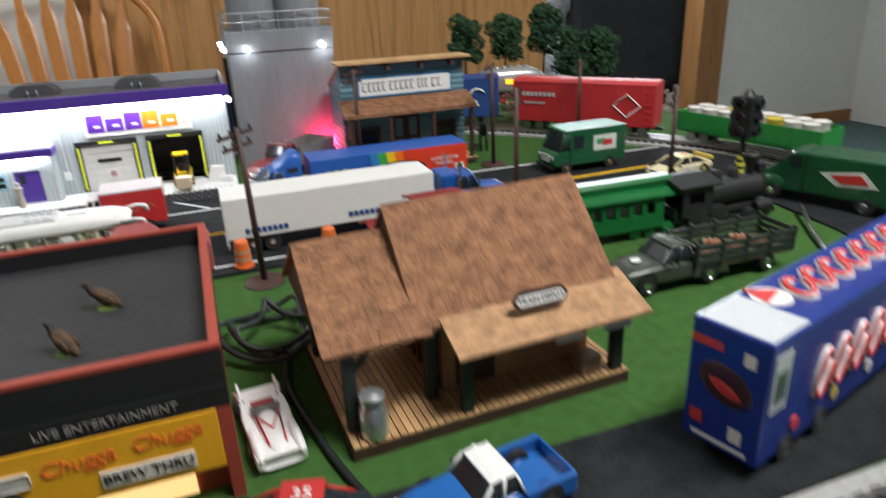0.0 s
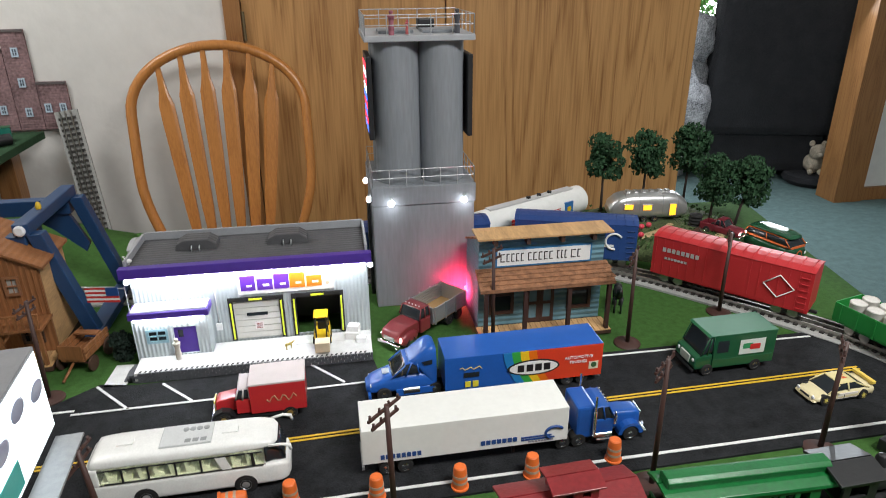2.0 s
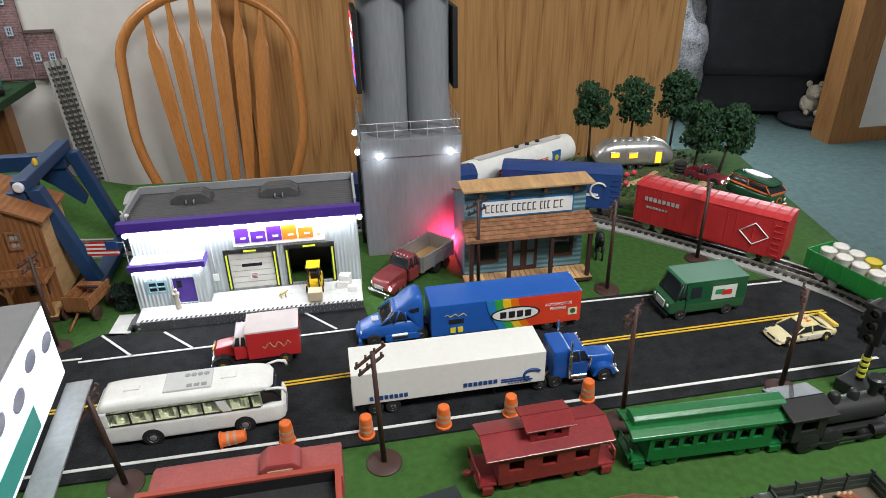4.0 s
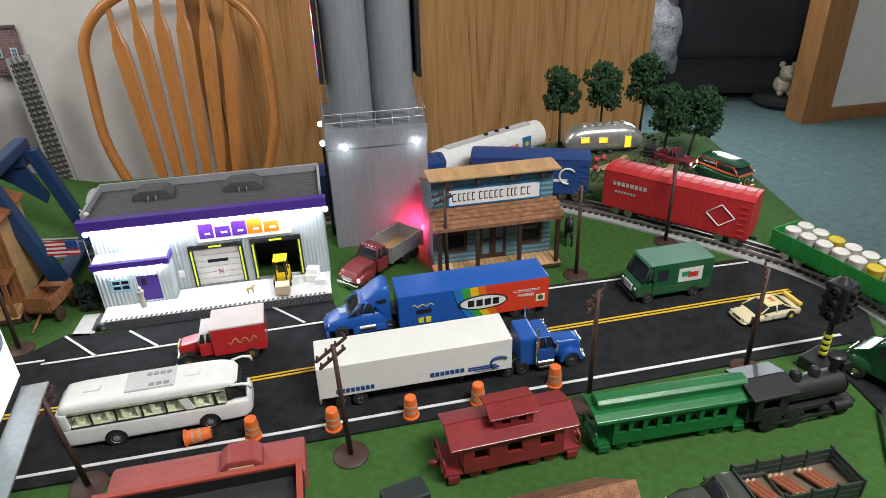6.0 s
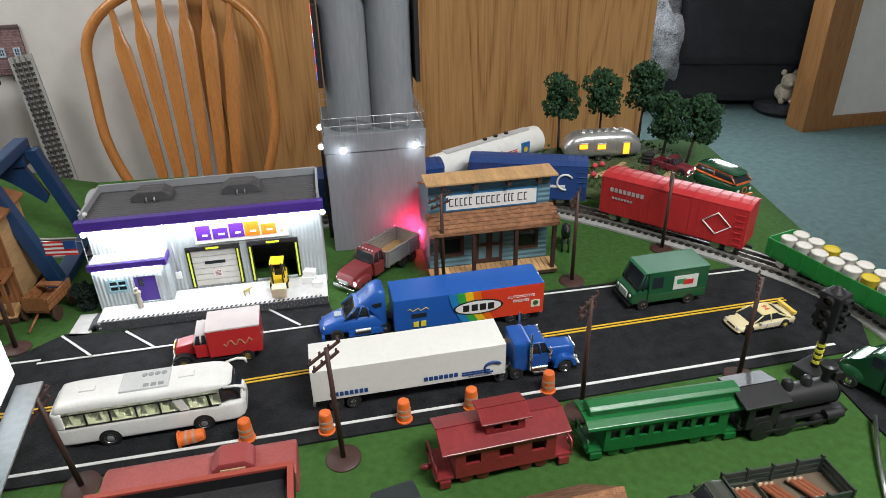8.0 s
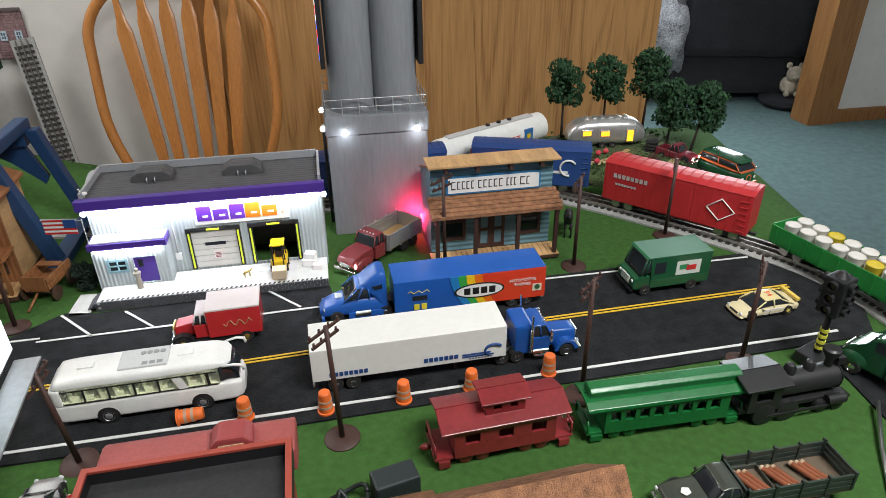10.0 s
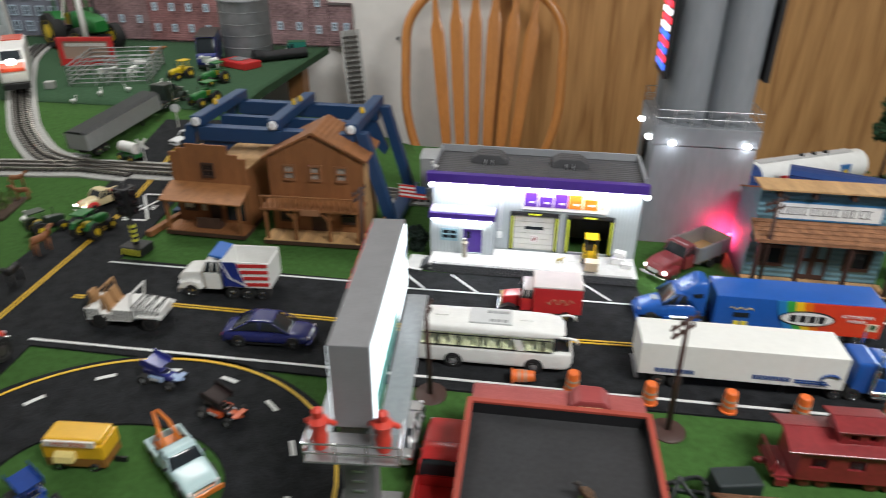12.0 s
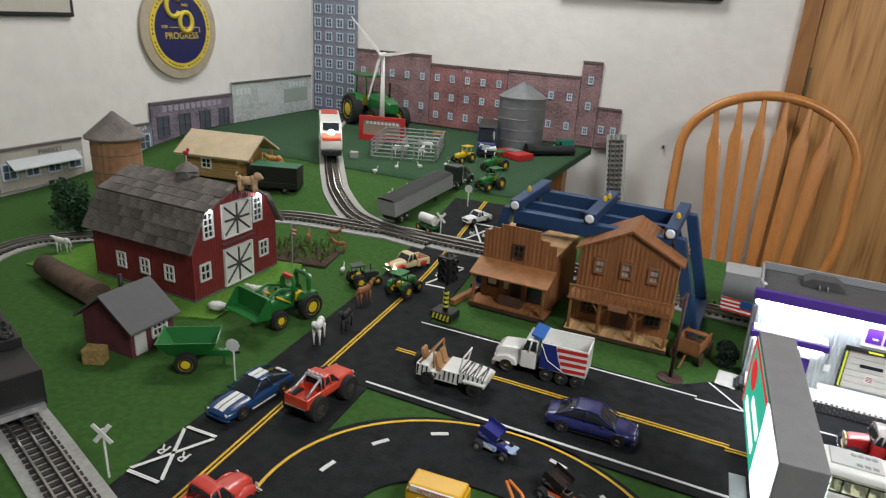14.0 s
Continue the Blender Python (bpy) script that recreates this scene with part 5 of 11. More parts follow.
slab("wall_partition", 3.30, 4.5, 3.53, 3.63, FLOOR + 0.08, CEIL, WALL, "grey painted wall beside the opening", "wall")
slab("baseboard", 3.30, 4.5, 3.515, 3.635, FLOOR, FLOOR + 0.078, TRIM_OAK, "oak baseboard of the wall", "trim")
slab("wall_return", 1.47, 1.53, BACK + 0.031, 5.1, FLOOR, CEIL, WALL, "wall end beside the doors", "wall")
w1 = slab("window_1", 2.75, 3.5, 5.05, 5.098, 0.1, 1.3, material("bright_daylight", (0.9, 0.97, 1.0), 0.5, 0, 0, 0.1, 0, emit=3.5), "bright daylight window of the next room", "window")
slab("window_sill", 2.7, 3.55, 4.86, 5.098, 0.05, 0.08, WALL, "white window sill of the next room", "sill")
hp = thing("house_plant", 2.93, 4.95, 0, "green house plant on the window sill", "plant", z=0.0802)
part("pot", lathe(B(), [(0.04, 0), (0.055, 0.08), (0.05, 0.082)], seg=20), WHITE, hp)
bm = B()
for i in range(90):
    a, h = random.uniform(0, 6.28), random.uniform(0.08, 0.26)
    c = Vector((math.cos(a) * random.uniform(0, 0.12), math.sin(a) * random.uniform(0, 0.1), h))
    q = pose(*c, random.uniform(0, 360), random.uniform(0, 360), 0)
    vs = [bm.verts.new(q @ Vector(o)) for o in ((0, -0.03, 0), (0.014, 0, 0.004), (0, 0.03, 0), (-0.014, 0, 0.004))]
    bm.faces.new(vs)
part("leaves", bm, material("house_leaf", (0.1, 0.3, 0.05), 0.6, 0, 0.3, 0.03, 0.1), hp)

# backdrop flats along the walls
FAC = {
    "rose": banded("printed_brick_rose", (0.24, 0.15, 0.155), "Z", 0.008, 0.9, 0.3, 0.45, size=0.05),
    "mill": banded("printed_brick_red", (0.26, 0.125, 0.125), "Z", 0.008, 0.9, 0.3, 0.45, size=0.05),
    "grey": material("printed_stone_grey", (0.46, 0.5, 0.5), 0.9, 0, 0.25, 0.09, 0.05),
    "lilac": banded("printed_brick_lilac", (0.2, 0.17, 0.22), "Z", 0.008, 0.9, 0.3, 0.45, size=0.05),
    "market": material("printed_market", (0.42, 0.39, 0.35), 0.9, 0, 0.12, 0.05, 0.05),
    "blue": material("printed_blue_stone", (0.22, 0.23, 0.29), 0.9, 0, 0.2, 0.05, 0.05),
}
PRINTW = paint(0.5, 0.6, 0.7, 0.6)


def flat_front(x0, x1, z0, z1, mat, label, cols, rows, wall="north", winmat=None, win=(0.016, 0.024)):
    """A printed building flat with relief windows, standing against a wall. Local x runs along the wall."""
    n = x1 - x0
    m = pose(x0, BACK - 0.012, z0) if wall == "north" else pose(LEFTW + 0.012, x0, z0, 0, 0, 90)
    d = new("building_flat")
    d.matrix_basis = m
    tagged(d, label, "backdrop building", "building flats")
    part("board", box(B(), 0.001, n - 0.001, 0, 0.008, 0, z1 - z0), mat, d)
    part("cornice", box(B(), 0.001, n - 0.001, -0.003, -0.0002, z1 - z0 - 0.008, z1 - z0), paint(0.12, 0.1, 0.1, 0.8), d)
    for c in range(cols):
        for r in range(rows):
            window(d, n * (c + 0.5) / cols, (z1 - z0) * (r + 0.62) / (rows + 0.35), win[0], win[1], -0.0008, winmat or PRINTW, 2, 2, 0.0022, paint(0.08, 0.1, 0.13, 0.4))
    return d


GZ = 0.088
flat_front(-2.0, -1.77, GZ, 0.62, FAC["blue"], "tall printed blue stone office tower flat", 4, 9, win=(0.03, 0.034))
flat_front(-1.77, -1.41, GZ, 0.37, FAC["rose"], "printed rose brick factory flat", 5, 2)
f = flat_front(-1.41, -1.07, GZ, 0.338, FAC["mill"], "printed red brick mill flat with pale windows", 5, 3)
lettering(f, "MILL", 0.022, 0.17, -0.0022, 0.232, paint(0.5, 0.42, 0.4, 0.8))
flat_front(-1.07, -0.78, GZ, 0.343, FAC["rose"], "printed faded brick warehouse flat", 4, 2)
flat_front(-0.78, -0.705, GZ, 0.40, FAC["rose"], "narrow printed brick stair tower flat", 1, 3)
flat_front(-0.705, -0.615, GZ, 0.24, FAC["rose"], "low printed brick annexe flat", 2, 1)
f = flat_front(1.08, 1.345, 0.0, 0.122, FAC["market"], "printed market front with an awning", 4, 1, "west", win=(0.04, 0.045))
lettering(f, "MARKET", 0.02, 0.16, -0.0022, 0.098, paint(0.1, 0.1, 0.11, 0.8))
part("awning", prism(B(), [(-0.03, 0.062), (-0.0005, 0.085), (-0.0005, 0.088), (-0.03, 0.066)], 0.03, 0.24, "x"), paint(0.55, 0.58, 0.6, 0.7), f)
f = flat_front(1.47, 1.61, 0.02, 0.134, FAC["blue"], "printed blue garage front", 2, 1, "west", win=(0.04, 0.05))
lettering(f, "GARAGE", 0.022, 0.075, -0.0022, 0.1, WHITE)
f = flat_front(1.61, 1.998, 0.04, 0.198, FAC["lilac"], "printed lilac brick flour store flat", 4, 1, "west", paint(0.12, 0.1, 0.12, 0.8), (0.05, 0.07))
blocks(f, "sign_bars", [(0.05 + i * 0.026, 0.068 + i * 0.026, 0.122, 0.142) for i in range(11)], paint(0.33, 0.3, 0.38, 0.8), -0.0004)
f = flat_front(2.0, 2.5, 0.07, 0.238, FAC["grey"], "printed grey stone block flat with faded signs", 0, 0, "west", paint(0.42, 0.45, 0.46, 0.8), (0.06, 0.05))
blocks(f, "sign_bars", [(0.02 + i * 0.022, 0.036 + i * 0.022, 0.118, 0.142) for i in range(4)] + [(0.345 + i * 0.022, 0.361 + i * 0.022, 0.126, 0.146) for i in range(5)], paint(0.6, 0.64, 0.63, 0.8), -0.0004)
blocks(f, "faded_panel", [(0.31, 0.47, 0.06, 0.118)], paint(0.32, 0.38, 0.35, 0.8), -0.0004)
blocks(f, "blocked_window", [(0.14, 0.26, 0.075, 0.14), (0.2, 0.26, 0.02, 0.06), (0.37, 0.385, 0.004, 0.06)], paint(0.52, 0.56, 0.57, 0.8), -0.0004)

# wall hangings
h = new("wall_plaque")
h.matrix_basis = pose(LEFTW + 0.001, 1.765, 0.435, 0, 90, 0)
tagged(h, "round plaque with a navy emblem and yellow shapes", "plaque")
part("frame", lathe(B(), [(0.155, 0), (0.165, 0.004), (0.165, 0.014), (0.14, 0.016)], seg=48), material("beige_fabric", (0.42, 0.36, 0.27), 0.9, 0, 0.12, 0.02, 0.2), h)
e = part("emblem", lathe(B(), [(0.13, 0.0162), (0.13, 0.018)], seg=48), paint(0.012, 0.014, 0.085, 0.5), h)
YEL = paint(0.65, 0.5, 0.05, 0.5)
part("emblem_rim", lathe(B(), [(0.133, 0.0165), (0.133, 0.0188), (0.114, 0.0192), (0.1135, 0.0186)], seg=48), YEL, h)
marks = B()
for k in range(46):
    if k % 6 != 5:
        bmesh.ops.create_cube(marks, size=1, matrix=pose(0, 0, 0, 0, 0, -150 + 6.67 * k) @ pose(0.1235, 0, 0.0189) @ Matrix.Diagonal((0.004, 0.008, 0.0012, 1)))
part("rim_marks", marks, paint(0.03, 0.03, 0.09, 0.6), h)
part("emblem_field", lathe(B(), [(0.113, 0.0188), (0.113, 0.0196)], seg=48), e.data.materials[0], e)
part("emblem_ring", tube(B(), [(-0.074 + 0.033 * math.cos(t), -0.03 + 0.03 * math.sin(t), 0.0205) for t in (2.2 + k * 0.36 for k in range(15))], 0.0085, 6), YEL, e)
part("emblem_ring", tube(B(), [(-0.024 + 0.032 * math.cos(t), 0.02 + 0.027 * math.sin(t), 0.0205) for t in (k * math.pi / 12 for k in range(25))], 0.0085, 6), YEL, e)
for word, size, u, v in (("PROGRESS", 0.031, 0.022, 0.0), ("FOR", 0.014, -0.008, -0.072), ("AND", 0.014, -0.078, 0.02)):
    lt = shift(letters(word, size, 0.0006), pose(0, 0, 0, -90, 0, 0))
    part("emblem_word", shift(lt, pose(u, v, 0.0202, 0, 0, -90) @ pose(0, 0, 0, 0, 0, 180)), YEL, e)
part("emblem_bar", box(box(B(), -0.007, -0.0045, -0.05, 0.082, 0.0197, 0.0206), -0.0045, 0.01, 0.0795, 0.082, 0.0197, 0.0206), YEL, e)
h = thing("picture_frame", LEFTW + 0.001, 1.24, 0, "black-framed picture high on the wall", "picture", z=0.47)
part("moulding", box(B(), 0, 0.012, -0.16, 0.135, 0, 0.25, 0.003), BLACKM, h)
part("print", box(B(), 0.0122, 0.014, -0.148, 0.123, 0.012, 0.238), paint(0.5, 0.47, 0.42, 0.7), h)
lone("wall_screen", box(B(), -0.28, 0.28, -0.03, 0.0, 0, 0.35, 0.006), BLACKM, -0.62, BACK - 0.001, 0, "black flat screen hung on the wall", "screen", z=0.625)
lone("wall_hook", cyl(cyl(B(), (0, 0, 0), (0, -0.012, 0), 0.004, seg=8), (0, -0.012, 0), (0, -0.02, -0.004), 0.003, seg=8), BLACKM, -0.45, BACK - 0.0005, 0, "small black hook on the wall", "hook", z=0.125)
tr = thing("leaning_track", -0.60, 2.47, 0, "spare length of model track leaning against the wall", "track section", z=-0.42)
tr.matrix_basis = pose(-0.52, 2.30, -0.46, 0, -8, 0) @ pose(0, 0, 0, -12, 0, 0)
part("roadbed", box(B(), -0.035, 0.035, 0, 0.006, 0, 0.64), BALLAST, tr)
me = mesh_of("tie", box(B(), -0.026, 0.026, -0.004, -0.0002, 0, 0.008), TIE)
for i in range(36):
    part("tie", me, TIE, tr, m=pose(0, 0, 0.01 + i * 0.0172))
for x in (-0.0165, 0, 0.0165):
    part("rail", box(B(), x - 0.0015, x + 0.0015, -0.009, -0.0042, 0.0, 0.64), RAIL, tr)


# ---- vehicles of the layout ----
WHEELS = {}


def wheel(parent, x, y, r, w, rim=None, m=None):
    """A tyre with a rim, axis along y."""
    rim = rim or CHROME
    key = (round(r, 4), round(w, 4), rim.name)
    if key not in WHEELS:
        t = shift(lathe(B(), [(r * 0.6, -w / 2), (r * 0.93, -w / 2), (r, -w * 0.32), (r, w * 0.32), (r * 0.93, w / 2), (r * 0.6, w / 2)], seg=18), pose(0, 0, 0, 90))
        k = shift(lathe(B(), [(r * 0.2, -w * 0.56), (r * 0.35, -w * 0.52), (r * 0.58, -w * 0.45), (r * 0.63, -w * 0.53), (r * 0.63, w * 0.53), (r * 0.58, w * 0.45), (r * 0.35, w * 0.52), (r * 0.2, w * 0.56)], seg=14), pose(0, 0, 0, 90))
        WHEELS[key] = (mesh_of("wheel", t, TYRE), mesh_of("rim", k, rim))
    a, b = WHEELS[key]
    o = part("wheel", a, TYRE, parent, m=pose(x, y, r) if m is None else m)
    part("rim", b, rim, o)
    return o


def axle(parent, x, W, r, w, rim=None, z=None, dual=False):
    for s in (-1, 1):
        wheel(parent, x, s * (W / 2 - w / 2 + 0.0006), r, w, rim, None if z is None else pose(x, s * (W / 2 - w / 2 + 0.0006), z))


def cabin(parent, pts, W, mat, top=0.84, base=None, name="cabin", p=5.0):
    """A glazed cabin: rounded tinted glass body with painted roof and pillars. pts: outline (x, z) from rear foot over the roof to the front foot."""
    z0, z1 = min(z for _, z in pts), max(z for _, z in pts)
    hw = W / 2
    rows = []
    for (xa, za), (xb, zb) in zip(pts, pts[1:]):
        rows += [(xa + (xb - xa) * k / 5 + 1e-6 * k, z0 - 0.001, za + (zb - za) * k / 5, hw) for k in range(5)]
    rows.append((pts[-1][0] + 1e-5, z0 - 0.001, pts[-1][1], hw))
    c = part(name, loft(B(), rows, p, 24, 1 - top), DARKGLASS, parent, "tinted windows")
    cut = z1 - 0.13 * (z1 - z0)
    cap = [r for r in rows if r[2] >= cut]
    part("roof", loft(B(), [(x + (0.0006 if i else -0.0006), cut - 0.0006, z + 0.0005, hw * (top + 0.035)) for i, (x, _, z, _) in enumerate(cap)], 3.0, 24, 0.1), mat, c)
    roof = [(x, z) for x, _, z, _ in cap]
    for s in (-1, 1):
        for a, b in (((pts[0]), roof[0]), (pts[-1], roof[-1]), (((pts[0][0] + pts[-1][0]) / 2, z0), ((roof[0][0] + roof[-1][0]) / 2, z1))):
            part("pillar", tube(B(), [(a[0], s * hw, a[1]), (b[0], s * hw * (top + 0.02), b[1] - 0.001)], 0.0011, 6), mat, c)
    return c


def lights(parent, x, W, z, r=0.0026, glow=False, front=1):
    for s in (-1, 1):
        part("headlight", shift(lathe(B(), [(r, 0), (r, 0.001), (r * 0.6, 0.0016)], seg=12), pose(x, s * W, z, 0, 90 * front, 0)), HEADLAMP if glow else LENS, parent)


def plain_car(name, x, y, rot, L, W, H, mat, label, lower, cab, r, wx, rim=None, roofmat=None, glow=False, cat="car", top=0.8, z=None, nose=None):
    d = thing(name, x, y, rot, label, cat, z=z if z is not None else ground_z(x, y) + 0.0034)
    hull = along([(u * L, a * H, b * H, w * W) for u, a, b, w in lower])
    body = part("body", loft(B(), hull, 3.4, 28, 0.05), mat, d)
    part("door_sill", box(B(), -L * 0.22, L * 0.24, -W * 0.47, W * 0.47, H * 0.1, H * 0.16, 0.0008), BLACKM, d)
    cabin(d, [(u * L, v * H) for u, v in cab], W * 0.86, roofmat or mat, top, p=3.6)
    for u in wx:
        axle(d, u * L, W, r, W * 0.2, rim)
        for s in (-1, 1):
            # black disc on the uncut body side paints the wheel well's shade
            part("dark_arch_disc", shift(lathe(B(), [(r * 1.16, -0.0016), (r * 1.16, 0.0006), (r * 1.02, 0.0008)], seg=20), pose(u * L, s * W * 0.482, r * 1.02, -90 * s, 0, 0)), BLACKM, d)
    part("grille", box(B(), L * 0.478, L * 0.499, -W * 0.2, W * 0.2, H * 0.26, H * 0.36, 0.0008), BLACKM, d)
    part("bumper", loft(B(), along([(L * 0.455, H * 0.13, H * 0.24, W * 0.46), (L * 0.49, H * 0.13, H * 0.24, W * 0.42), (L * 0.508, H * 0.15, H * 0.22, W * 0.26)], 3), 4), nose or mat, d)
    part("bumper", loft(B(), along([(-L * 0.505, H * 0.17, H * 0.24, W * 0.3), (-L * 0.49, H * 0.15, H * 0.26, W * 0.42), (-L * 0.46, H * 0.15, H * 0.26, W * 0.46)], 3), 4), nose or mat, d)
    lights(d, L * 0.472, W * 0.33, H * 0.38, 0.0027, glow)
    for s in (-1, 1):
        part("tail_light", box(B(), -L * 0.497, -L * 0.47, s * W * 0.33 - 0.004, s * W * 0.33 + 0.004, H * 0.38, H * 0.46, 0.0006), paint(0.35, 0.01, 0.01), d)
        part("door_line", box(B(), L * 0.02, L * 0.024, s * W * 0.497 - 0.0006, s * W * 0.497 + 0.0001, H * 0.2, H * 0.46), BLACKM, body)
        part("mirror", ball(B(), (L * 0.14, s * W * 0.49, H * 0.62), (0.0022, 0.0026, 0.0018), 8), mat, d)
    return d


SEDAN = [(-0.5, 0.22, 0.42, 0.36), (-0.485, 0.16, 0.55, 0.44), (-0.4, 0.12, 0.61, 0.485), (-0.2, 0.11, 0.61, 0.5), (0.05, 0.11, 0.59, 0.5), (0.25, 0.11, 0.57, 0.49), (0.4, 0.12, 0.52, 0.47), (0.475, 0.15, 0.44, 0.4), (0.5, 0.2, 0.36, 0.26)]
SEDAN_C = [(-0.4, 0.57), (-0.25, 0.9), (-0.15, 0.99), (-0.02, 1.0), (0.08, 0.95), (0.27, 0.55)]
COUPE_C = [(-0.45, 0.58), (-0.2, 0.94), (-0.12, 1.0), (-0.02, 0.98), (0.15, 0.56)]
plain_car("sedan", -0.276, 0.838, 4, 0.128, 0.05, 0.04, paint(0.02, 0.025, 0.13, 0.22), "dark blue four-door model sedan on the street", SEDAN, SEDAN_C, 0.0088, (-0.3, 0.31))
mu = plain_car("muscle_car", -0.733, 0.652, -94, 0.135, 0.052, 0.037, paint(0.01, 0.045, 0.14, 0.25), "blue fastback muscle car with white racing stripes", SEDAN, COUPE_C, 0.009, (-0.29, 0.3))
for s in (-1, 1):
    hull = along([(u * 0.135, a * 0.037, b * 0.037, w * 0.052) for u, a, b, w in SEDAN])
    y0, y1 = sorted((s * 0.0012, s * 0.0088))
    part("stripe", skin_strip(hull, 0.02, 0.062, y0, y1), WHITE, mu)
    part("stripe", skin_strip(hull, -0.065, -0.056, y0, y1), WHITE, mu)
    part("stripe", box(B(), -0.027, -0.003, y0, y1, 0.0366, 0.0382, 0.0003), WHITE, mu)
    part("sill_stripe", box(B(), -0.022, 0.024, s * 0.0262 - 0.0006, s * 0.0262 + 0.0002, 0.0062, 0.008), WHITE, mu)
RACE = [(-0.5, 0.25, 0.56, 0.44), (-0.47, 0.14, 0.66, 0.48), (-0.25, 0.1, 0.65, 0.5), (0.1, 0.1, 0.6, 0.5), (0.32, 0.1, 0.52, 0.49), (0.44, 0.1, 0.4, 0.45), (0.5, 0.12, 0.28, 0.3)]
rc = plain_car("race_car", 0.894, 0.874, 184, 0.098, 0.042, 0.027, paint(0.66, 0.58, 0.36, 0.2), "gold and white stock race car with number decals", RACE, SEDAN_C, 0.0068, (-0.3, 0.32), paint(0.6, 0.5, 0.1, 0.3), paint(0.7, 0.6, 0.3))
part("rear_spoiler", box(B(), -0.049, -0.043, -0.018, 0.018, 0.019, 0.0235, 0.0004), paint(0.75, 0.55, 0.1), rc)
part("roof_number", shift(letters("94", 0.013), pose(-0.006, 0, 0.0278, -90, 0, 90)), paint(0.7, 0.1, 0.02), rc)
for s in (-1, 1):
    part("side_decal", box(B(), -0.02, 0.012, s * 0.0198 - 0.0006, s * 0.0198 + 0.0006, 0.006, 0.014), paint(0.7, 0.65, 0.6), rc)
rc = plain_car("race_car", 0.245, 0.372, 165, 0.088, 0.036, 0.025, paint(0.02, 0.03, 0.035, 0.3), "black and red stock race car with a numbered roof", RACE, SEDAN_C, 0.0068, (-0.3, 0.32), CHROME, paint(0.5, 0.03, 0.03))
part("roof_panel", box(B(), -0.02, 0.004, -0.0115, 0.0115, 0.0263, 0.0289, 0.0002), paint(0.55, 0.04, 0.04), rc)
part("roof_number", shift(letters("35", 0.012), pose(-0.008, 0, 0.0293, -90, 0, 180)), WHITE, rc)


def fantasy_racer():
    d = thing("toy_racer", 0.243, 0.476, -84, "white finned fantasy racer with a red hood chevron", "car", z=0.0008)
    d.matrix_basis = d.matrix_basis @ Matrix.Scale(0.84, 4)
    out = [(0.05, 0.012), (0.052, 0.019), (0.04, 0.02), (0.02, 0.017), (-0.01, 0.02), (-0.035, 0.016), (-0.052, 0.021), (-0.047, 0.008)]
    full = out + [(x, -y) for x, y in out[::-1]]
    part("body", prism(B(), full, 0.004, 0.0145, "z", 0.002), WHITE, d)
    part("hood", ball(B(), (0.018, 0, 0.013), (0.032, 0.011, 0.0055), 16), WHITE, d)
    for s in (-1, 1):
        part("fender", ball(B(), (0.03, s * 0.0155, 0.0125), (0.024, 0.0045, 0.006), 12), WHITE, d)
        part("tail_fin", prism(B(), [(-0.052, 0.012), (-0.028, 0.0145), (-0.05, 0.022)], s * 0.016 - 0.001, s * 0.016 + 0.001), WHITE, d)
        part("chevron", tube(B(), [(0.04, s * 0.0065, 0.0168), (-0.002, s * 0.0095, 0.0185), (0.022, 0, 0.0194)], 0.0009, 5), RED, d)
    part("windshield", prism(B(), [(-0.014, 0.0145), (-0.01, 0.021), (-0.004, 0.0145)], -0.012, 0.012), CLEAR, d)
    part("cockpit", box(B(), -0.026, -0.014, -0.0095, 0.0095, 0.0146, 0.0165, 0.001), paint(0.25, 0.02, 0.02), d)
    for u in (-0.032, 0.028):
        axle(d, u, 0.041, 0.0075, 0.008)


fantasy_racer()


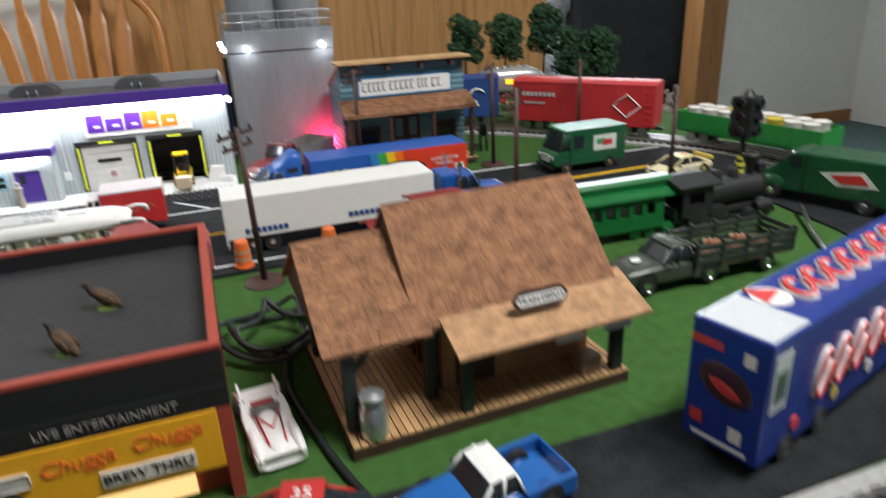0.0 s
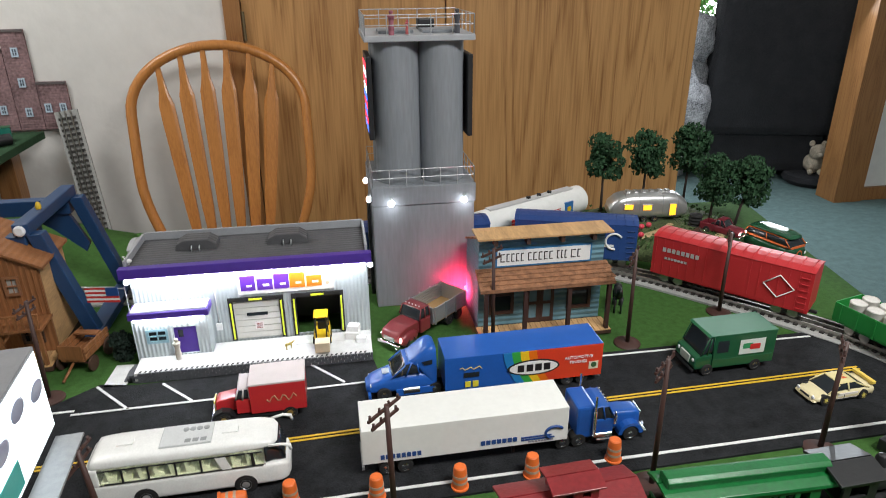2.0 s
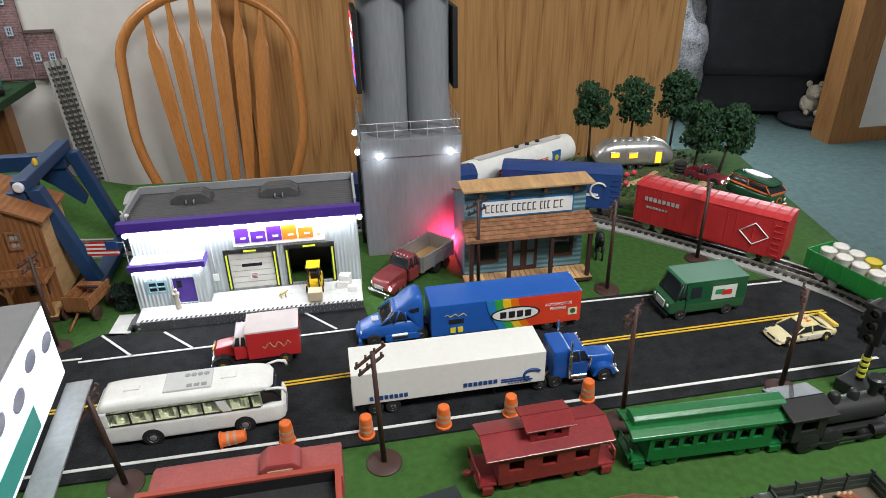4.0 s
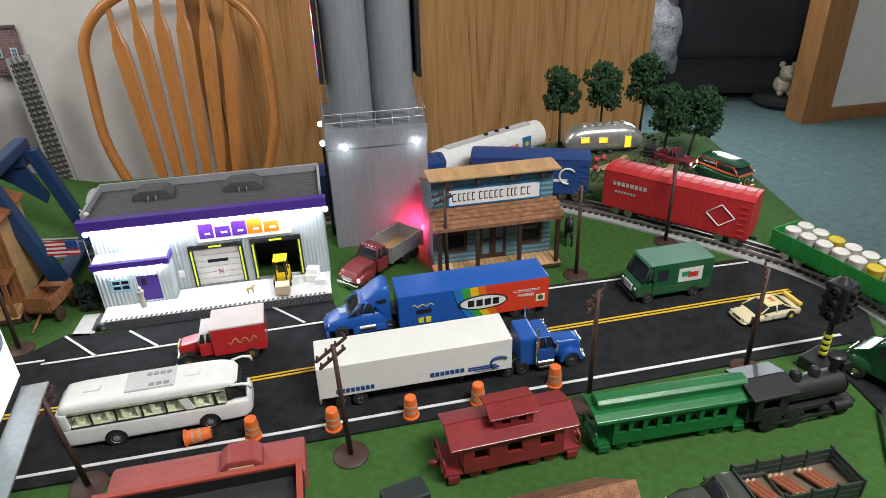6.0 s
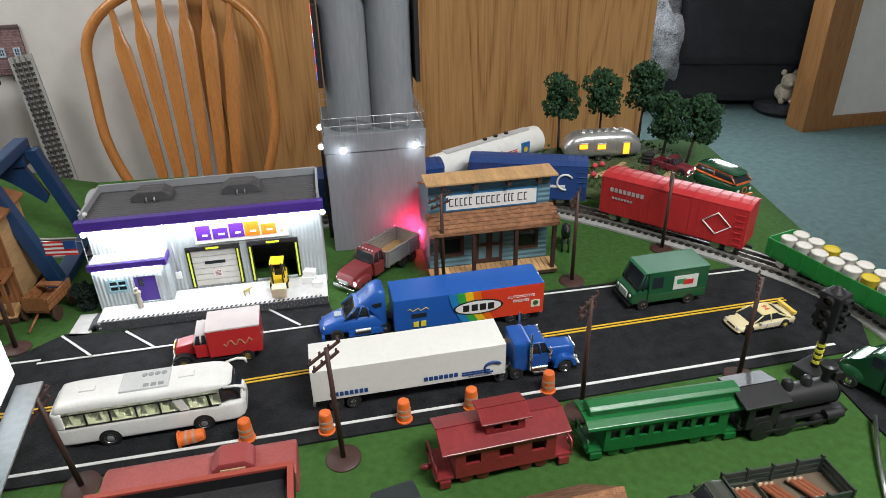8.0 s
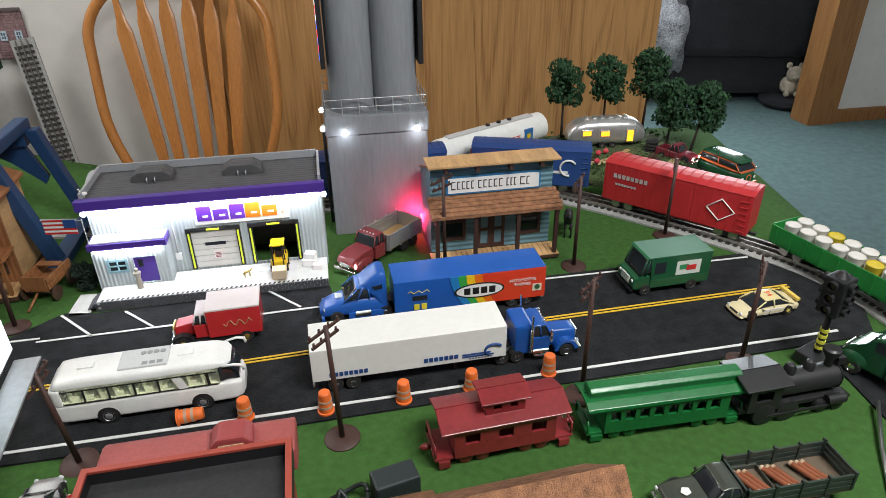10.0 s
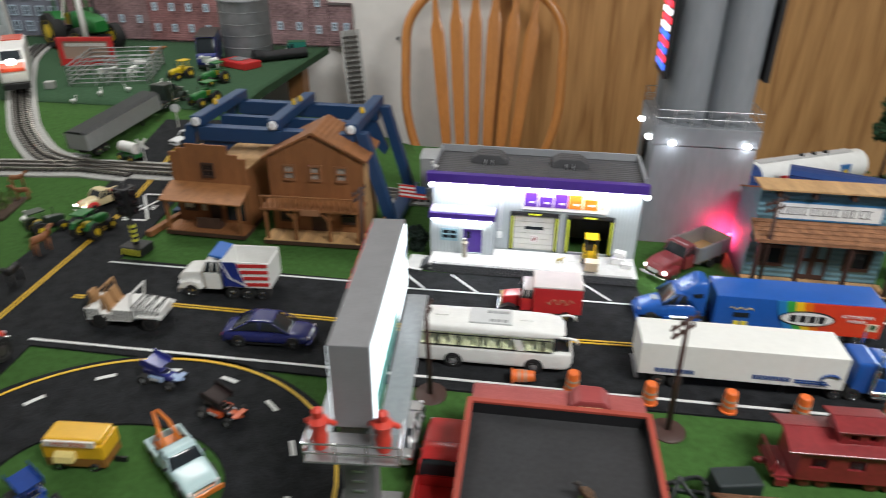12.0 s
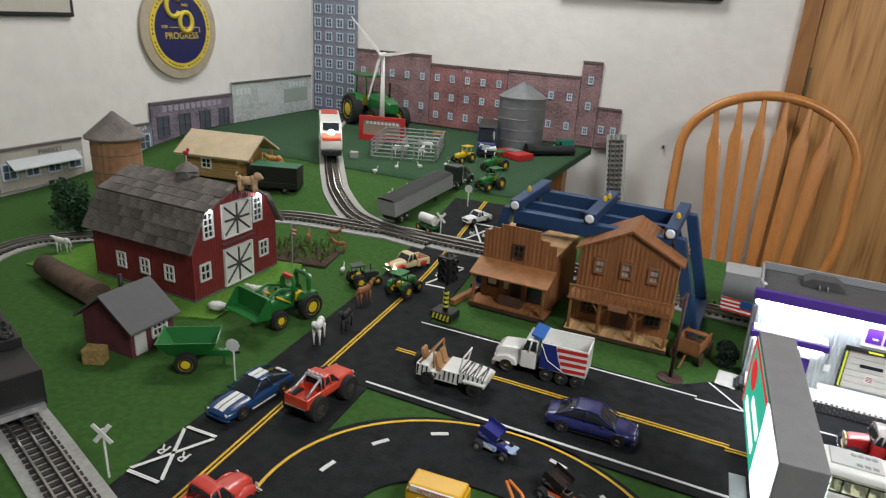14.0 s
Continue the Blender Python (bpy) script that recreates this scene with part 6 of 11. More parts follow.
def pickup(x, y, rot, L, W, H, mat, label, r, roofmat=None, bedmat=None, glow=False, cat="pickup truck", lift=0.0, rim=None, z=None, roll=False, round_nose=False):
    d = thing("pickup_truck", x, y, rot, label, cat, z=z if z is not None else ground_z(x, y) + 0.0034)
    k = lambda v: v * H + lift
    if round_nose:
        keys = [(-0.14, 0.16, 0.66, 0.47), (0.0, 0.15, 0.68, 0.48), (0.15, 0.15, 0.68, 0.42), (0.32, 0.15, 0.66, 0.34), (0.43, 0.16, 0.6, 0.27), (0.485, 0.2, 0.5, 0.2), (0.5, 0.26, 0.42, 0.12)]
    else:
        keys = [(-0.14, 0.16, 0.62, 0.49), (0.0, 0.15, 0.63, 0.5), (0.2, 0.15, 0.62, 0.49), (0.4, 0.15, 0.58, 0.47), (0.48, 0.16, 0.52, 0.44), (0.5, 0.2, 0.44, 0.38)]
    part("body", loft(B(), along([(u * L, k(a), k(b), w * W) for u, a, b, w in keys]), 3.2 if round_nose else 5.0, 28, 0.05), mat, d)
    if round_nose:
        for s in (-1, 1):
            part("fender", ball(B(), (0.31 * L, s * W * 0.38, k(0.34)), (0.15 * L, W * 0.13, 0.22 * H), 16), bedmat or mat, d)
            part("fender", ball(B(), (-0.31 * L, s * W * 0.44, k(0.34)), (0.14 * L, W * 0.1, 0.2 * H), 16), bedmat or mat, d)
    cabin(d, [(-0.14 * L, k(0.6)), (-0.125 * L, k(0.93)), (-0.09 * L, k(0.99)), (0.0 * L, k(1.01)), (0.06 * L, k(0.96)), (0.15 * L, k(0.6))], W * 0.9, roofmat or mat, 0.86, p=4.0)
    b = part("bed", box(B(), -0.5 * L, -0.142 * L, -W * 0.44, W * 0.44, k(0.2), k(0.32)), bedmat or mat, d)
    for s in (-1, 1):
        part("bed_side", box(B(), -0.5 * L, -0.142 * L, s * W * 0.46 - 0.0018, s * W * 0.46 + 0.0018, k(0.18), k(0.6), 0.0012), mat, b)
    part("tailgate", box(B(), -0.503 * L, -0.485 * L, -W * 0.44, W * 0.44, k(0.2), k(0.59), 0.0008), mat, b)
    for u in (-0.31, 0.31):
        axle(d, u * L, W + (0.012 if lift else 0), r, W * (0.34 if lift else 0.19), rim)
        if lift:
            part("axle_beam", cyl(B(), (u * L, -W / 2, r), (u * L, W / 2, r), 0.002, seg=8), SILVER, d)
            part("spring", box(B(), u * L - 0.004, u * L + 0.004, -W * 0.3, W * 0.3, r, k(0.17)), BLACKM, d)
        elif not round_nose:
            for s in (-1, 1):
                # shaded wheel well drawn as a black disc on the body side
                part("dark_arch_disc", shift(lathe(B(), [(r * 1.16, -0.0016), (r * 1.16, 0.0006), (r * 1.02, 0.0008)], seg=20), pose(u * L, s * W * 0.485, max(r, k(0.28)), -90 * s, 0, 0)), BLACKM, d)
    part("grille", box(B(), 0.485 * L, 0.503 * L, -W * (0.14 if round_nose else 0.3), W * (0.14 if round_nose else 0.3), k(0.26), k(0.44), 0.0006), CHROME, d)
    for u in (0.5, -0.515):
        part("bumper", box(B(), u * L - 0.001, u * L + 0.0025, -W * 0.46, W * 0.46, k(0.14), k(0.22), 0.001), CHROME, d)
    lights(d, 0.47 * L if round_nose else 0.49 * L, W * 0.37, k(0.42), 0.0028, glow)
    for s in (-1, 1):
        part("mirror", ball(B(), (0.1 * L, s * W * 0.52, k(0.68)), (0.0018, 0.0026, 0.0022), 8), BLACKM, d)
    if roll:
        part("roll_bar", tube(B(), [(-0.16 * L, -W * 0.36, k(0.58)), (-0.16 * L, -W * 0.34, k(0.98)), (-0.16 * L, W * 0.34, k(0.98)), (-0.16 * L, W * 0.36, k(0.58))], 0.0014, 8), SILVER, d)
        for s in (-1, 1):
            part("roll_brace", tube(B(), [(-0.16 * L, s * W * 0.3, k(0.97)), (-0.46 * L, s * W * 0.34, k(0.58))], 0.0018, 8), SILVER, d)
        for q in range(4):
            part("roof_lamp", shift(lathe(B(), [(0.0024, 0), (0.0028, 0.001), (0.002, 0.0022)], seg=12), pose(-0.13 * L, (q - 1.5) * W * 0.17, k(1.09), 0, 90, 0)), LENS, d)
        part("lamp_bar", box(B(), -0.16 * L, -0.135 * L, -W * 0.34, W * 0.34, k(1.02), k(1.05), 0.0006), SILVER, d)
    return d


pickup(-0.641, 0.696, 86, 0.108, 0.042, 0.036, paint(0.62, 0.06, 0.03), "red lifted monster truck on huge tyres", 0.0185, lift=0.018, roll=True, rim=paint(0.05, 0.04, 0.04), cat="monster truck")
pickup(-0.613, 0.45, 82, 0.108, 0.046, 0.048, paint(0.6, 0.06, 0.045), "red round-nosed vintage pickup on the side street", 0.0095, round_nose=True)
pickup(0.353, 0.351, 188, 0.098, 0.041, 0.033, paint(0.015, 0.11, 0.38), "blue pickup truck with a white cab roof", 0.0088, WHITE, cat="pickup truck")
pickup(-0.787, 1.215, 250, 0.10, 0.04, 0.038, paint(0.65, 0.55, 0.32), "cream vintage pickup with red fenders", 0.0085, round_nose=True, glow=True, bedmat=RED)
pickup(-0.745, 1.50, 245, 0.075, 0.032, 0.03, paint(0.75, 0.76, 0.77), "white modern pickup at the far crossing", 0.0065)
army = pickup(0.636, 0.566, 180, 0.125, 0.05, 0.046, paint(0.075, 0.085, 0.07, 0.28, 0.4), "olive green crew-cab stake truck loaded with copper brown logs", 0.0105, bedmat=paint(0.12, 0.09, 0.06, 0.7), cat="truck")
army.matrix_basis = army.matrix_basis @ Matrix.Scale(0.92, 4)
OLIVE = paint(0.03, 0.042, 0.034, 0.4)
part("hood_badge", shift(lathe(B(), [(0.006, 0), (0.006, 0.0004)], seg=5), pose(0.038, 0, 0.0296, 0, 6, 0)), WHITE, army)
st = part("stake_bed", box(B(), -0.15, -0.018, -0.025, 0.025, 0.017, 0.021), paint(0.12, 0.09, 0.06, 0.7), army)
for s in (-1, 1):
    for i in range(3):
        part("stake_rail", box(B(), -0.15, -0.018, s * 0.025 - 0.0012, s * 0.025 + 0.0012, 0.022 + i * 0.008, 0.0275 + i * 0.008), OLIVE, st)
    for i in range(5):
        part("stake_post", box(B(), -0.149 + i * 0.032, -0.146 + i * 0.032, s * 0.025 - 0.0022, s * 0.025 + 0.0022, 0.0205, 0.047), OLIVE, st)
for u in (-0.1495, -0.0185):
    for i in range(3):
        part("stake_rail", box(B(), u - 0.0012, u + 0.0012, -0.0235, 0.0235, 0.022 + i * 0.008, 0.0275 + i * 0.008), OLIVE, st)
axle(army, -0.115, 0.05, 0.0105, 0.011)
COPPER, CREAM = paint(0.24, 0.075, 0.035, 0.35), paint(0.5, 0.36, 0.24, 0.5)
for k, u in enumerate((-0.042, -0.078, -0.115)):
    for i in range(3):
        lg = part("log", shift(cyl(B(), (0, -0.018, 0), (0, 0.018, 0), 0.0033, seg=10), pose(u + (i - 1) * 0.0075, 0, 0.0255 + 0.001 * i, 0, 0, 24)), COPPER, army, "copper brown log with pale ends")
        bm = B()
        for q in (-0.0165, 0.0165):
            cyl(bm, (0, q - 0.0015, 0), (0, q + 0.0015, 0), 0.0035, seg=10)
        part("band", shift(bm, pose(u + (i - 1) * 0.0075, 0, 0.0255 + 0.001 * i, 0, 0, 24)), CREAM, lg)


def tractor_unit(x, y, rot, mat, label, aero=False, L=0.1, z=None, scale=1.0):
    d = thing("semi_truck", x, y, rot, label, "truck", z=(z if z is not None else ground_z(x, y) + 0.0034))
    d.matrix_basis = d.matrix_basis @ Matrix.Scale(scale, 4)
    W = 0.046
    part("frame", box(B(), -0.06, 0.045, -0.01, 0.01, 0.011, 0.017), SILVER if not aero else BLACKM, d)
    part("fifth_wheel", cyl(B(), (-0.047, 0, 0.0172), (-0.047, 0, 0.019), 0.011, seg=18), BLACKM, d)
    if aero:
        part("body", loft(B(), along([(-0.034, 0.009, 0.037, 0.0235), (0.0, 0.009, 0.037, 0.0235), (0.018, 0.009, 0.036, 0.0225), (0.038, 0.009, 0.031, 0.0205), (0.053, 0.009, 0.025, 0.0175), (0.059, 0.011, 0.019, 0.012)]), 3.6, 28, 0.12), mat, d)
        cabin(d, [(-0.012, 0.036), (-0.01, 0.052), (-0.002, 0.054), (0.006, 0.052), (0.024, 0.035)], W * 0.96, mat, 0.9, p=4.5)
        part("sleeper", loft(B(), along([(-0.036, 0.012, 0.072, 0.0228), (-0.03, 0.012, 0.0745, 0.0232), (-0.02, 0.03, 0.071, 0.0225), (-0.008, 0.046, 0.0615, 0.021), (0.001, 0.05, 0.0555, 0.017)]), 5.0, 28, 0.1), mat, d, "high rounded sleeper and roof fairing")
        for s in (-1, 1):
            part("sleeper_window", prism(B(), [(-0.03, 0.05), (-0.02, 0.049), (-0.016, 0.054), (-0.03, 0.056)], s * 0.0221 - 0.0008, s * 0.0221 + 0.0008), DARKGLASS, d)
            part("side_skirt", box(B(), -0.034, 0.02, s * 0.0225 - 0.0012, s * 0.0225 + 0.0012, 0.006, 0.016, 0.0008), mat, d)
        part("hood_vent", box(B(), 0.026, 0.036, -0.006, 0.006, 0.0325, 0.0345, 0.0004), paint(0.45, 0.5, 0.55, 0.3), d)
    else:
        part("hood", loft(B(), along([(0.01, 0.013, 0.0375, 0.0145), (0.03, 0.013, 0.0368, 0.014), (0.048, 0.013, 0.0358, 0.0135), (0.0515, 0.014, 0.0335, 0.0125)]), 5.0, 24, 0.1), mat, d)
        part("cab_base", box(B(), -0.012, 0.0118, -W / 2, W / 2, 0.012, 0.0365, 0.0018), mat, d)
        cabin(d, [(-0.012, 0.036), (-0.0118, 0.054), (-0.006, 0.0555), (0.006, 0.0545), (0.0125, 0.037)], W * 0.96, mat, 0.95, p=7)
        part("sleeper", box(B(), -0.037, -0.0125, -W / 2, W / 2, 0.012, 0.058, 0.0035), mat, d)
        part("radiator", box(B(), 0.0512, 0.0535, -0.0115, 0.0115, 0.013, 0.034, 0.0008), CHROME, d)
        for i in range(5):
            part("roof_lamp", ball(B(), (0.005, -0.014 + i * 0.007, 0.0572), (0.002, 0.0013, 0.0013), 8), CHROME, d)
        for s in (-1, 1):
            arc = [(0.036 + 0.0165 * math.cos(a), 0.0105 + 0.0155 * math.sin(a)) for a in (math.pi * q / 9 for q in range(10))]
            inner = [(0.036 + 0.0115 * math.cos(a), 0.0105 + 0.0115 * math.sin(a)) for a in (math.pi * q / 9 for q in range(9, -1, -1))]
            part("fender", prism(B(), arc + inner, s * 0.0178 - 0.0062, s * 0.0178 + 0.0062), mat, d)
            part("air_cleaner", cyl(B(), (0.0145, s * 0.0185, 0.027), (0.0145, s * 0.0185, 0.037), 0.0036, seg=14), CHROME, d)
            part("cab_step", box(B(), -0.01, 0.008, s * 0.0228 - 0.003, s * 0.0228 + 0.003, 0.006, 0.009, 0.0005), CHROME, d)
    for s in (-1, 1):
        if not aero:
            part("exhaust_pipe", cyl(cyl(B(), (-0.015, s * 0.0262, 0.016), (-0.015, s * 0.0262, 0.052), 0.0026, seg=12), (-0.015, s * 0.0262, 0.052), (-0.015, s * 0.0262, 0.074), 0.0016, seg=10), CHROME, d)
        part("fuel_tank", cyl(B(), (-0.012, s * 0.02, 0.0125), (0.01, s * 0.02, 0.0125), 0.0055, seg=14), CHROME, d)
        part("mirror", box(B(), 0.011, 0.0125, s * 0.0262 - 0.0016, s * 0.0262 + 0.0016, 0.04, 0.049, 0.0004), CHROME, d)
    part("bumper", box(B(), 0.0535, 0.0575, -0.023, 0.023, 0.005, 0.0125, 0.0012), CHROME if not aero else mat, d)
    lights(d, 0.0525, 0.0185 if not aero else 0.0135, 0.021, 0.0026)
    axle(d, 0.036, W, 0.0098, 0.008)
    for u in (-0.033, -0.054):
        axle(d, u, W, 0.0098, 0.014)
    return d


def box_trailer(x, y, rot, L, W, z0, z1, mat, label, front_wheels=True, z=None, cat="trailer"):
    d = thing("semi_trailer", x, y, rot, label, cat, z=(z if z is not None else ground_z(x, y) + 0.0034))
    part("box_body", box(B(), -L / 2, L / 2, -W / 2, W / 2, z0, z1, 0.0008), mat, d)
    part("underframe", box(B(), -L / 2 + 0.004, L / 2 - 0.03, -W * 0.3, W * 0.3, z0 - 0.005, z0 - 0.0002), BLACKM, d)
    for u in (-L / 2 + 0.028, -L / 2 + 0.05):
        axle(d, u, W * 0.92, 0.0098, 0.014)
    for s in (-1, 1):
        part("landing_leg", box(B(), L * 0.24 - 0.002, L * 0.24 + 0.002, s * W * 0.3 - 0.002, s * W * 0.3 + 0.002, 0.002, z0 - 0.0002), BLACKM, d)
    part("rear_bumper", box(B(), -L / 2 - 0.001, -L / 2 + 0.002, -W * 0.4, W * 0.4, 0.008, 0.012), SILVER, d)
    return d


BLUE = paint(0.012, 0.085, 0.36)
t = box_trailer(0.359, 0.847, 1, 0.25, 0.06, 0.0205, 0.068, material("cream_white_trailer", (0.74, 0.74, 0.71), 0.45, 0, 0.03, 0.05, 0.01), "white box semi-trailer with blue freight markings")
NAVY = paint(0.015, 0.06, 0.22, 0.5)
bm = B()
tube(bm, [(0.108 + 0.0115 * math.cos(a), -0.0306, 0.034 + 0.0085 * math.sin(a)) for a in (0.6 + 0.3 * k for k in range(13))], 0.0019, 5)
part("curved_mark", bm, NAVY, t)
blocks(t, "blue_bars", [(0.066, 0.104, 0.030, 0.032), (0.066, 0.108, 0.0265, 0.0285)], NAVY, -0.0302)
blocks(t, "blue_bars", [(0.016 + i * 0.0066, 0.0211 + i * 0.0066, 0.0275, 0.0335) for i in range(7)] + [(-0.104 + i * 0.0062, -0.0994 + i * 0.0062, 0.0255, 0.0315) for i in range(8)], NAVY, -0.0302)
blocks(t, "small_bars", [(0.075 + i * 0.004, 0.078 + i * 0.004, 0.0235, 0.025) for i in range(8)], paint(0.2, 0.2, 0.25), -0.0302)
tractor_unit(0.535, 0.8505, 1, BLUE, "blue long-nose semi tractor with chrome stacks")

SKY = paint(0.015, 0.10, 0.42)
t = box_trailer(0.468, 0.983, 181, 0.228, 0.058, 0.014, 0.066, SKY, "blue race-team semi-trailer with a rainbow and red rear")
side = 0.0296
bm = B()
for i, (c, a) in enumerate(((paint(0.65, 0.05, 0.02), 0), (paint(0.75, 0.16, 0.01), 1), (paint(0.8, 0.5, 0.02), 2), (paint(0.04, 0.35, 0.06), 3), (paint(0.02, 0.2, 0.5), 4))):
    x0 = -0.131 if i == 0 else 0.0
    edge = lambda zz, k: -0.036 + k * 0.012 + 0.02 * math.sin((zz - 0.0145) / 0.05 * 1.5)
    zs = [0.0145 + 0.051 * j / 8 for j in range(9)]
    lo = [(-0.1138, zz) for zz in zs] if i == 0 else [(edge(zz, i - 1), zz) for zz in zs]
    hi = [(edge(zz, i), zz) for zz in zs]
    part("colour_band", prism(B(), lo + hi[::-1], side - 0.0004, side + 0.0002 + 0.0001 * i), c, t)
part("oval_mark", shift(lathe(B(), [(1, 0), (1, 0.0012)], seg=28), pose(-0.012, side, 0.039, -90, 0, 0) @ Matrix.Diagonal((0.038, 0.0125, 1, 1))), BLACKM, t)
part("oval_ring", shift(lathe(B(), [(1, 0), (1, 0.0016)], seg=28), pose(-0.012, side, 0.039, -90, 0, 0) @ Matrix.Diagonal((0.035, 0.0105, 1, 1))), WHITE, t)
for u in (-0.036, -0.0235, -0.011, 0.002):
    part("oval_bar", box(B(), u, u + 0.0095, side + 0.001, side + 0.0022, 0.0335, 0.0445, 0.0004), BLACKM, t)
part("lettering", shift(letters("AUTOMOTIVE", 0.0066), pose(-0.078, side + 0.001, 0.0475, 0, 0, 180)), WHITE, t)
part("lettering", shift(letters("FINISHES", 0.0066), pose(-0.078, side + 0.001, 0.040, 0, 0, 180)), WHITE, t)
part("small_panel", box(B(), -0.108, -0.094, side, side + 0.001, 0.026, 0.038), paint(0.7, 0.65, 0.5), t)
part("panel_mark", shift(lathe(B(), [(0.0042, 0), (0.0042, 0.0016)], seg=14), pose(-0.101, side, 0.033, -90, 0, 0)), paint(0.03, 0.1, 0.04), t)
part("script_stroke", tube(B(), [(0.094 - 0.004 * k, side + 0.0006, 0.048 + 0.0025 * math.sin(k * 2.1)) for k in range(9)], 0.0006, 5), paint(0.8, 0.6, 0.1), t)
part("dark_window", box(B(), 0.066, 0.088, side, side + 0.0008, 0.034, 0.041), DARKGLASS, t)
part("number_shape", box(box(B(), 0.078, 0.086, side, side + 0.001, 0.018, 0.027, 0.0004), 0.067, 0.075, side, side + 0.001, 0.018, 0.027, 0.0004), paint(0.8, 0.65, 0.05), t)
tractor_unit(0.307, 0.988, 183, SKY, "blue streamlined semi tractor with a high sleeper", True, scale=1.03)


def stake_truck():
    d = thing("stake_truck", 0.350, 1.156, 222, "dark red vintage stake truck with an open silver bed", "truck", z=0.0008)
    MR = paint(0.2, 0.03, 0.035)
    W = 0.05
    part("hood", prism(B(), [(0.03, 0.014), (0.078, 0.014), (0.081, 0.024), (0.076, 0.032), (0.056, 0.037), (0.03, 0.037)], -0.019, 0.019, "y", 0.003), MR, d)
    for s in (-1, 1):
        part("fender", ball(B(), (0.056, s * 0.0195, 0.017), (0.021, 0.0065, 0.012), 14), MR, d)
    part("cab_base", box(B(), 0.006, 0.03, -0.023, 0.023, 0.014, 0.037, 0.002), MR, d)
    cabin(d, [(0.006, 0.037), (0.007, 0.056), (0.026, 0.056), (0.032, 0.038)], 0.044, MR, 0.88)
    for i in range(5):
        part("roof_lamp", ball(B(), (0.024, -0.014 + i * 0.007, 0.058), 0.0014, 6), LENS, d)
    part("grille", box(B(), 0.079, 0.082, -0.011, 0.011, 0.017, 0.024, 0.0008), CHROME, d)
    part("bumper", box(B(), 0.081, 0.084, -0.023, 0.023, 0.009, 0.014, 0.0008), CHROME, d)
    lights(d, 0.0755, 0.0185, 0.021, 0.0038, True)
    part("chassis", box(B(), -0.08, 0.06, -0.012, 0.012, 0.012, 0.018), BLACKM, d)
    b = part("bed", box(B(), -0.082, 0.002, -0.026, 0.026, 0.019, 0.022), paint(0.4, 0.24, 0.1, 0.7), d, "plank load bed")
    for s in (-1, 1):
        for i in range(6):
            part("bed_slat", box(B(), -0.082, 0.002, s * 0.027 - 0.0012, s * 0.027 + 0.0012, 0.0222 + i * 0.0046, 0.0258 + i * 0.0046), SILVER, b)
        for u in (-0.081, -0.054, -0.027, 0.0):
            part("bed_post", box(B(), u - 0.0013, u + 0.0013, s * 0.0285 - 0.001, s * 0.0285 + 0.001, 0.02, 0.051), SILVER, b)
    part("headboard", box(B(), 0.0022, 0.0042, -0.026, 0.026, 0.02, 0.05), SILVER, b)
    part("tailboard", box(B(), -0.0842, -0.0824, -0.026, 0.026, 0.02, 0.049), SILVER, b)
    axle(d, 0.056, W, 0.0105, 0.009)
    for u in (-0.042, -0.066):
        axle(d, u, W, 0.0105, 0.014, BLACKM)


stake_truck()
for s in (-0.0185, 0.0185):
    a = radians(222)
    point_lamp("truck_headlight_light", (0.350 + 0.087 * math.cos(a) - s * math.sin(a), 1.156 + 0.087 * math.sin(a) + s * math.cos(a), 0.022), 0.003, (1, 0.96, 0.88), 0.003)


def delivery_truck():
    d = thing("delivery_truck", 0.102, 0.970, 182, "red vintage delivery truck with a pale roof", "truck", z=0.0034)
    d.matrix_basis = d.matrix_basis @ Matrix.Scale(1.03, 4)
    R = paint(0.5, 0.025, 0.03)
    part("box_body", box(B(), -0.062, 0.008, -0.024, 0.024, 0.014, 0.055, 0.001), R, d)
    part("box_roof", box(B(), -0.0625, 0.0085, -0.0245, 0.0245, 0.0552, 0.058, 0.0008), paint(0.62, 0.56, 0.55, 0.5), d)
    part("cab", box(B(), 0.0085, 0.026, -0.02, 0.02, 0.014, 0.034, 0.001), R, d)
    cabin(d, [(0.0085, 0.034), (0.0085, 0.05), (0.022, 0.05), (0.026, 0.035)], 0.04, paint(0.55, 0.5, 0.5), 0.95)
    part("hood", prism(B(), [(0.026, 0.014), (0.052, 0.014), (0.053, 0.026), (0.05, 0.03), (0.026, 0.034)], -0.0105, 0.0105, "y", 0.002), R, d)
    part("radiator", box(B(), 0.053, 0.055, -0.009, 0.009, 0.011, 0.029, 0.0006), paint(0.7, 0.5, 0.15, 0.3, 0.8), d)
    for s in (-1, 1):
        part("running_board", box(B(), -0.03, 0.034, s * 0.021 - 0.003, s * 0.021 + 0.003, 0.009, 0.011), BLACKM, d)
        part("fender", prism(B(), [(0.028, 0.011), (0.034, 0.02), (0.044, 0.0225), (0.054, 0.018), (0.058, 0.012), (0.053, 0.015), (0.044, 0.02), (0.036, 0.017)], s * 0.0185 - 0.005, s * 0.0185 + 0.005), BLACKM, d)
        part("script_mark", tube(B(), [(-0.05 + 0.0034 * k, s * 0.0243, 0.034 + 0.005 * math.sin(k * 1.7)) for k in range(12)], 0.0009, 5), paint(0.35, 0.2, 0.12, 0.5), d)
    lights(d, 0.0535, 0.0125, 0.024, 0.0032)
    part("bumper", box(B(), 0.057, 0.059, -0.022, 0.022, 0.007, 0.0095, 0.0005), CHROME, d)
    for u in (-0.04, 0.043):
        axle(d, u, 0.047, 0.0095, 0.0065, paint(0.6, 0.42, 0.12, 0.3, 0.8))


delivery_truck()


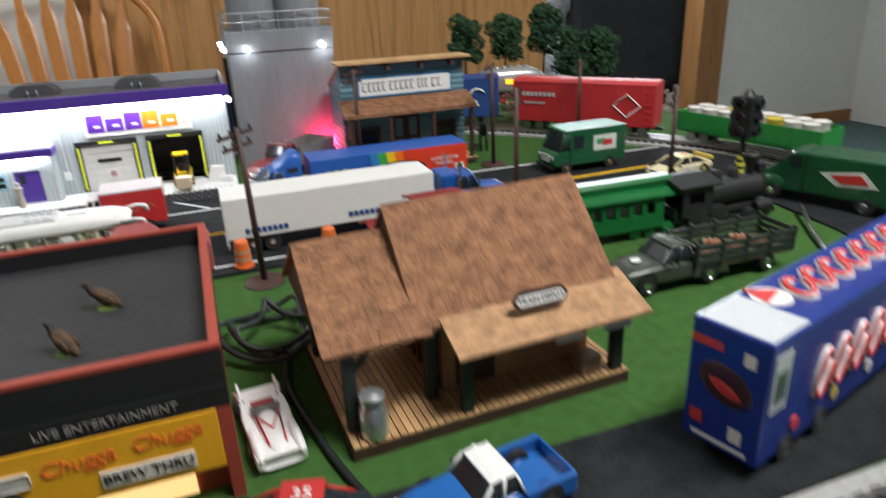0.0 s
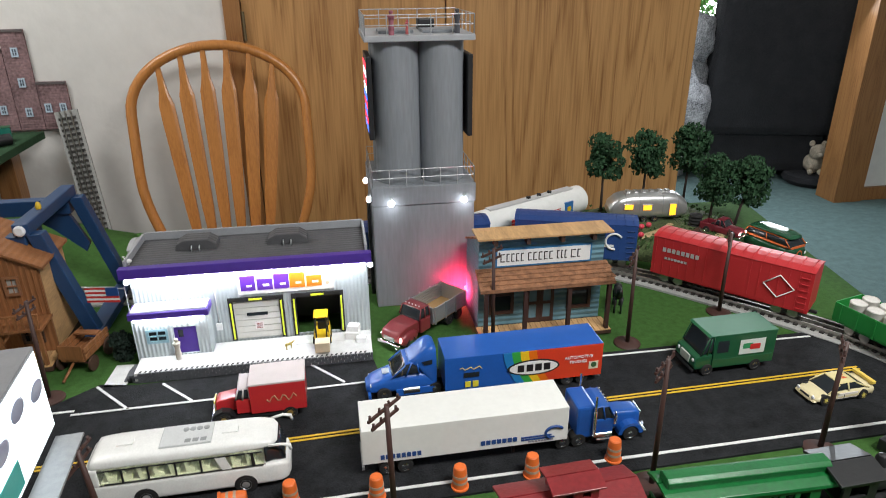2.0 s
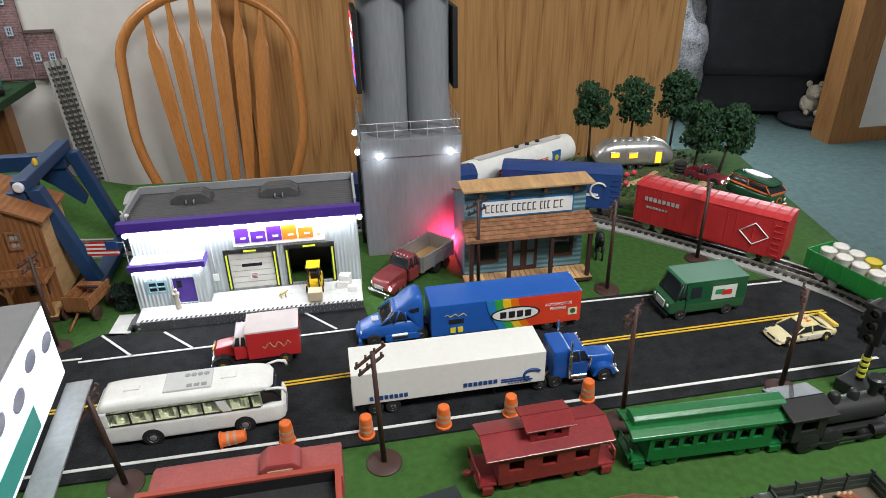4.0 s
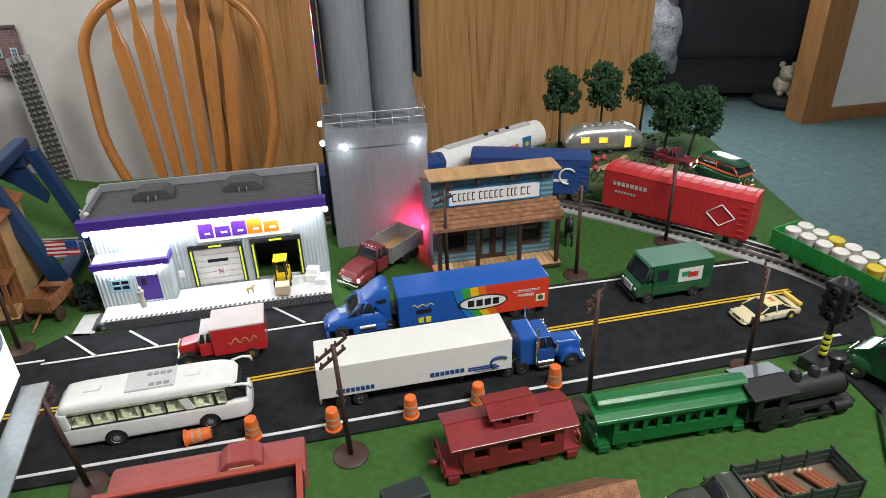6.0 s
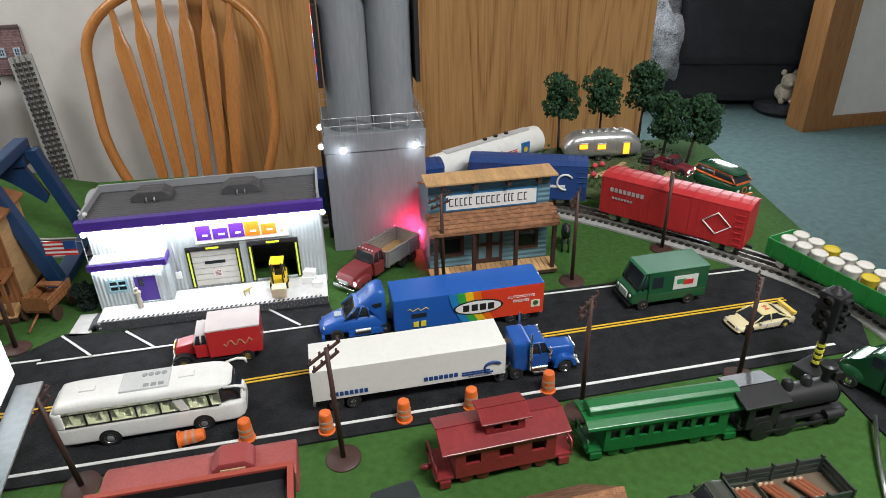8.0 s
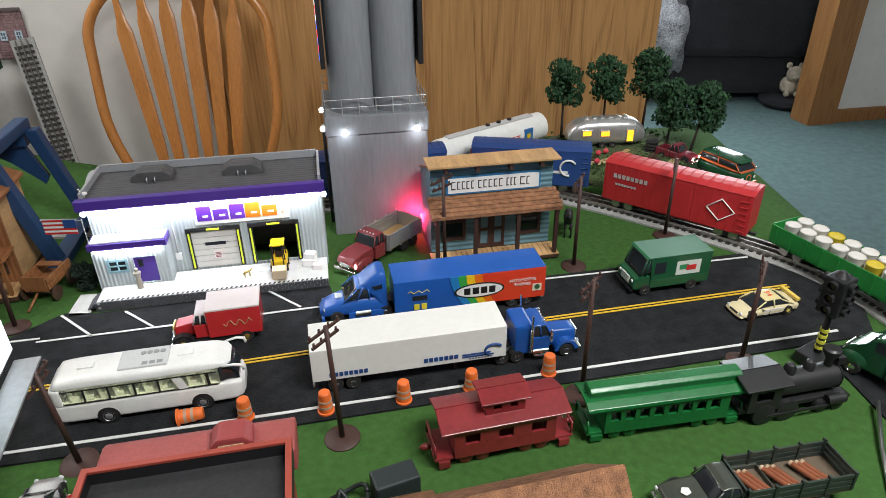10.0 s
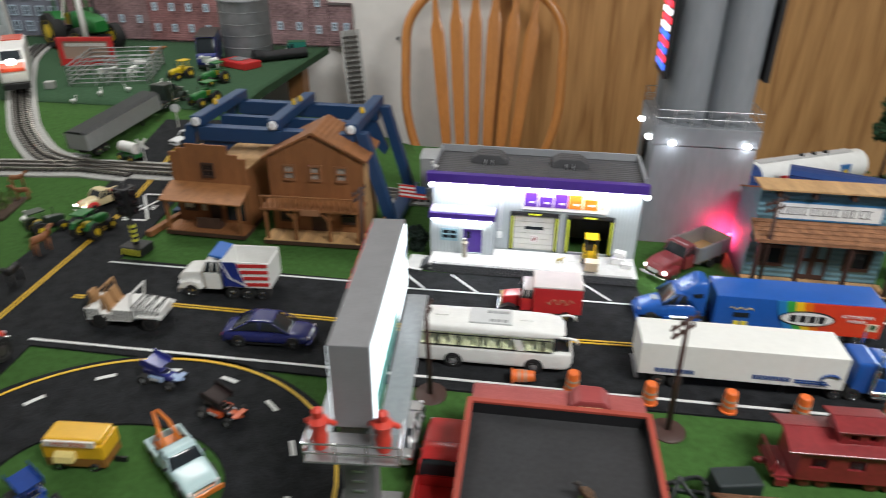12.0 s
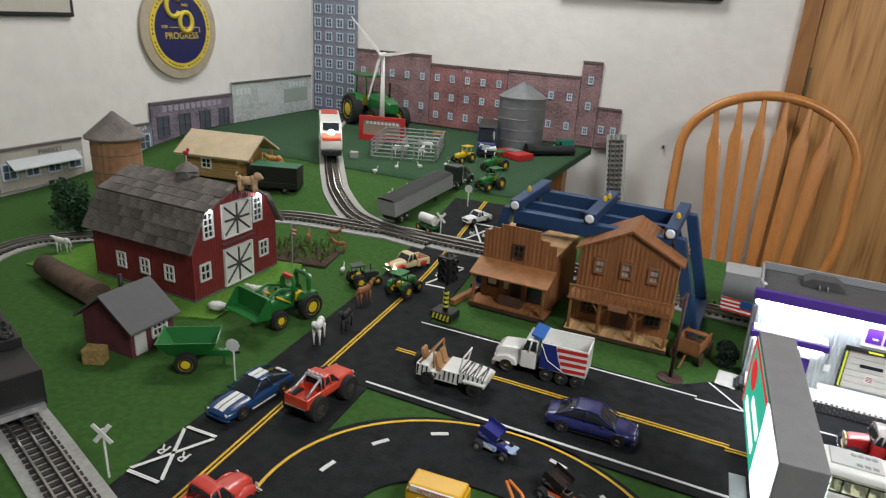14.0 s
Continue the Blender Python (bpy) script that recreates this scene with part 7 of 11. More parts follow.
def coach():
    d = thing("coach_bus", 0.042, 0.844, 1.5, "white touring coach with pale green seats", "bus", z=0.0034)
    L, W = 0.216, 0.055
    h = W / 2
    part("lower_body", loft(B(), along([(-L / 2, 0.012, 0.03, h * 0.86), (-L / 2 + 0.004, 0.007, 0.0335, h * 0.96), (-L / 2 + 0.02, 0.006, 0.0345, h), (L / 2 - 0.03, 0.006, 0.0345, h), (L / 2 - 0.01, 0.006, 0.034, h * 0.95), (L / 2 - 0.002, 0.008, 0.031, h * 0.8), (L / 2 + 0.001, 0.012, 0.026, h * 0.6)]), 8, 32), WHITE, d)
    part("roof", loft(B(), along([(-L / 2 + 0.003, 0.053, 0.058, h * 0.88), (-L / 2 + 0.008, 0.0525, 0.0645, h * 0.96), (-L / 2 + 0.03, 0.052, 0.067, h * 0.985), (L / 2 - 0.06, 0.052, 0.0675, h * 0.985), (L / 2 - 0.03, 0.0535, 0.066, h * 0.96), (L / 2 - 0.016, 0.0555, 0.0625, h * 0.84), (L / 2 - 0.011, 0.057, 0.0595, h * 0.6)]), 4.0, 32, 0.1), WHITE, d)
    part("rear_end", loft(B(), along([(-L / 2 + 0.001, 0.03, 0.056, h * 0.88), (-L / 2 + 0.005, 0.03, 0.056, h * 0.97), (-L / 2 + 0.013, 0.03, 0.056, h * 0.985)], 3), 9, 24), WHITE, d)
    gl = part("window_glass", box(B(), -L / 2 + 0.0135, L / 2 - 0.026, -h + 0.0012, h - 0.0012, 0.034, 0.054), glass("coach_glass", (0.9, 0.93, 0.88)), d, "clear side windows")
    gl.visible_shadow = False
    ws = part("windscreen", loft(B(), along([(L / 2 - 0.0255, 0.033, 0.058, h * 0.95), (L / 2 - 0.016, 0.033, 0.0575, h * 0.84), (L / 2 - 0.0085, 0.032, 0.05, h * 0.78), (L / 2 - 0.0035, 0.031, 0.038, h * 0.66)], 4), 6, 28), DARKGLASS, d)
    for s in (-1, 1):
        for u in (-0.07, -0.043, -0.014, 0.013):
            part("window_post", box(B(), u - 0.001, u + 0.001, s * (h - 0.0006) - 0.0006, s * (h - 0.0006) + 0.0005, 0.0345, 0.053), BLACKM, d)
        part("window_post", prism(B(), [(0.028, 0.053), (0.039, 0.053), (0.045, 0.0345), (0.035, 0.0345)], s * (h - 0.0006) - 0.0006, s * (h - 0.0006) + 0.0007), WHITE, d)
        part("window_post", prism(B(), [(0.067, 0.053), (0.07, 0.053), (0.0715, 0.0345), (0.068, 0.0345)], s * (h - 0.0006) - 0.0006, s * (h - 0.0006) + 0.0006), BLACKM, d)
        for z in (0.0345, 0.0528):
            part("window_seal", box(B(), -L / 2 + 0.0135, L / 2 - 0.028, s * (h - 0.0004) - 0.0004, s * (h - 0.0004) + 0.0005, z - 0.0006, z + 0.0006), BLACKM, d)
        part("mirror", tube(B(), [(L / 2 - 0.02, s * h * 0.92, 0.0585), (L / 2 - 0.006, s * h, 0.0605), (L / 2 + 0.003, s * h, 0.0585), (L / 2 + 0.0045, s * h, 0.052)], [0.0016, 0.0018, 0.0022, 0.0018], 8), WHITE, d)
    SEATG = paint(0.72, 0.74, 0.5, 0.6)
    part("cabin_floor", box(B(), -L / 2 + 0.014, L / 2 - 0.028, -h + 0.003, h - 0.003, 0.0346, 0.0356), SEATG, d)
    me = mesh_of("seat", prism(B(), [(0, 0.0), (0.009, 0.0), (0.009, 0.006), (0.003, 0.007), (0.0012, 0.0165), (-0.002, 0.0165)], -0.0095, 0.0095, "y", 0.0006), SEATG)
    for i in range(10):
        for s in (-1, 1):
            part("seat", me, SEATG, d, m=pose(-0.086 + i * 0.0165, s * 0.0145, 0.0357))
    ac = part("roof_unit", box(B(), -0.03, 0.026, -0.018, 0.018, 0.0662, 0.0695, 0.0012), paint(0.55, 0.56, 0.56, 0.5), d)
    for i in range(4):
        part("fan", shift(lathe(B(), [(0.0034, 0), (0.0034, 0.0008), (0.001, 0.0012)], seg=12), pose(-0.004 + i * 0.0075, 0.008, 0.0695)), paint(0.3, 0.31, 0.31), ac)
    for i in range(3):
        part("grille", box(B(), -0.003 + i * 0.0085, 0.0035 + i * 0.0085, -0.015, -0.009, 0.0693, 0.0698), paint(0.25, 0.26, 0.26), ac)
    for u in (-0.068, 0.045):
        part("roof_hatch", box(B(), u - 0.009, u + 0.009, -0.005, 0.005, 0.0668, 0.0692, 0.0006), WHITE, d)
    for u in (-0.05, 0.058):
        axle(d, u, W + 0.001, 0.0105, 0.01, SILVER)
        for s in (-1, 1):
            # black disc in place of the hollow, shaded wheel well
            part("arch", shift(lathe(B(), [(0.0128, -0.001), (0.0128, 0.0005), (0.0116, 0.0007)], seg=22), pose(u, s * h, 0.0105, -90 * s, 0, 0)), BLACKM, d)
    lights(d, L / 2 - 0.004, 0.019, 0.018, 0.0026)


coach()


def step_van(x, y, rot, L, W, H, mat, label, z=0.0034, logo=True, roof=None):
    d = thing("delivery_van", x, y, rot, label, "van", z=z)
    part("box_body", box(B(), -L / 2, L * 0.28, -W / 2, W / 2, H * 0.18, H * 0.97, 0.0012), mat, d)
    part("roof", prism(B(), [(-L / 2 - 0.0005, H * 0.971), (L * 0.36, H * 0.971), (L * 0.33, H), (-L / 2 - 0.0005, H)], -W / 2 - 0.0005, W / 2 + 0.0005), roof or paint(0.014, 0.115, 0.05, 0.4), d)
    part("nose", prism(B(), [(L * 0.281, H * 0.18), (L * 0.48, H * 0.18), (L * 0.5, H * 0.28), (L * 0.48, H * 0.46), (L * 0.40, H * 0.52), (L * 0.281, H * 0.52)], -W * 0.48, W * 0.48, "y", 0.002), mat, d)
    cabin(d, [(L * 0.281, H * 0.52), (L * 0.281, H * 0.965), (L * 0.34, H * 0.965), (L * 0.42, H * 0.53)], W * 0.96, mat, 0.95)
    for s in (-1, 1):
        part("side_window", box(B(), L * 0.10, L * 0.24, s * W / 2 - 0.0004, s * W / 2 + 0.0005, H * 0.56, H * 0.85), DARKGLASS, d)
        if logo:
            g = part("logo_panel", box(B(), -L * 0.36, -L * 0.04, s * W / 2 - 0.0004, s * W / 2 + 0.0006, H * 0.46, H * 0.82), paint(0.62, 0.66, 0.62), d)
            part("logo_shape", box(B(), -L * 0.3, -L * 0.17, s * W / 2, s * W / 2 + 0.0012, H * 0.57, H * 0.7, 0.0003), RED, g)
            part("logo_shape", box(B(), -L * 0.2, -L * 0.08, s * W / 2, s * W / 2 + 0.001, H * 0.6, H * 0.73, 0.0003), paint(0.03, 0.25, 0.1), g)
        part("trim_line", box(B(), -L * 0.48, L * 0.26, s * W / 2 - 0.0004, s * W / 2 + 0.0004, H * 0.38, H * 0.40), paint(0.02, 0.12, 0.06), d)
    part("grille", box(B(), L * 0.485, L * 0.505, -W * 0.22, W * 0.22, H * 0.26, H * 0.44, 0.0004), paint(0.45, 0.5, 0.45), d)
    part("bumper", box(B(), L * 0.49, L * 0.515, -W * 0.47, W * 0.47, H * 0.13, H * 0.19, 0.0006), BLACKM, d)
    lights(d, L * 0.485, W * 0.36, H * 0.38, 0.0028)
    for u in (-0.28, 0.33):
        axle(d, u * L, W, 0.0095, 0.009)
    return d


step_van(0.783, 0.973, 182, 0.128, 0.054, 0.066, paint(0.01, 0.085, 0.036), "green step van with a drink emblem panel")


def soda_truck():
    d = thing("delivery_truck", 0.968, 0.68, 112, "glossy dark green vintage soda truck with emblem panels", "truck", z=0.0034)
    G = paint(0.012, 0.075, 0.03, 0.2)
    part("box_body", box(B(), -0.08, 0.018, -0.029, 0.029, 0.014, 0.066, 0.003), G, d)
    part("cab", prism(B(), [(0.0185, 0.012), (0.072, 0.012), (0.076, 0.026), (0.068, 0.038), (0.05, 0.044), (0.042, 0.062), (0.034, 0.066), (0.0185, 0.066)], -0.026, 0.026, "y", 0.004), G, d)
    part("windscreen", prism(B(), [(0.0508, 0.046), (0.0438, 0.0605), (0.0418, 0.0595), (0.048, 0.045)], -0.02, 0.02), DARKGLASS, d)
    for s in (-1, 1):
        part("side_window", box(B(), 0.024, 0.038, s * 0.0262 - 0.0004, s * 0.0262 + 0.0006, 0.046, 0.06), DARKGLASS, d)
        part("fender", ball(B(), (0.058, s * 0.022, 0.02), (0.02, 0.008, 0.014), 14), G, d)
        e = part("emblem", prism(B(), [(-0.066, 0.034), (-0.02, 0.03), (0.0, 0.044), (-0.048, 0.052)], s * 0.0291 - 0.0005, s * 0.0291 + 0.0006), paint(0.6, 0.65, 0.6), d)
        part("emblem_shape", prism(B(), [(-0.056, 0.037), (-0.026, 0.034), (-0.012, 0.043), (-0.045, 0.048)], s * 0.0291 - 0.0003, s * 0.0291 + 0.0012), RED, e)
    for k in range(3):
        part("emblem_shape", box(B(), -0.0808, -0.0796, -0.016 + k * 0.011, -0.008 + k * 0.011, 0.034, 0.046), paint(0.55, 0.08, 0.08) if k != 1 else paint(0.6, 0.65, 0.6), d)
    part("grille", box(B(), 0.0755, 0.078, -0.012, 0.012, 0.014, 0.028, 0.001), CHROME, d)
    part("bumper", box(B(), 0.077, 0.0805, -0.027, 0.027, 0.008, 0.013, 0.001), CHROME, d)
    lights(d, 0.074, 0.02, 0.024, 0.0042)
    for u in (-0.055, 0.056):
        axle(d, u, 0.058, 0.0105, 0.01)


soda_truck()


def cereal_truck():
    d = thing("display_truck", 0.648, 0.3795, 17, "tall blue display truck covered in red and white emblems", "truck", z=0.0034)
    U = paint(0.012, 0.035, 0.24, 0.25)
    L, W, H = 0.31, 0.05, 0.092
    part("box_body", box(B(), -L / 2, L / 2, -W / 2, W / 2, 0.009, H, 0.0014), U, d)
    part("roof_panel", box(B(), -L / 2 + 0.002, -L / 2 + 0.042, -W / 2 + 0.002, W / 2 - 0.002, H, H + 0.0006), paint(0.55, 0.58, 0.62, 0.35), d)
    PINK, WH = paint(0.62, 0.05, 0.05), paint(0.75, 0.72, 0.72)

    def swash(name, pts, r, mat, m):
        part(name, shift(tube(B(), pts, r, 6), m), mat, d)
    for i in range(9):
        c = -L / 2 + 0.075 + i * 0.0235
        loop = [(c + 0.010 * math.cos(a) + 0.006 * (a / 6.3), 0.011 * math.sin(a + 0.6)) for a in (k * 0.6 for k in range(11))]
        swash("white_swash", [(u, v, H + 0.0004) for u, v in loop], 0.0034, WH, pose(0, 0.002, 0))
        swash("red_swash", [(u, v, H + 0.0024) for u, v in loop], 0.0022, PINK, pose(0, 0.002, 0))
        loop2 = [(c - 0.012 + 0.008 * math.cos(a) + 0.005 * (a / 6.3), 0.05 + 0.016 * math.sin(a + 0.6) + 0.0006 * i) for a in (k * 0.6 for k in range(11))]
        swash("white_swash", [(u, -W / 2 - 0.0002, v) for u, v in loop2], 0.0026, WH, pose(0, 0, 0))
        swash("red_swash", [(u, -W / 2 - 0.0016, v) for u, v in loop2], 0.0018, PINK, pose(0, 0, 0))
    part("emblem", shift(lathe(B(), [(0.013, 0), (0.013, 0.0008)], seg=16), pose(-L / 2 + 0.055, 0.008, H)), WH, d)
    part("emblem_shape", prism(B(), [(-L / 2 + 0.045, 0.004), (-L / 2 + 0.066, 0.009), (-L / 2 + 0.05, 0.024)], H + 0.0002, H + 0.0014, "z"), PINK, d)
    part("side_panel", box(B(), -L / 2 + 0.004, -L / 2 + 0.022, -W / 2 - 0.0006, -W / 2 + 0.0002, 0.045, 0.083), paint(0.5, 0.55, 0.55), d)
    part("panel_shape", box(B(), -L / 2 + 0.007, -L / 2 + 0.019, -W / 2 - 0.0012, -W / 2, 0.052, 0.072, 0.0004), paint(0.05, 0.1, 0.08), d)
    # rear face graphics
    part("rear_car_shape", shift(ball(B(), (0, 0, 0), (0.0008, 0.018, 0.0125), 16), pose(-L / 2, 0.0, 0.055, 20, 0, 0)), paint(0.05, 0.015, 0.02), d)
    part("rear_red_shape", shift(ball(B(), (0, 0, 0), (0.0012, 0.013, 0.005), 12), pose(-L / 2, 0.0, 0.053, 20, 0, 0)), PINK, d)
    for y0, z0, w, h, c in ((-0.014, 0.079, 0.02, 0.005, PINK), (0.013, 0.077, 0.007, 0.008, WH), (-0.016, 0.026, 0.008, 0.008, PINK), (0.010, 0.024, 0.008, 0.009, WH), (0.0, 0.014, 0.036, 0.0025, WH)):
        part("rear_mark", box(B(), -L / 2 - 0.0008, -L / 2 + 0.0002, -y0 - w / 2, -y0 + w / 2, z0 - h / 2, z0 + h / 2), c, d)
    for i, c in enumerate((PINK, paint(0.7, 0.5, 0.1), WH, PINK, paint(0.05, 0.3, 0.12))):
        part("side_dot", shift(lathe(B(), [(0.005, 0), (0.005, 0.001)], seg=12), pose(-L / 2 + 0.04 + i * 0.05, -W / 2, 0.024, 90, 0, 0)), c, d)
    for u in (-L / 2 + 0.032, -L / 2 + 0.075, L / 2 - 0.05):
        axle(d, u, W + 0.001, 0.0095, 0.009)


cereal_truck()


def dump_truck():
    d = thing("dump_truck", -0.390, 0.955, 184, "white dump truck with a flag-painted bed", "truck", z=0.0034)
    d.matrix_basis = d.matrix_basis @ Matrix.Scale(1.17, 4)
    W = 0.046
    part("chassis", box(B(), -0.06, 0.055, -0.012, 0.012, 0.01, 0.016), BLACKM, d)
    part("hood", prism(B(), [(0.026, 0.012), (0.062, 0.012), (0.064, 0.028), (0.056, 0.035), (0.026, 0.038)], -0.017, 0.017, "y", 0.003), WHITE, d)
    for s in (-1, 1):
        part("fender", prism(B(), [(0.03, 0.013), (0.034, 0.022), (0.046, 0.025), (0.06, 0.021), (0.064, 0.013)], s * 0.0185 - 0.005, s * 0.0185 + 0.005, "y", 0.001), WHITE, d)
    part("cab_base", box(B(), 0.004, 0.0258, -0.022, 0.022, 0.013, 0.038, 0.0015), WHITE, d)
    cabin(d, [(0.004, 0.038), (0.004, 0.056), (0.02, 0.056), (0.026, 0.039)], 0.044, WHITE, 0.92)
    b = part("bed", holed(B(), -0.065, -0.002, 0.02, 0.058, -0.0245, -0.0225), WHITE, d, "dump bed painted with stars and stripes")
    part("bed_side", box(B(), -0.065, -0.002, 0.0225, 0.0245, 0.02, 0.058), WHITE, b)
    part("bed_floor", box(B(), -0.065, -0.002, -0.0224, 0.0224, 0.018, 0.022), WHITE, b)
    part("bed_front", box(B(), -0.004, -0.0018, -0.0224, 0.0224, 0.0221, 0.06), WHITE, b)
    part("bed_tail", box(B(), -0.0652, -0.063, -0.0224, 0.0224, 0.0221, 0.054), WHITE, b)
    part("cab_guard", prism(B(), [(-0.003, 0.0585), (0.014, 0.0625), (0.014, 0.0655), (-0.003, 0.0615)], -0.02, 0.02), paint(0.015, 0.12, 0.45), b)
    NV = paint(0.015, 0.03, 0.2)
    for s in (-1, 1):
        y0 = s * 0.0247
        part("star_field", prism(B(), [(-0.0022, 0.0205), (-0.033, 0.0205), (-0.026, 0.04), (-0.022, 0.0575), (-0.0022, 0.0575)], y0 - 0.0004, y0 + 0.0004), NV, b)
        for i in range(4):
            z = 0.0225 + i * 0.0094
            part("red_stripe", prism(B(), [(-0.0648, z + 0.001), (-0.033 + 0.003 * i, z - 0.0005), (-0.033 + 0.003 * i, z + 0.0045), (-0.0648, z + 0.0058)], y0 - 0.0004, y0 + 0.0004), RED, b)
        for i in range(7):
            part("star", shift(lathe(B(), [(0.0014, 0), (0.0014, 0.0008)], seg=5), pose(-0.006 - (i % 3) * 0.007, y0 - (0.0006 if s < 0 else 0), 0.028 + i * 0.004, 90, 0, 0)), WHITE, b)
        part("bed_rib", tube(B(), [(-0.002, y0 * 1.03, 0.057), (-0.012, y0 * 1.04, 0.034), (-0.034, y0 * 1.03, 0.022)], 0.0008, 5), WHITE, b)
    part("bumper", box(B(), 0.062, 0.066, -0.022, 0.022, 0.006, 0.013, 0.0008), SILVER, d)
    lights(d, 0.0625, 0.017, 0.02, 0.0024)
    axle(d, 0.045, W, 0.01, 0.008)
    for u in (-0.012, -0.033, -0.054):
        axle(d, u, W, 0.0095, 0.013)


dump_truck()


def zebra_jeep():
    d = thing("open_jeep", -0.497, 0.847, 3, "open white jeep with black zebra stripes and tan seats", "jeep", z=0.0034)
    d.matrix_basis = d.matrix_basis @ Matrix.Scale(1.12, 4)
    W = 0.042
    part("tub", prism(B(), [(-0.05, 0.012), (0.012, 0.012), (0.012, 0.03), (-0.012, 0.03), (-0.016, 0.022), (-0.028, 0.022), (-0.032, 0.03), (-0.05, 0.03)], -W / 2, W / 2, "y", 0.0008), WHITE, d)
    part("hood", prism(B(), [(0.0122, 0.014), (0.05, 0.014), (0.051, 0.028), (0.0122, 0.033)], -W * 0.42, W * 0.42, "y", 0.0014), WHITE, d)
    K = paint(0.015, 0.015, 0.015)
    bm = B()
    for i in range(10):
        x = 0.014 + i * 0.0037
        prism(bm, [(x, -W * 0.425), (x + 0.0016, -W * 0.425), (x + 0.004 * math.sin(i * 2.0) + 0.0016, W * 0.425), (x + 0.004 * math.sin(i * 2.0), W * 0.425)], 0.0318 - i * 0.0005, 0.0335 - i * 0.0005, "z")
    part("hood_stripes", bm, K, d)
    for s in (-1, 1):
        bm = B()
        for i in range(15):
            x = -0.049 + i * 0.0067
            z1 = 0.029 if x < -0.034 or x > -0.012 else 0.0215
            z1 = z1 if x < 0.04 else 0.0265
            yy = W / 2 if x < 0.012 else W * 0.42
            prism(bm, [(x, 0.0145), (x + 0.002, 0.0145), (x + 0.0035, z1), (x + 0.001, z1)], s * yy - 0.0005, s * yy + 0.0005)
        part("side_stripes", bm, K, d)
        part("fender", box(B(), 0.02, 0.052, s * W * 0.46 - 0.004, s * W * 0.46 + 0.004, 0.02, 0.0225, 0.0006), WHITE, d)
    TAN = paint(0.42, 0.23, 0.1, 0.6)
    for x, y in ((-0.016, -0.009), (-0.016, 0.009), (-0.04, 0.0)):
        part("seat", prism(B(), [(x - 0.006, 0.022), (x + 0.008, 0.022), (x + 0.008, 0.028), (x - 0.002, 0.029), (x - 0.006, 0.046), (x - 0.01, 0.046)], y - 0.007, y + 0.007, "y", 0.0008), TAN, d)
    part("roll_bar", tube(B(), [(-0.024, -W * 0.45, 0.028), (-0.026, -W * 0.4, 0.056), (-0.026, W * 0.4, 0.056), (-0.024, W * 0.45, 0.028)], 0.0015, 6), TAN, d)
    for s in (-1, 1):
        part("roll_brace", tube(B(), [(-0.026, s * W * 0.4, 0.056), (-0.046, s * W * 0.44, 0.03)], 0.0014, 6), TAN, d)
    part("windshield_frame", holed(B(), -W * 0.43, W * 0.43, 0.0, 0.022, -0.0008, 0.0008, [(-W * 0.38, W * 0.38, 0.003, 0.019)]), WHITE, d, m=pose(0.0125, 0, 0.032, 0, 0, 90) @ pose(0, 0, 0, 12))
    part("spare_wheel", shift(lathe(B(), [(0.004, -0.004), (0.0105, -0.004), (0.0105, 0.004), (0.004, 0.004)], seg=16), pose(-0.0545, 0, 0.025, 0, 90, 0)), TYRE, d)
    for u in (-0.032, 0.036):
        axle(d, u, W + 0.002, 0.0105, 0.009, BLACKM)


zebra_jeep()


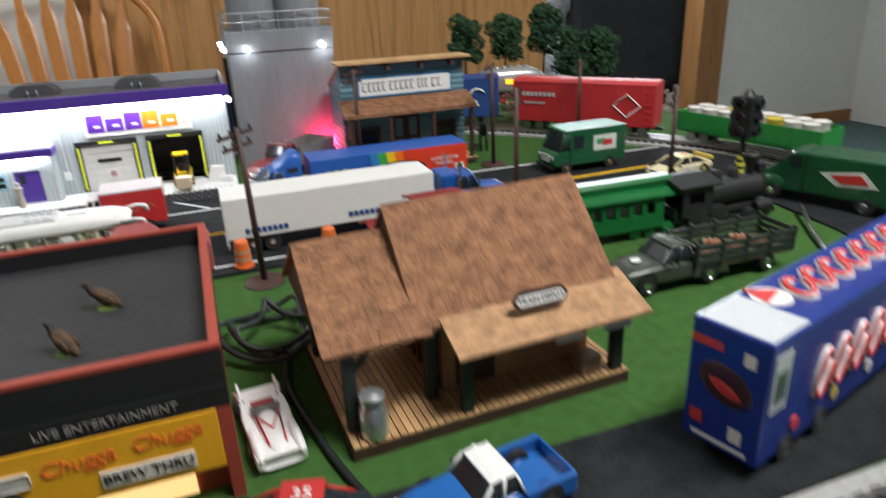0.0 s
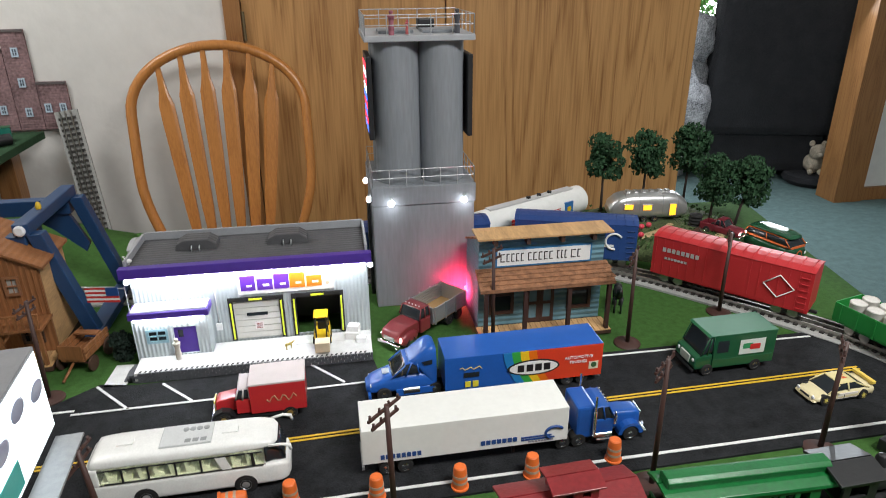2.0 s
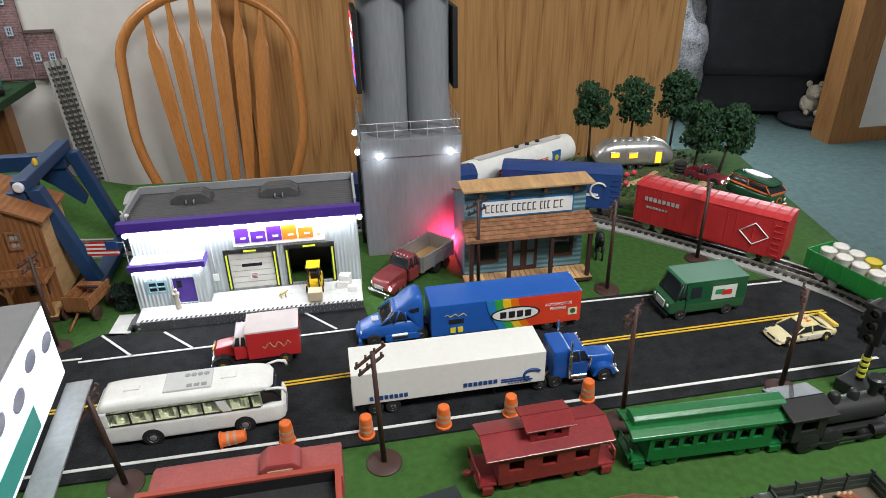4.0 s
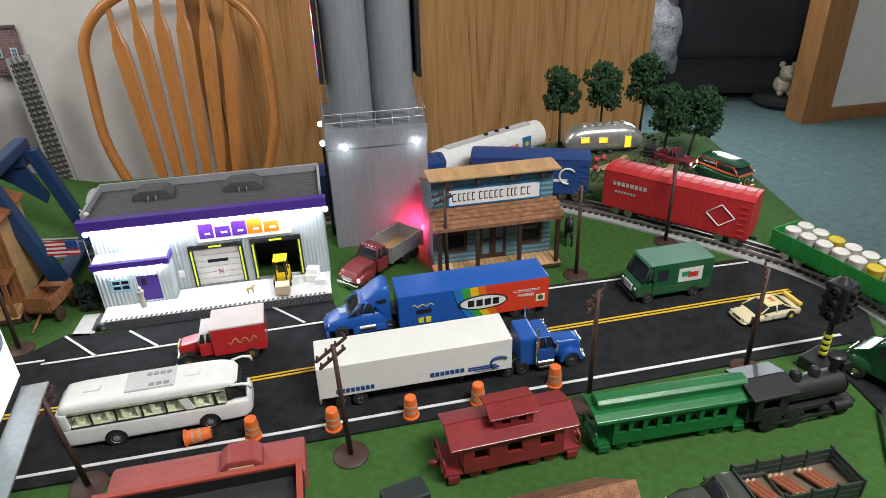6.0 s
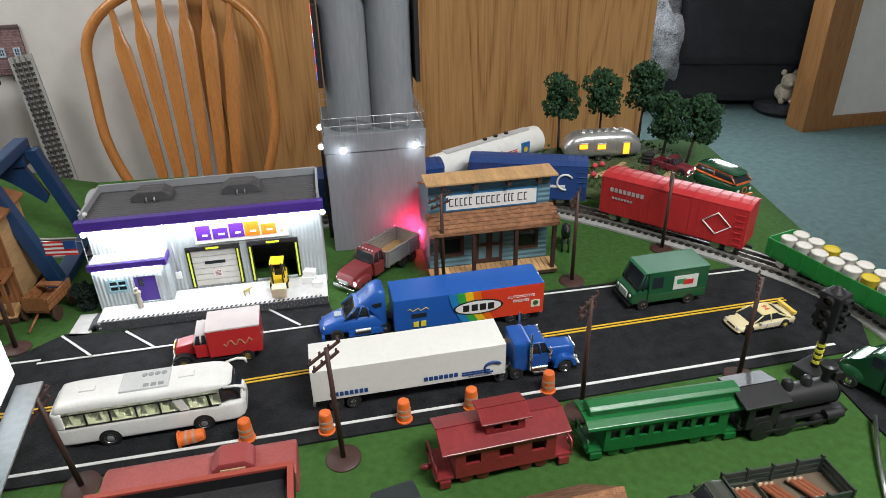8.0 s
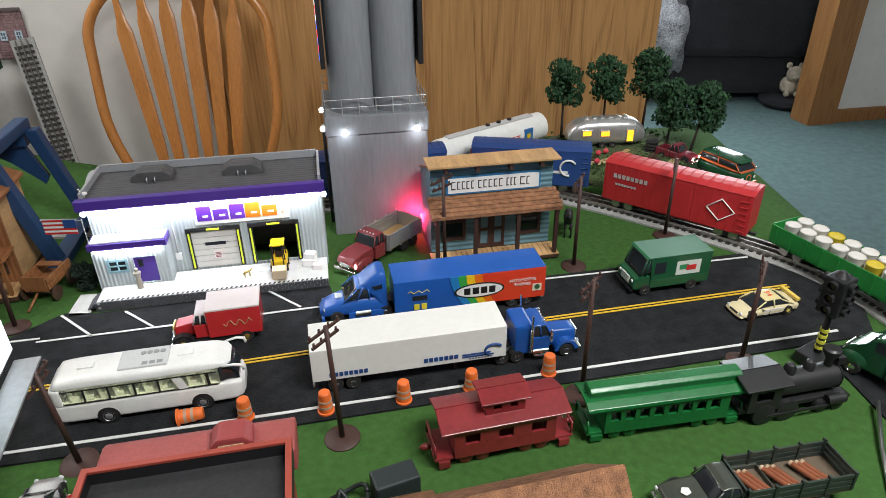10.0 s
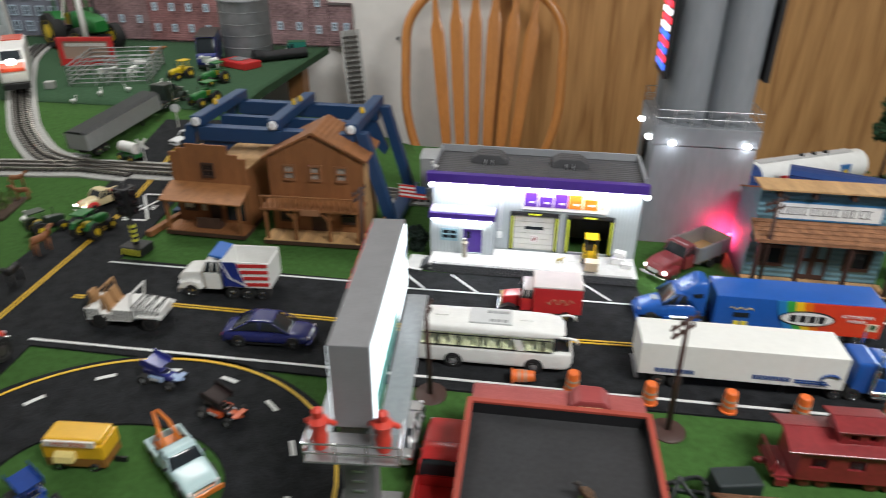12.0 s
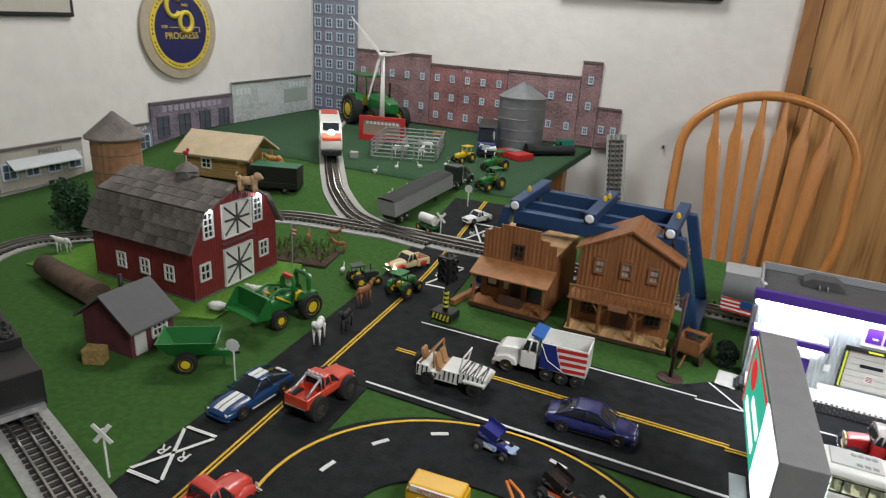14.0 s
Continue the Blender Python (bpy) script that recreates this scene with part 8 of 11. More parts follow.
def sprint_car(x, y, rot, mat, label, wing=True, accent=None):
    d = thing("sprint_car", x, y, rot, label, "race car", z=0.0034)
    d.matrix_basis = d.matrix_basis @ Matrix.Scale(0.78, 4)
    part("body", prism(B(), [(-0.03, 0.008), (0.03, 0.008), (0.036, 0.012), (0.024, 0.017), (0.0, 0.02), (-0.028, 0.022)], -0.009, 0.009, "y", 0.0015, lambda u, v: 1 - 6 * max(0, u - 0.015)), mat, d)
    part("tail", ball(B(), (-0.028, 0, 0.017), (0.01, 0.008, 0.007), 10), mat, d)
    part("nose", loft(B(), along([(0.02, 0.008, 0.018, 0.0075), (0.032, 0.009, 0.0155, 0.006), (0.04, 0.0105, 0.0135, 0.003)], 4), 3, 14), accent or mat, d)
    part("engine", box(B(), 0.004, 0.016, -0.006, 0.006, 0.017, 0.0235, 0.001), CHROME, d)
    bm = B()
    for s in (-1, 1):
        tube(bm, [(0.006, s * 0.008, 0.018), (0.0, s * 0.008, 0.032), (-0.016, s * 0.008, 0.032), (-0.02, s * 0.008, 0.018)], 0.0008, 5)
    part("roll_cage", bm, BLACKM, d)
    if wing:
        w = part("top_wing", box(B(), -0.016, 0.016, -0.015, 0.015, 0, 0.0014), mat, d, m=pose(-0.008, 0, 0.037, 0, 16, 0))
        for s in (-1, 1):
            part("wing_plate", box(B(), -0.019, 0.018, s * 0.0156 - 0.0005, s * 0.0156 + 0.0005, -0.005, 0.009), mat, w)
        part("nose_wing", box(B(), 0.03, 0.04, -0.012, 0.012, 0.0165, 0.0175), accent or mat, d)
    else:
        part("rear_wing", box(B(), -0.04, -0.03, -0.016, 0.016, 0.026, 0.028), BLACKM, d)
        part("wing_strut", box(B(), -0.036, -0.034, -0.001, 0.001, 0.018, 0.026), BLACKM, d)
        part("nose_wing", box(B(), 0.033, 0.042, -0.016, 0.016, 0.006, 0.008), WHITE, d)
    for s in (-1, 1):
        part("side_pod", box(B(), -0.02, 0.008, s * 0.012 - 0.003, s * 0.012 + 0.003, 0.007, 0.015, 0.001), accent or mat, d)
        part("side_mark", box(B(), -0.014, 0.002, s * 0.0152 - 0.0004, s * 0.0152 + 0.0004, 0.009, 0.013), WHITE, d)
    for u, r, w in ((-0.024, 0.0095, 0.011), (0.026, 0.008, 0.007)):
        for s in (-1, 1):
            wheel(d, u, s * 0.0175, r, w, SILVER)
        part("axle_beam", cyl(B(), (u, -0.0175, r), (u, 0.0175, r), 0.0011, seg=6), SILVER, d)
    return d


sprint_car(-0.378, 0.725, -10, paint(0.03, 0.035, 0.22, 0.25), "blue winged sprint car on the ring road", accent=paint(0.3, 0.4, 0.6, 0.3))
sprint_car(-0.408, 0.518, -25, paint(0.012, 0.05, 0.25, 0.25), "blue winged sprint car in the ring")
sprint_car(-0.272, 0.675, -18, paint(0.03, 0.02, 0.02, 0.25), "black and orange winged sprint car on the ring road", accent=paint(0.6, 0.1, 0.03, 0.25))


def hot_dog_van():
    d = thing("food_trailer", -0.395, 0.585, 5, "yellow hot dog trailer with brown skirts", "trailer", z=0.0005)
    d.matrix_basis = d.matrix_basis @ Matrix.Scale(0.86, 4)
    Y = paint(0.75, 0.42, 0.02)
    part("body", box(B(), -0.04, 0.04, -0.02, 0.02, 0.02, 0.042, 0.002), Y, d)
    part("skirt", box(B(), -0.039, 0.039, -0.0195, 0.0195, 0.006, 0.0198, 0.001), paint(0.28, 0.12, 0.03), d)
    part("roof", box(B(), -0.038, 0.038, -0.017, 0.017, 0.0422, 0.05, 0.003), Y, d)
    part("counter", prism(B(), [(-0.03, 0.022), (-0.02, 0.022), (-0.02, 0.034), (-0.028, 0.03)], -0.022, 0.004, "x"), paint(0.8, 0.65, 0.25), d)
    s = part("sign", box(B(), -0.033, 0.033, -0.0225, -0.0195, 0.043, 0.0515), paint(0.72, 0.68, 0.6), d, "white roof sign", m=pose(0, 0, 0, 0, 0, 0))
    lettering(s, "HOT DOGS", 0.0085, 0, -0.0228, 0.0472, paint(0.5, 0.12, 0.03))
    for u in (-0.024, 0.024):
        axle(d, u, 0.041, 0.0065, 0.006)
    part("tow_bar", box(B(), 0.0402, 0.056, -0.0015, 0.0015, 0.0, 0.008), BLACKM, d)


hot_dog_van()
tw = pickup(-0.278, 0.588, -38, 0.105, 0.042, 0.034, paint(0.45, 0.6, 0.62), "pale blue tow truck with an orange crane", 0.0085, cat="tow truck", z=0.0005)
OR = paint(0.72, 0.2, 0.03)
for s in (-1, 1):
    part("crane_arm", tube(B(), [(-0.018, s * 0.01, 0.02), (-0.04, s * 0.006, 0.042), (-0.06, s * 0.002, 0.046)], 0.0022, 6), OR, tw)
    part("crane_strut", tube(B(), [(-0.046, s * 0.012, 0.014), (-0.036, s * 0.006, 0.04)], 0.0018, 6), OR, tw)
part("crane_base", box(B(), -0.045, -0.02, -0.013, 0.013, 0.011, 0.017, 0.001), OR, tw)
part("orange_bumper", box(B(), 0.0535, 0.0565, -0.02, 0.02, 0.003, 0.009, 0.0006), OR, tw)


def billboard():
    d = thing("billboard", -0.07, 0.66, 5, "tall grey lit billboard on a column with a railed catwalk", "billboard", z=0.0008)
    GR = paint(0.2, 0.2, 0.21, 0.55)
    part("base_plate", box(B(), -0.03, 0.034, -0.14, -0.07, 0, 0.003, 0.0005), paint(0.2, 0.2, 0.2, 0.7), d, "flat grey base plate")
    c = part("column", box(B(), -0.015, 0.015, -0.122, -0.092, 0.0032, 0.1448, 0.001), GR, d)
    for i in range(9):
        part("ladder_rung", box(B(), -0.006, 0.006, -0.1235, -0.1221, 0.02 + i * 0.013, 0.022 + i * 0.013), SILVER, c)
    part("billboard_case", box(B(), -0.0185, 0.0185, -0.128, 0.122, 0.145, 0.235, 0.001), GR, d, "grey billboard case")
    lit = part("screen", box(B(), 0.0187, 0.0197, -0.124, 0.118, 0.149, 0.231), material("lit_screen", (0.85, 0.95, 1.0), 0.4, 0, 0, 0.01, 0, emit=1.4), d, "glowing white screen with teal bars")
    TE = paint(0.02, 0.35, 0.3)
    part("teal_field", box(B(), 0.0199, 0.0205, -0.118, 0.03, 0.153, 0.178), TE, lit)
    for i in range(5):
        part("dark_shape", ball(B(), (0.0201, -0.08 + i * 0.045, 0.2 + 0.01 * (i % 2)), (0.0006, 0.016, 0.009), 10), paint(0.3, 0.32, 0.42), lit)
    g = part("screen", box(B(), -0.0197, -0.0187, -0.03, 0.118, 0.149, 0.231), material("green_screen", (0.015, 0.3, 0.2), 0.4, 0, 0.05, 0.01, 0, emit=0.7), d, "green screen with a red border and white bars")
    RG = material("red_border", (0.6, 0.02, 0.03), 0.4, 0, 0, 0.01, 0, emit=0.5)
    part("red_border", box(box(B(), -0.0205, -0.0198, -0.03, 0.118, 0.226, 0.231), -0.0205, -0.0198, 0.113, 0.118, 0.149, 0.226), RG, g)
    part("red_shape", ball(B(), (-0.0201, 0.078, 0.203), (0.0008, 0.024, 0.016), 14), RG, g)
    part("white_bars", box(box(B(), -0.0205, -0.0198, -0.02, 0.05, 0.182, 0.192), -0.0205, -0.0198, -0.01, 0.09, 0.16, 0.17), material("white_bar_glow", (0.8, 0.85, 0.85), 0.4, 0, 0, 0.01, 0, emit=0.8), g)
    part("screen", box(B(), -0.0197, -0.0187, -0.124, -0.031, 0.149, 0.231), material("white_screen", (0.85, 0.95, 1.0), 0.4, 0, 0, 0.01, 0, emit=1.6), d)
    PERF = material("perforated_steel", (0.33, 0.34, 0.35), 0.4, 0.6, 0.1, 0.004, 0.2)
    part("catwalk", box(B(), 0.0205, 0.046, -0.129, 0.11, 0.1375, 0.14, 0.0004), PERF, d, "grey perforated catwalk")
    part("catwalk", box(B(), -0.036, -0.0205, -0.129, -0.02, 0.1375, 0.14, 0.0004), PERF, d, "grey perforated catwalk")
    p = part("platform", box(B(), -0.036, 0.046, -0.165, -0.1292, 0.1375, 0.14, 0.0004), PERF, d)
    for z in (0.15, 0.160):
        part("rail", cyl(B(), (-0.036, -0.165, z), (0.046, -0.165, z), 0.001, seg=6), CHROME, p)
        for x in (-0.036, 0.046):
            part("side_rail", cyl(B(), (x, -0.165, z), (x, -0.13, z), 0.001, seg=6), CHROME, p)
    for x in (-0.036, -0.009, 0.018, 0.046):
        part("rail_post", cyl(B(), (x, -0.165, 0.1402), (x, -0.165, 0.161), 0.001, seg=6), CHROME, p)
    return d


bb = billboard()
for lx in (-0.026, 0.03):
    wk = bb.matrix_basis @ Vector((lx, -0.147, 0.1402))
    bm = lathe(B(), [(0.006, 0), (0.0075, 0.012), (0.006, 0.018), (0.009, 0.03), (0.003, 0.033), (0.005, 0.036), (0.005, 0.041), (0.0015, 0.044)], seg=12)
    tube(bm, [(-0.006, 0.002, 0.029), (-0.013, 0.006, 0.022)], 0.0025, 6)
    tube(bm, [(0.006, 0.002, 0.029), (0.013, 0.006, 0.022)], 0.0025, 6)
    lone("toy_figure", bm, paint(0.6, 0.05, 0.03, 0.5), wk.x, wk.y, 0, "red toy worker on the billboard platform", "toy figure", "toy figures", z=wk.z)
plain_car("sedan", -0.044, 0.675, 92, 0.10, 0.036, 0.034, paint(0.62, 0.63, 0.64, 0.2, 0.6), "silver toy car parked under the billboard", SEDAN, SEDAN_C, 0.0085, (-0.3, 0.31), z=0.0032)
pk = pickup(0.008, 0.615, 92, 0.15, 0.05, 0.052, RED, "red vintage pickup with a dark bed beside the billboard", 0.0095, cat="truck", z=0.0008)


# ---- poles, cones, signals ----
def utility_pole():
    d = thing("utility_pole", 0.265, 0.737, 0, "dark brown utility pole on a round base", "pole", "utility poles")
    part("pole_base", lathe(B(), [(0.021, 0), (0.021, 0.002), (0.019, 0.0035), (0.006, 0.0045)], seg=24), POLE_BROWN, d)
    part("pole_shaft", tube(B(), [(0, 0, 0.003), (0, 0, 0.165)], [0.0034, 0.0026], 10), POLE_BROWN, d)
    for z, w in ((0.158, 0.024), (0.146, 0.02)):
        a = part("crossarm", box(B(), -w, w, 0.002, 0.0045, z - 0.0015, z + 0.0015), POLE_BROWN, d)
        for i in range(4):
            part("insulator", lathe(B(), [(0.0012, 0), (0.0018, 0.001), (0.0012, 0.003), (0.0016, 0.004), (0.0005, 0.005)], (-w + 0.003 + i * (2 * w - 0.006) / 3, 0.00325, z + 0.0014), 8), POLE_BROWN, a)
    return d


up = utility_pole()
for x, y, rot, h, lean in ((0.80, 0.775, 55, 0.92, 2), (0.565, 0.752, 40, 1.05, -1), (0.668, 1.055, 50, 1.0, -2), (0.455, 1.09, 35, 1.02, -1), (0.868, 1.125, 60, 0.9, 2), (-0.028, 0.757, 75, 0.85, -5), (-0.197, 1.054, 80, 0.92, 3)):
    c = copy_thing(up, pose(x, y, ground_z(x, y), 0, 0, rot) @ pose(0, 0, 0, 0, lean, 0))
    c.scale = (1, 1, h)
up.matrix_basis = pose(0.265, 0.737, 0.0, 0, -2, 45)
CONE_O = paint(0.78, 0.16, 0.03, 0.5)


def road_drum():
    d = thing("traffic_drum", 0.248, 0.784, 0, "orange and white striped traffic drum", "traffic drum", "traffic drums", z=0.0034)
    part("drum", lathe(B(), [(0.0105, 0), (0.0105, 0.002), (0.0088, 0.0025), (0.0084, 0.012), (0.0086, 0.0122), (0.0078, 0.022), (0.008, 0.0222), (0.0072, 0.029), (0.006, 0.0302)], seg=20), CONE_O, d)
    for z, r in ((0.0085, 0.0089), (0.0165, 0.0086)):
        part("reflective_band", lathe(B(), [(r, z), (r - 0.0002, z + 0.003)], seg=20), paint(0.42, 0.3, 0.22, 0.4), d)
    return d


dr = road_drum()
for x, y in ((0.344, 0.784), (0.431, 0.788), (0.537, 0.798), (0.152, 0.791)):
    copy_thing(dr, pose(x, y, 0.0034))
fallen = copy_thing(dr, pose(0.073, 0.797, 0.0125, 0, 88, 4))
tagged(fallen, "fallen orange and white traffic drum on its side")


def signal_light(x, y, rot, h, label):
    d = thing("traffic_signal", x, y, rot, label, "traffic signal", "traffic signals", z=ground_z(x, y) + 0.003)
    part("plinth", box(B(), -0.022, 0.022, -0.018, 0.018, 0, 0.016, 0.002), BLACKM, d)
    hz = part("hazard_plate", box(B(), -0.0195, 0.0195, -0.0192, -0.0181, 0.002, 0.0145), BLACKM, d)
    bm = B()
    for i in range(5):
        u = -0.018 + i * 0.008
        prism(bm, [(u, 0.0022), (u + 0.004, 0.0022), (u + 0.0075, 0.0143), (u + 0.0035, 0.0143)], -0.0198, -0.0191)
    part("hazard_stripes", bm, paint(0.65, 0.62, 0.05, 0.5), hz)
    part("mast", tube(B(), [(0, 0, 0.015), (0, 0, h * 0.62)], [0.005, 0.0036], 12), BLACKM, d)
    for i in range(4):
        part("mast_band", cyl(B(), (0, 0, 0.022 + i * 0.009), (0, 0, 0.0265 + i * 0.009), 0.0056, seg=12), paint(0.6, 0.58, 0.06, 0.5), d)
    b = part("lamp_head", box(B(), -0.0135, 0.0135, -0.0135, 0.0135, h * 0.6, h, 0.002), BLACKM, d)
    for f in range(4):
        for i in range(3):
            z = h * 0.6 + (i + 0.5) * h * 0.4 / 3
            v = part("visor", shift(lathe(B(), [(0.0066, 0), (0.0066, 0.006), (0.0056, 0.006), (0.0054, 0.001)], seg=14), pose(0, 0, z, 0, 0, 90 * f) @ pose(0, -0.0134, 0, 90, 0, 0)), BLACKM, b)
            part("lens", shift(lathe(B(), [(0.0052, 0.0012), (0.003, 0.0022)], seg=14), pose(0, 0, z, 0, 0, 90 * f) @ pose(0, -0.0134, 0, 90, 0, 0)), paint(0.05, 0.02, 0.02, 0.2), v)
    part("finial", lathe(B(), [(0.009, h), (0.006, h + 0.004), (0.003, h + 0.008)], seg=14), BLACKM, d)
    return d


signal_light(0.893, 0.752, 20, 0.132, "black four-way traffic signal with striped mast")
signal_light(-0.613, 1.052, -6, 0.125, "black four-way traffic signal at the crossing")


def sign_post(x, y, rot, h, kind, label, r=0.011):
    d = thing("road_sign", x, y, rot, label, "road sign", z=ground_z(x, y) + 0.001)
    part("post", cyl(B(), (0, 0, 0), (0, 0, h), 0.0014, seg=8), WHITE, d)
    if kind == "disc":
        part("plate", shift(lathe(B(), [(r, 0), (r, 0.001)], seg=8), pose(0, -0.0015, h, 90, 0, 0)), paint(0.6, 0.62, 0.63, 0.4), d)
    else:
        for s in (-1, 1):
            part("cross_board", box(B(), -0.016, 0.016, -0.0024 - 0.0004 * s, -0.0012 - 0.0004 * s, -0.0028, 0.0028), WHITE, d, m=pose(0, 0, h - 0.006, 0, 50 * s, 0))
    return d


sign_post(-0.792, 0.682, 20, 0.062, "disc", "back of a round road sign on a white post")
sign_post(-0.768, 0.44, 25, 0.07, "x", "white railroad crossbuck on a post")
sign_post(-0.80, 1.405, 20, 0.05, "x", "white railroad crossbuck on a post")
sign_post(-0.805, 1.575, 20, 0.05, "disc", "back of a round road sign on a white post")

# ---- cast toy train on the grass ----
CRED, CGRN, CBLK = [material(n, c, 0.3, 0, 0.15, 0.03, 0.025, coat=0.15) for n, c in (("cast_red", (0.21, 0.022, 0.025)), ("cast_green", (0.008, 0.125, 0.03)), ("cast_black", (0.012, 0.012, 0.013)))]
CBLK.node_tree.nodes["Principled BSDF"].inputs["Roughness"].default_value = 0.55


def cast_wheels(d, mat, xs, r, W):
    for x in xs:
        for s in (-1, 1):
            part("wheel", shift(lathe(B(), [(r, -0.003), (r, 0.003), (r * 0.8, 0.0036), (r * 0.3, 0.0045)], seg=16), pose(x, s * W, r, -90 * s, 0, 0)), mat, d)
        part("axle_beam", cyl(B(), (x, -W, r), (x, W, r), 0.0018, seg=6), mat, d)


def caboose():
    d = thing("toy_caboose", 0.442, 0.695, 3, "red cast iron toy caboose on the grass", "toy train car", "cast toy train", z=0.0005)
    d.matrix_basis = d.matrix_basis @ Matrix.Scale(1.06, 4)
    for y in (-0.024, 0.021):
        part("side_wall", holed(B(), -0.055, 0.055, 0.014, 0.052, y, y + 0.003, [(x - 0.008, x + 0.008, 0.031, 0.044) for x in (-0.036, 0, 0.036)]), CRED, d)
    for s in (-1, 1):
        part("end_wall", box(B(), s * 0.0535 - 0.0015, s * 0.0535 + 0.0015, -0.0208, 0.0208, 0.014, 0.052), CRED, d)
        part("platform", box(B(), s * 0.066 - 0.0105, s * 0.066 + 0.0105, -0.022, 0.022, 0.012, 0.0155, 0.001), CRED, d)
        part("end_rail", tube(B(), [(s * 0.075, -0.02, 0.0155), (s * 0.075, -0.02, 0.03), (s * 0.075, 0.02, 0.03), (s * 0.075, 0.02, 0.0155)], 0.0016, 6), CRED, d)
        part("coupler", ball(B(), (s * 0.081, 0, 0.014), (0.007, 0.004, 0.004), 10), CRED, d)
        for k in (-1, 1):
            part("step", box(B(), s * 0.066 - 0.006, s * 0.066 + 0.006, k * 0.0225 - 0.002, k * 0.0225 + 0.002, 0.003, 0.012, 0.0006), CRED, d)
    for s in (-1, 1):
        part("roof", prism(B(), [(s * 0.028, 0.051), (s * 0.0004, 0.061), (s * 0.0004, 0.064), (s * 0.029, 0.054)], -0.07, 0.07, "x", 0.0008), CRED, d)
    for y in (-0.016, 0.013):
        part("cupola_side", holed(B(), -0.02, 0.022, 0.058, 0.074, y, y + 0.003, [(-0.012, -0.003, 0.063, 0.07), (0.006, 0.014, 0.063, 0.07)]), CRED, d)
    for x in (-0.019, 0.021):
        part("cupola_end", box(B(), x - 0.001, x + 0.001, -0.0128, 0.0128, 0.058, 0.074), CRED, d)
    for s in (-1, 1):
        part("cupola_roof", prism(B(), [(s * 0.019, 0.0735), (s * 0.0004, 0.0785), (s * 0.0004, 0.081), (s * 0.02, 0.076)], -0.026, 0.028, "x", 0.0006), CRED, d)
    part("floor_pan", box(B(), -0.054, 0.054, -0.0205, 0.0205, 0.011, 0.0145), CRED, d)
    cast_wheels(d, CRED, (-0.042, -0.024, 0.024, 0.042), 0.0075, 0.016)


def coach_toy():
    d = thing("toy_coach", 0.636, 0.692, -1, "green cast iron toy passenger coach on the grass", "toy train car", "cast toy train", z=0.0005)
    d.matrix_basis = d.matrix_basis @ Matrix.Scale(1.05, 4)
    wins = [(-0.066 + i * 0.0165, -0.055 + i * 0.0165, 0.029, 0.042) for i in range(8)]
    for y in (-0.021, 0.018):
        part("side_wall", holed(B(), -0.072, 0.072, 0.013, 0.048, y, y + 0.003, wins), CGRN, d)
    for s in (-1, 1):
        part("end_wall", box(B(), s * 0.0705 - 0.0015, s * 0.0705 + 0.0015, -0.0178, 0.0178, 0.013, 0.048), CGRN, d)
        part("platform", box(B(), s * 0.082 - 0.0095, s * 0.082 + 0.0095, -0.019, 0.019, 0.011, 0.0145, 0.001), CGRN, d)
        part("end_rail", tube(B(), [(s * 0.09, -0.018, 0.0145), (s * 0.09, -0.018, 0.028), (s * 0.09, 0.018, 0.028), (s * 0.09, 0.018, 0.0145)], 0.0014, 6), CGRN, d)
        for k in (-1, 1):
            part("step", box(B(), s * 0.08 - 0.007, s * 0.08 + 0.007, k * 0.0195 - 0.0015, k * 0.0195 + 0.0015, 0.003, 0.011, 0.0006), CGRN, d)
        half = [(-0.024 * s, 0.0475), (-0.023 * s, 0.051), (-0.014 * s, 0.055), (-0.0005 * s, 0.0565), (-0.0005 * s, 0.0535), (-0.014 * s, 0.052)]
        part("roof", prism(B(), half, -0.094, 0.094, "x", 0.0006), CGRN, d)
    part("clerestory", prism(B(), [(-0.0095, 0.0555), (0.0095, 0.0555), (0.0105, 0.0625), (0.006, 0.066), (-0.006, 0.066), (-0.0105, 0.0625)], -0.088, 0.088, "x", 0.001), CGRN, d)
    part("floor_pan", box(B(), -0.07, 0.07, -0.0175, 0.0175, 0.01, 0.0135), CGRN, d)
    me = mesh_of("seat", ball(B(), (0, 0, 0.03), (0.005, 0.012, 0.013), 10), paint(0.5, 0.55, 0.5, 0.5))
    for i in range(8):
        part("seat", me, CGRN, d, m=pose(-0.058 + i * 0.0165, 0, 0))
    cast_wheels(d, CGRN, (-0.058, -0.04, 0.04, 0.058), 0.0072, 0.014)


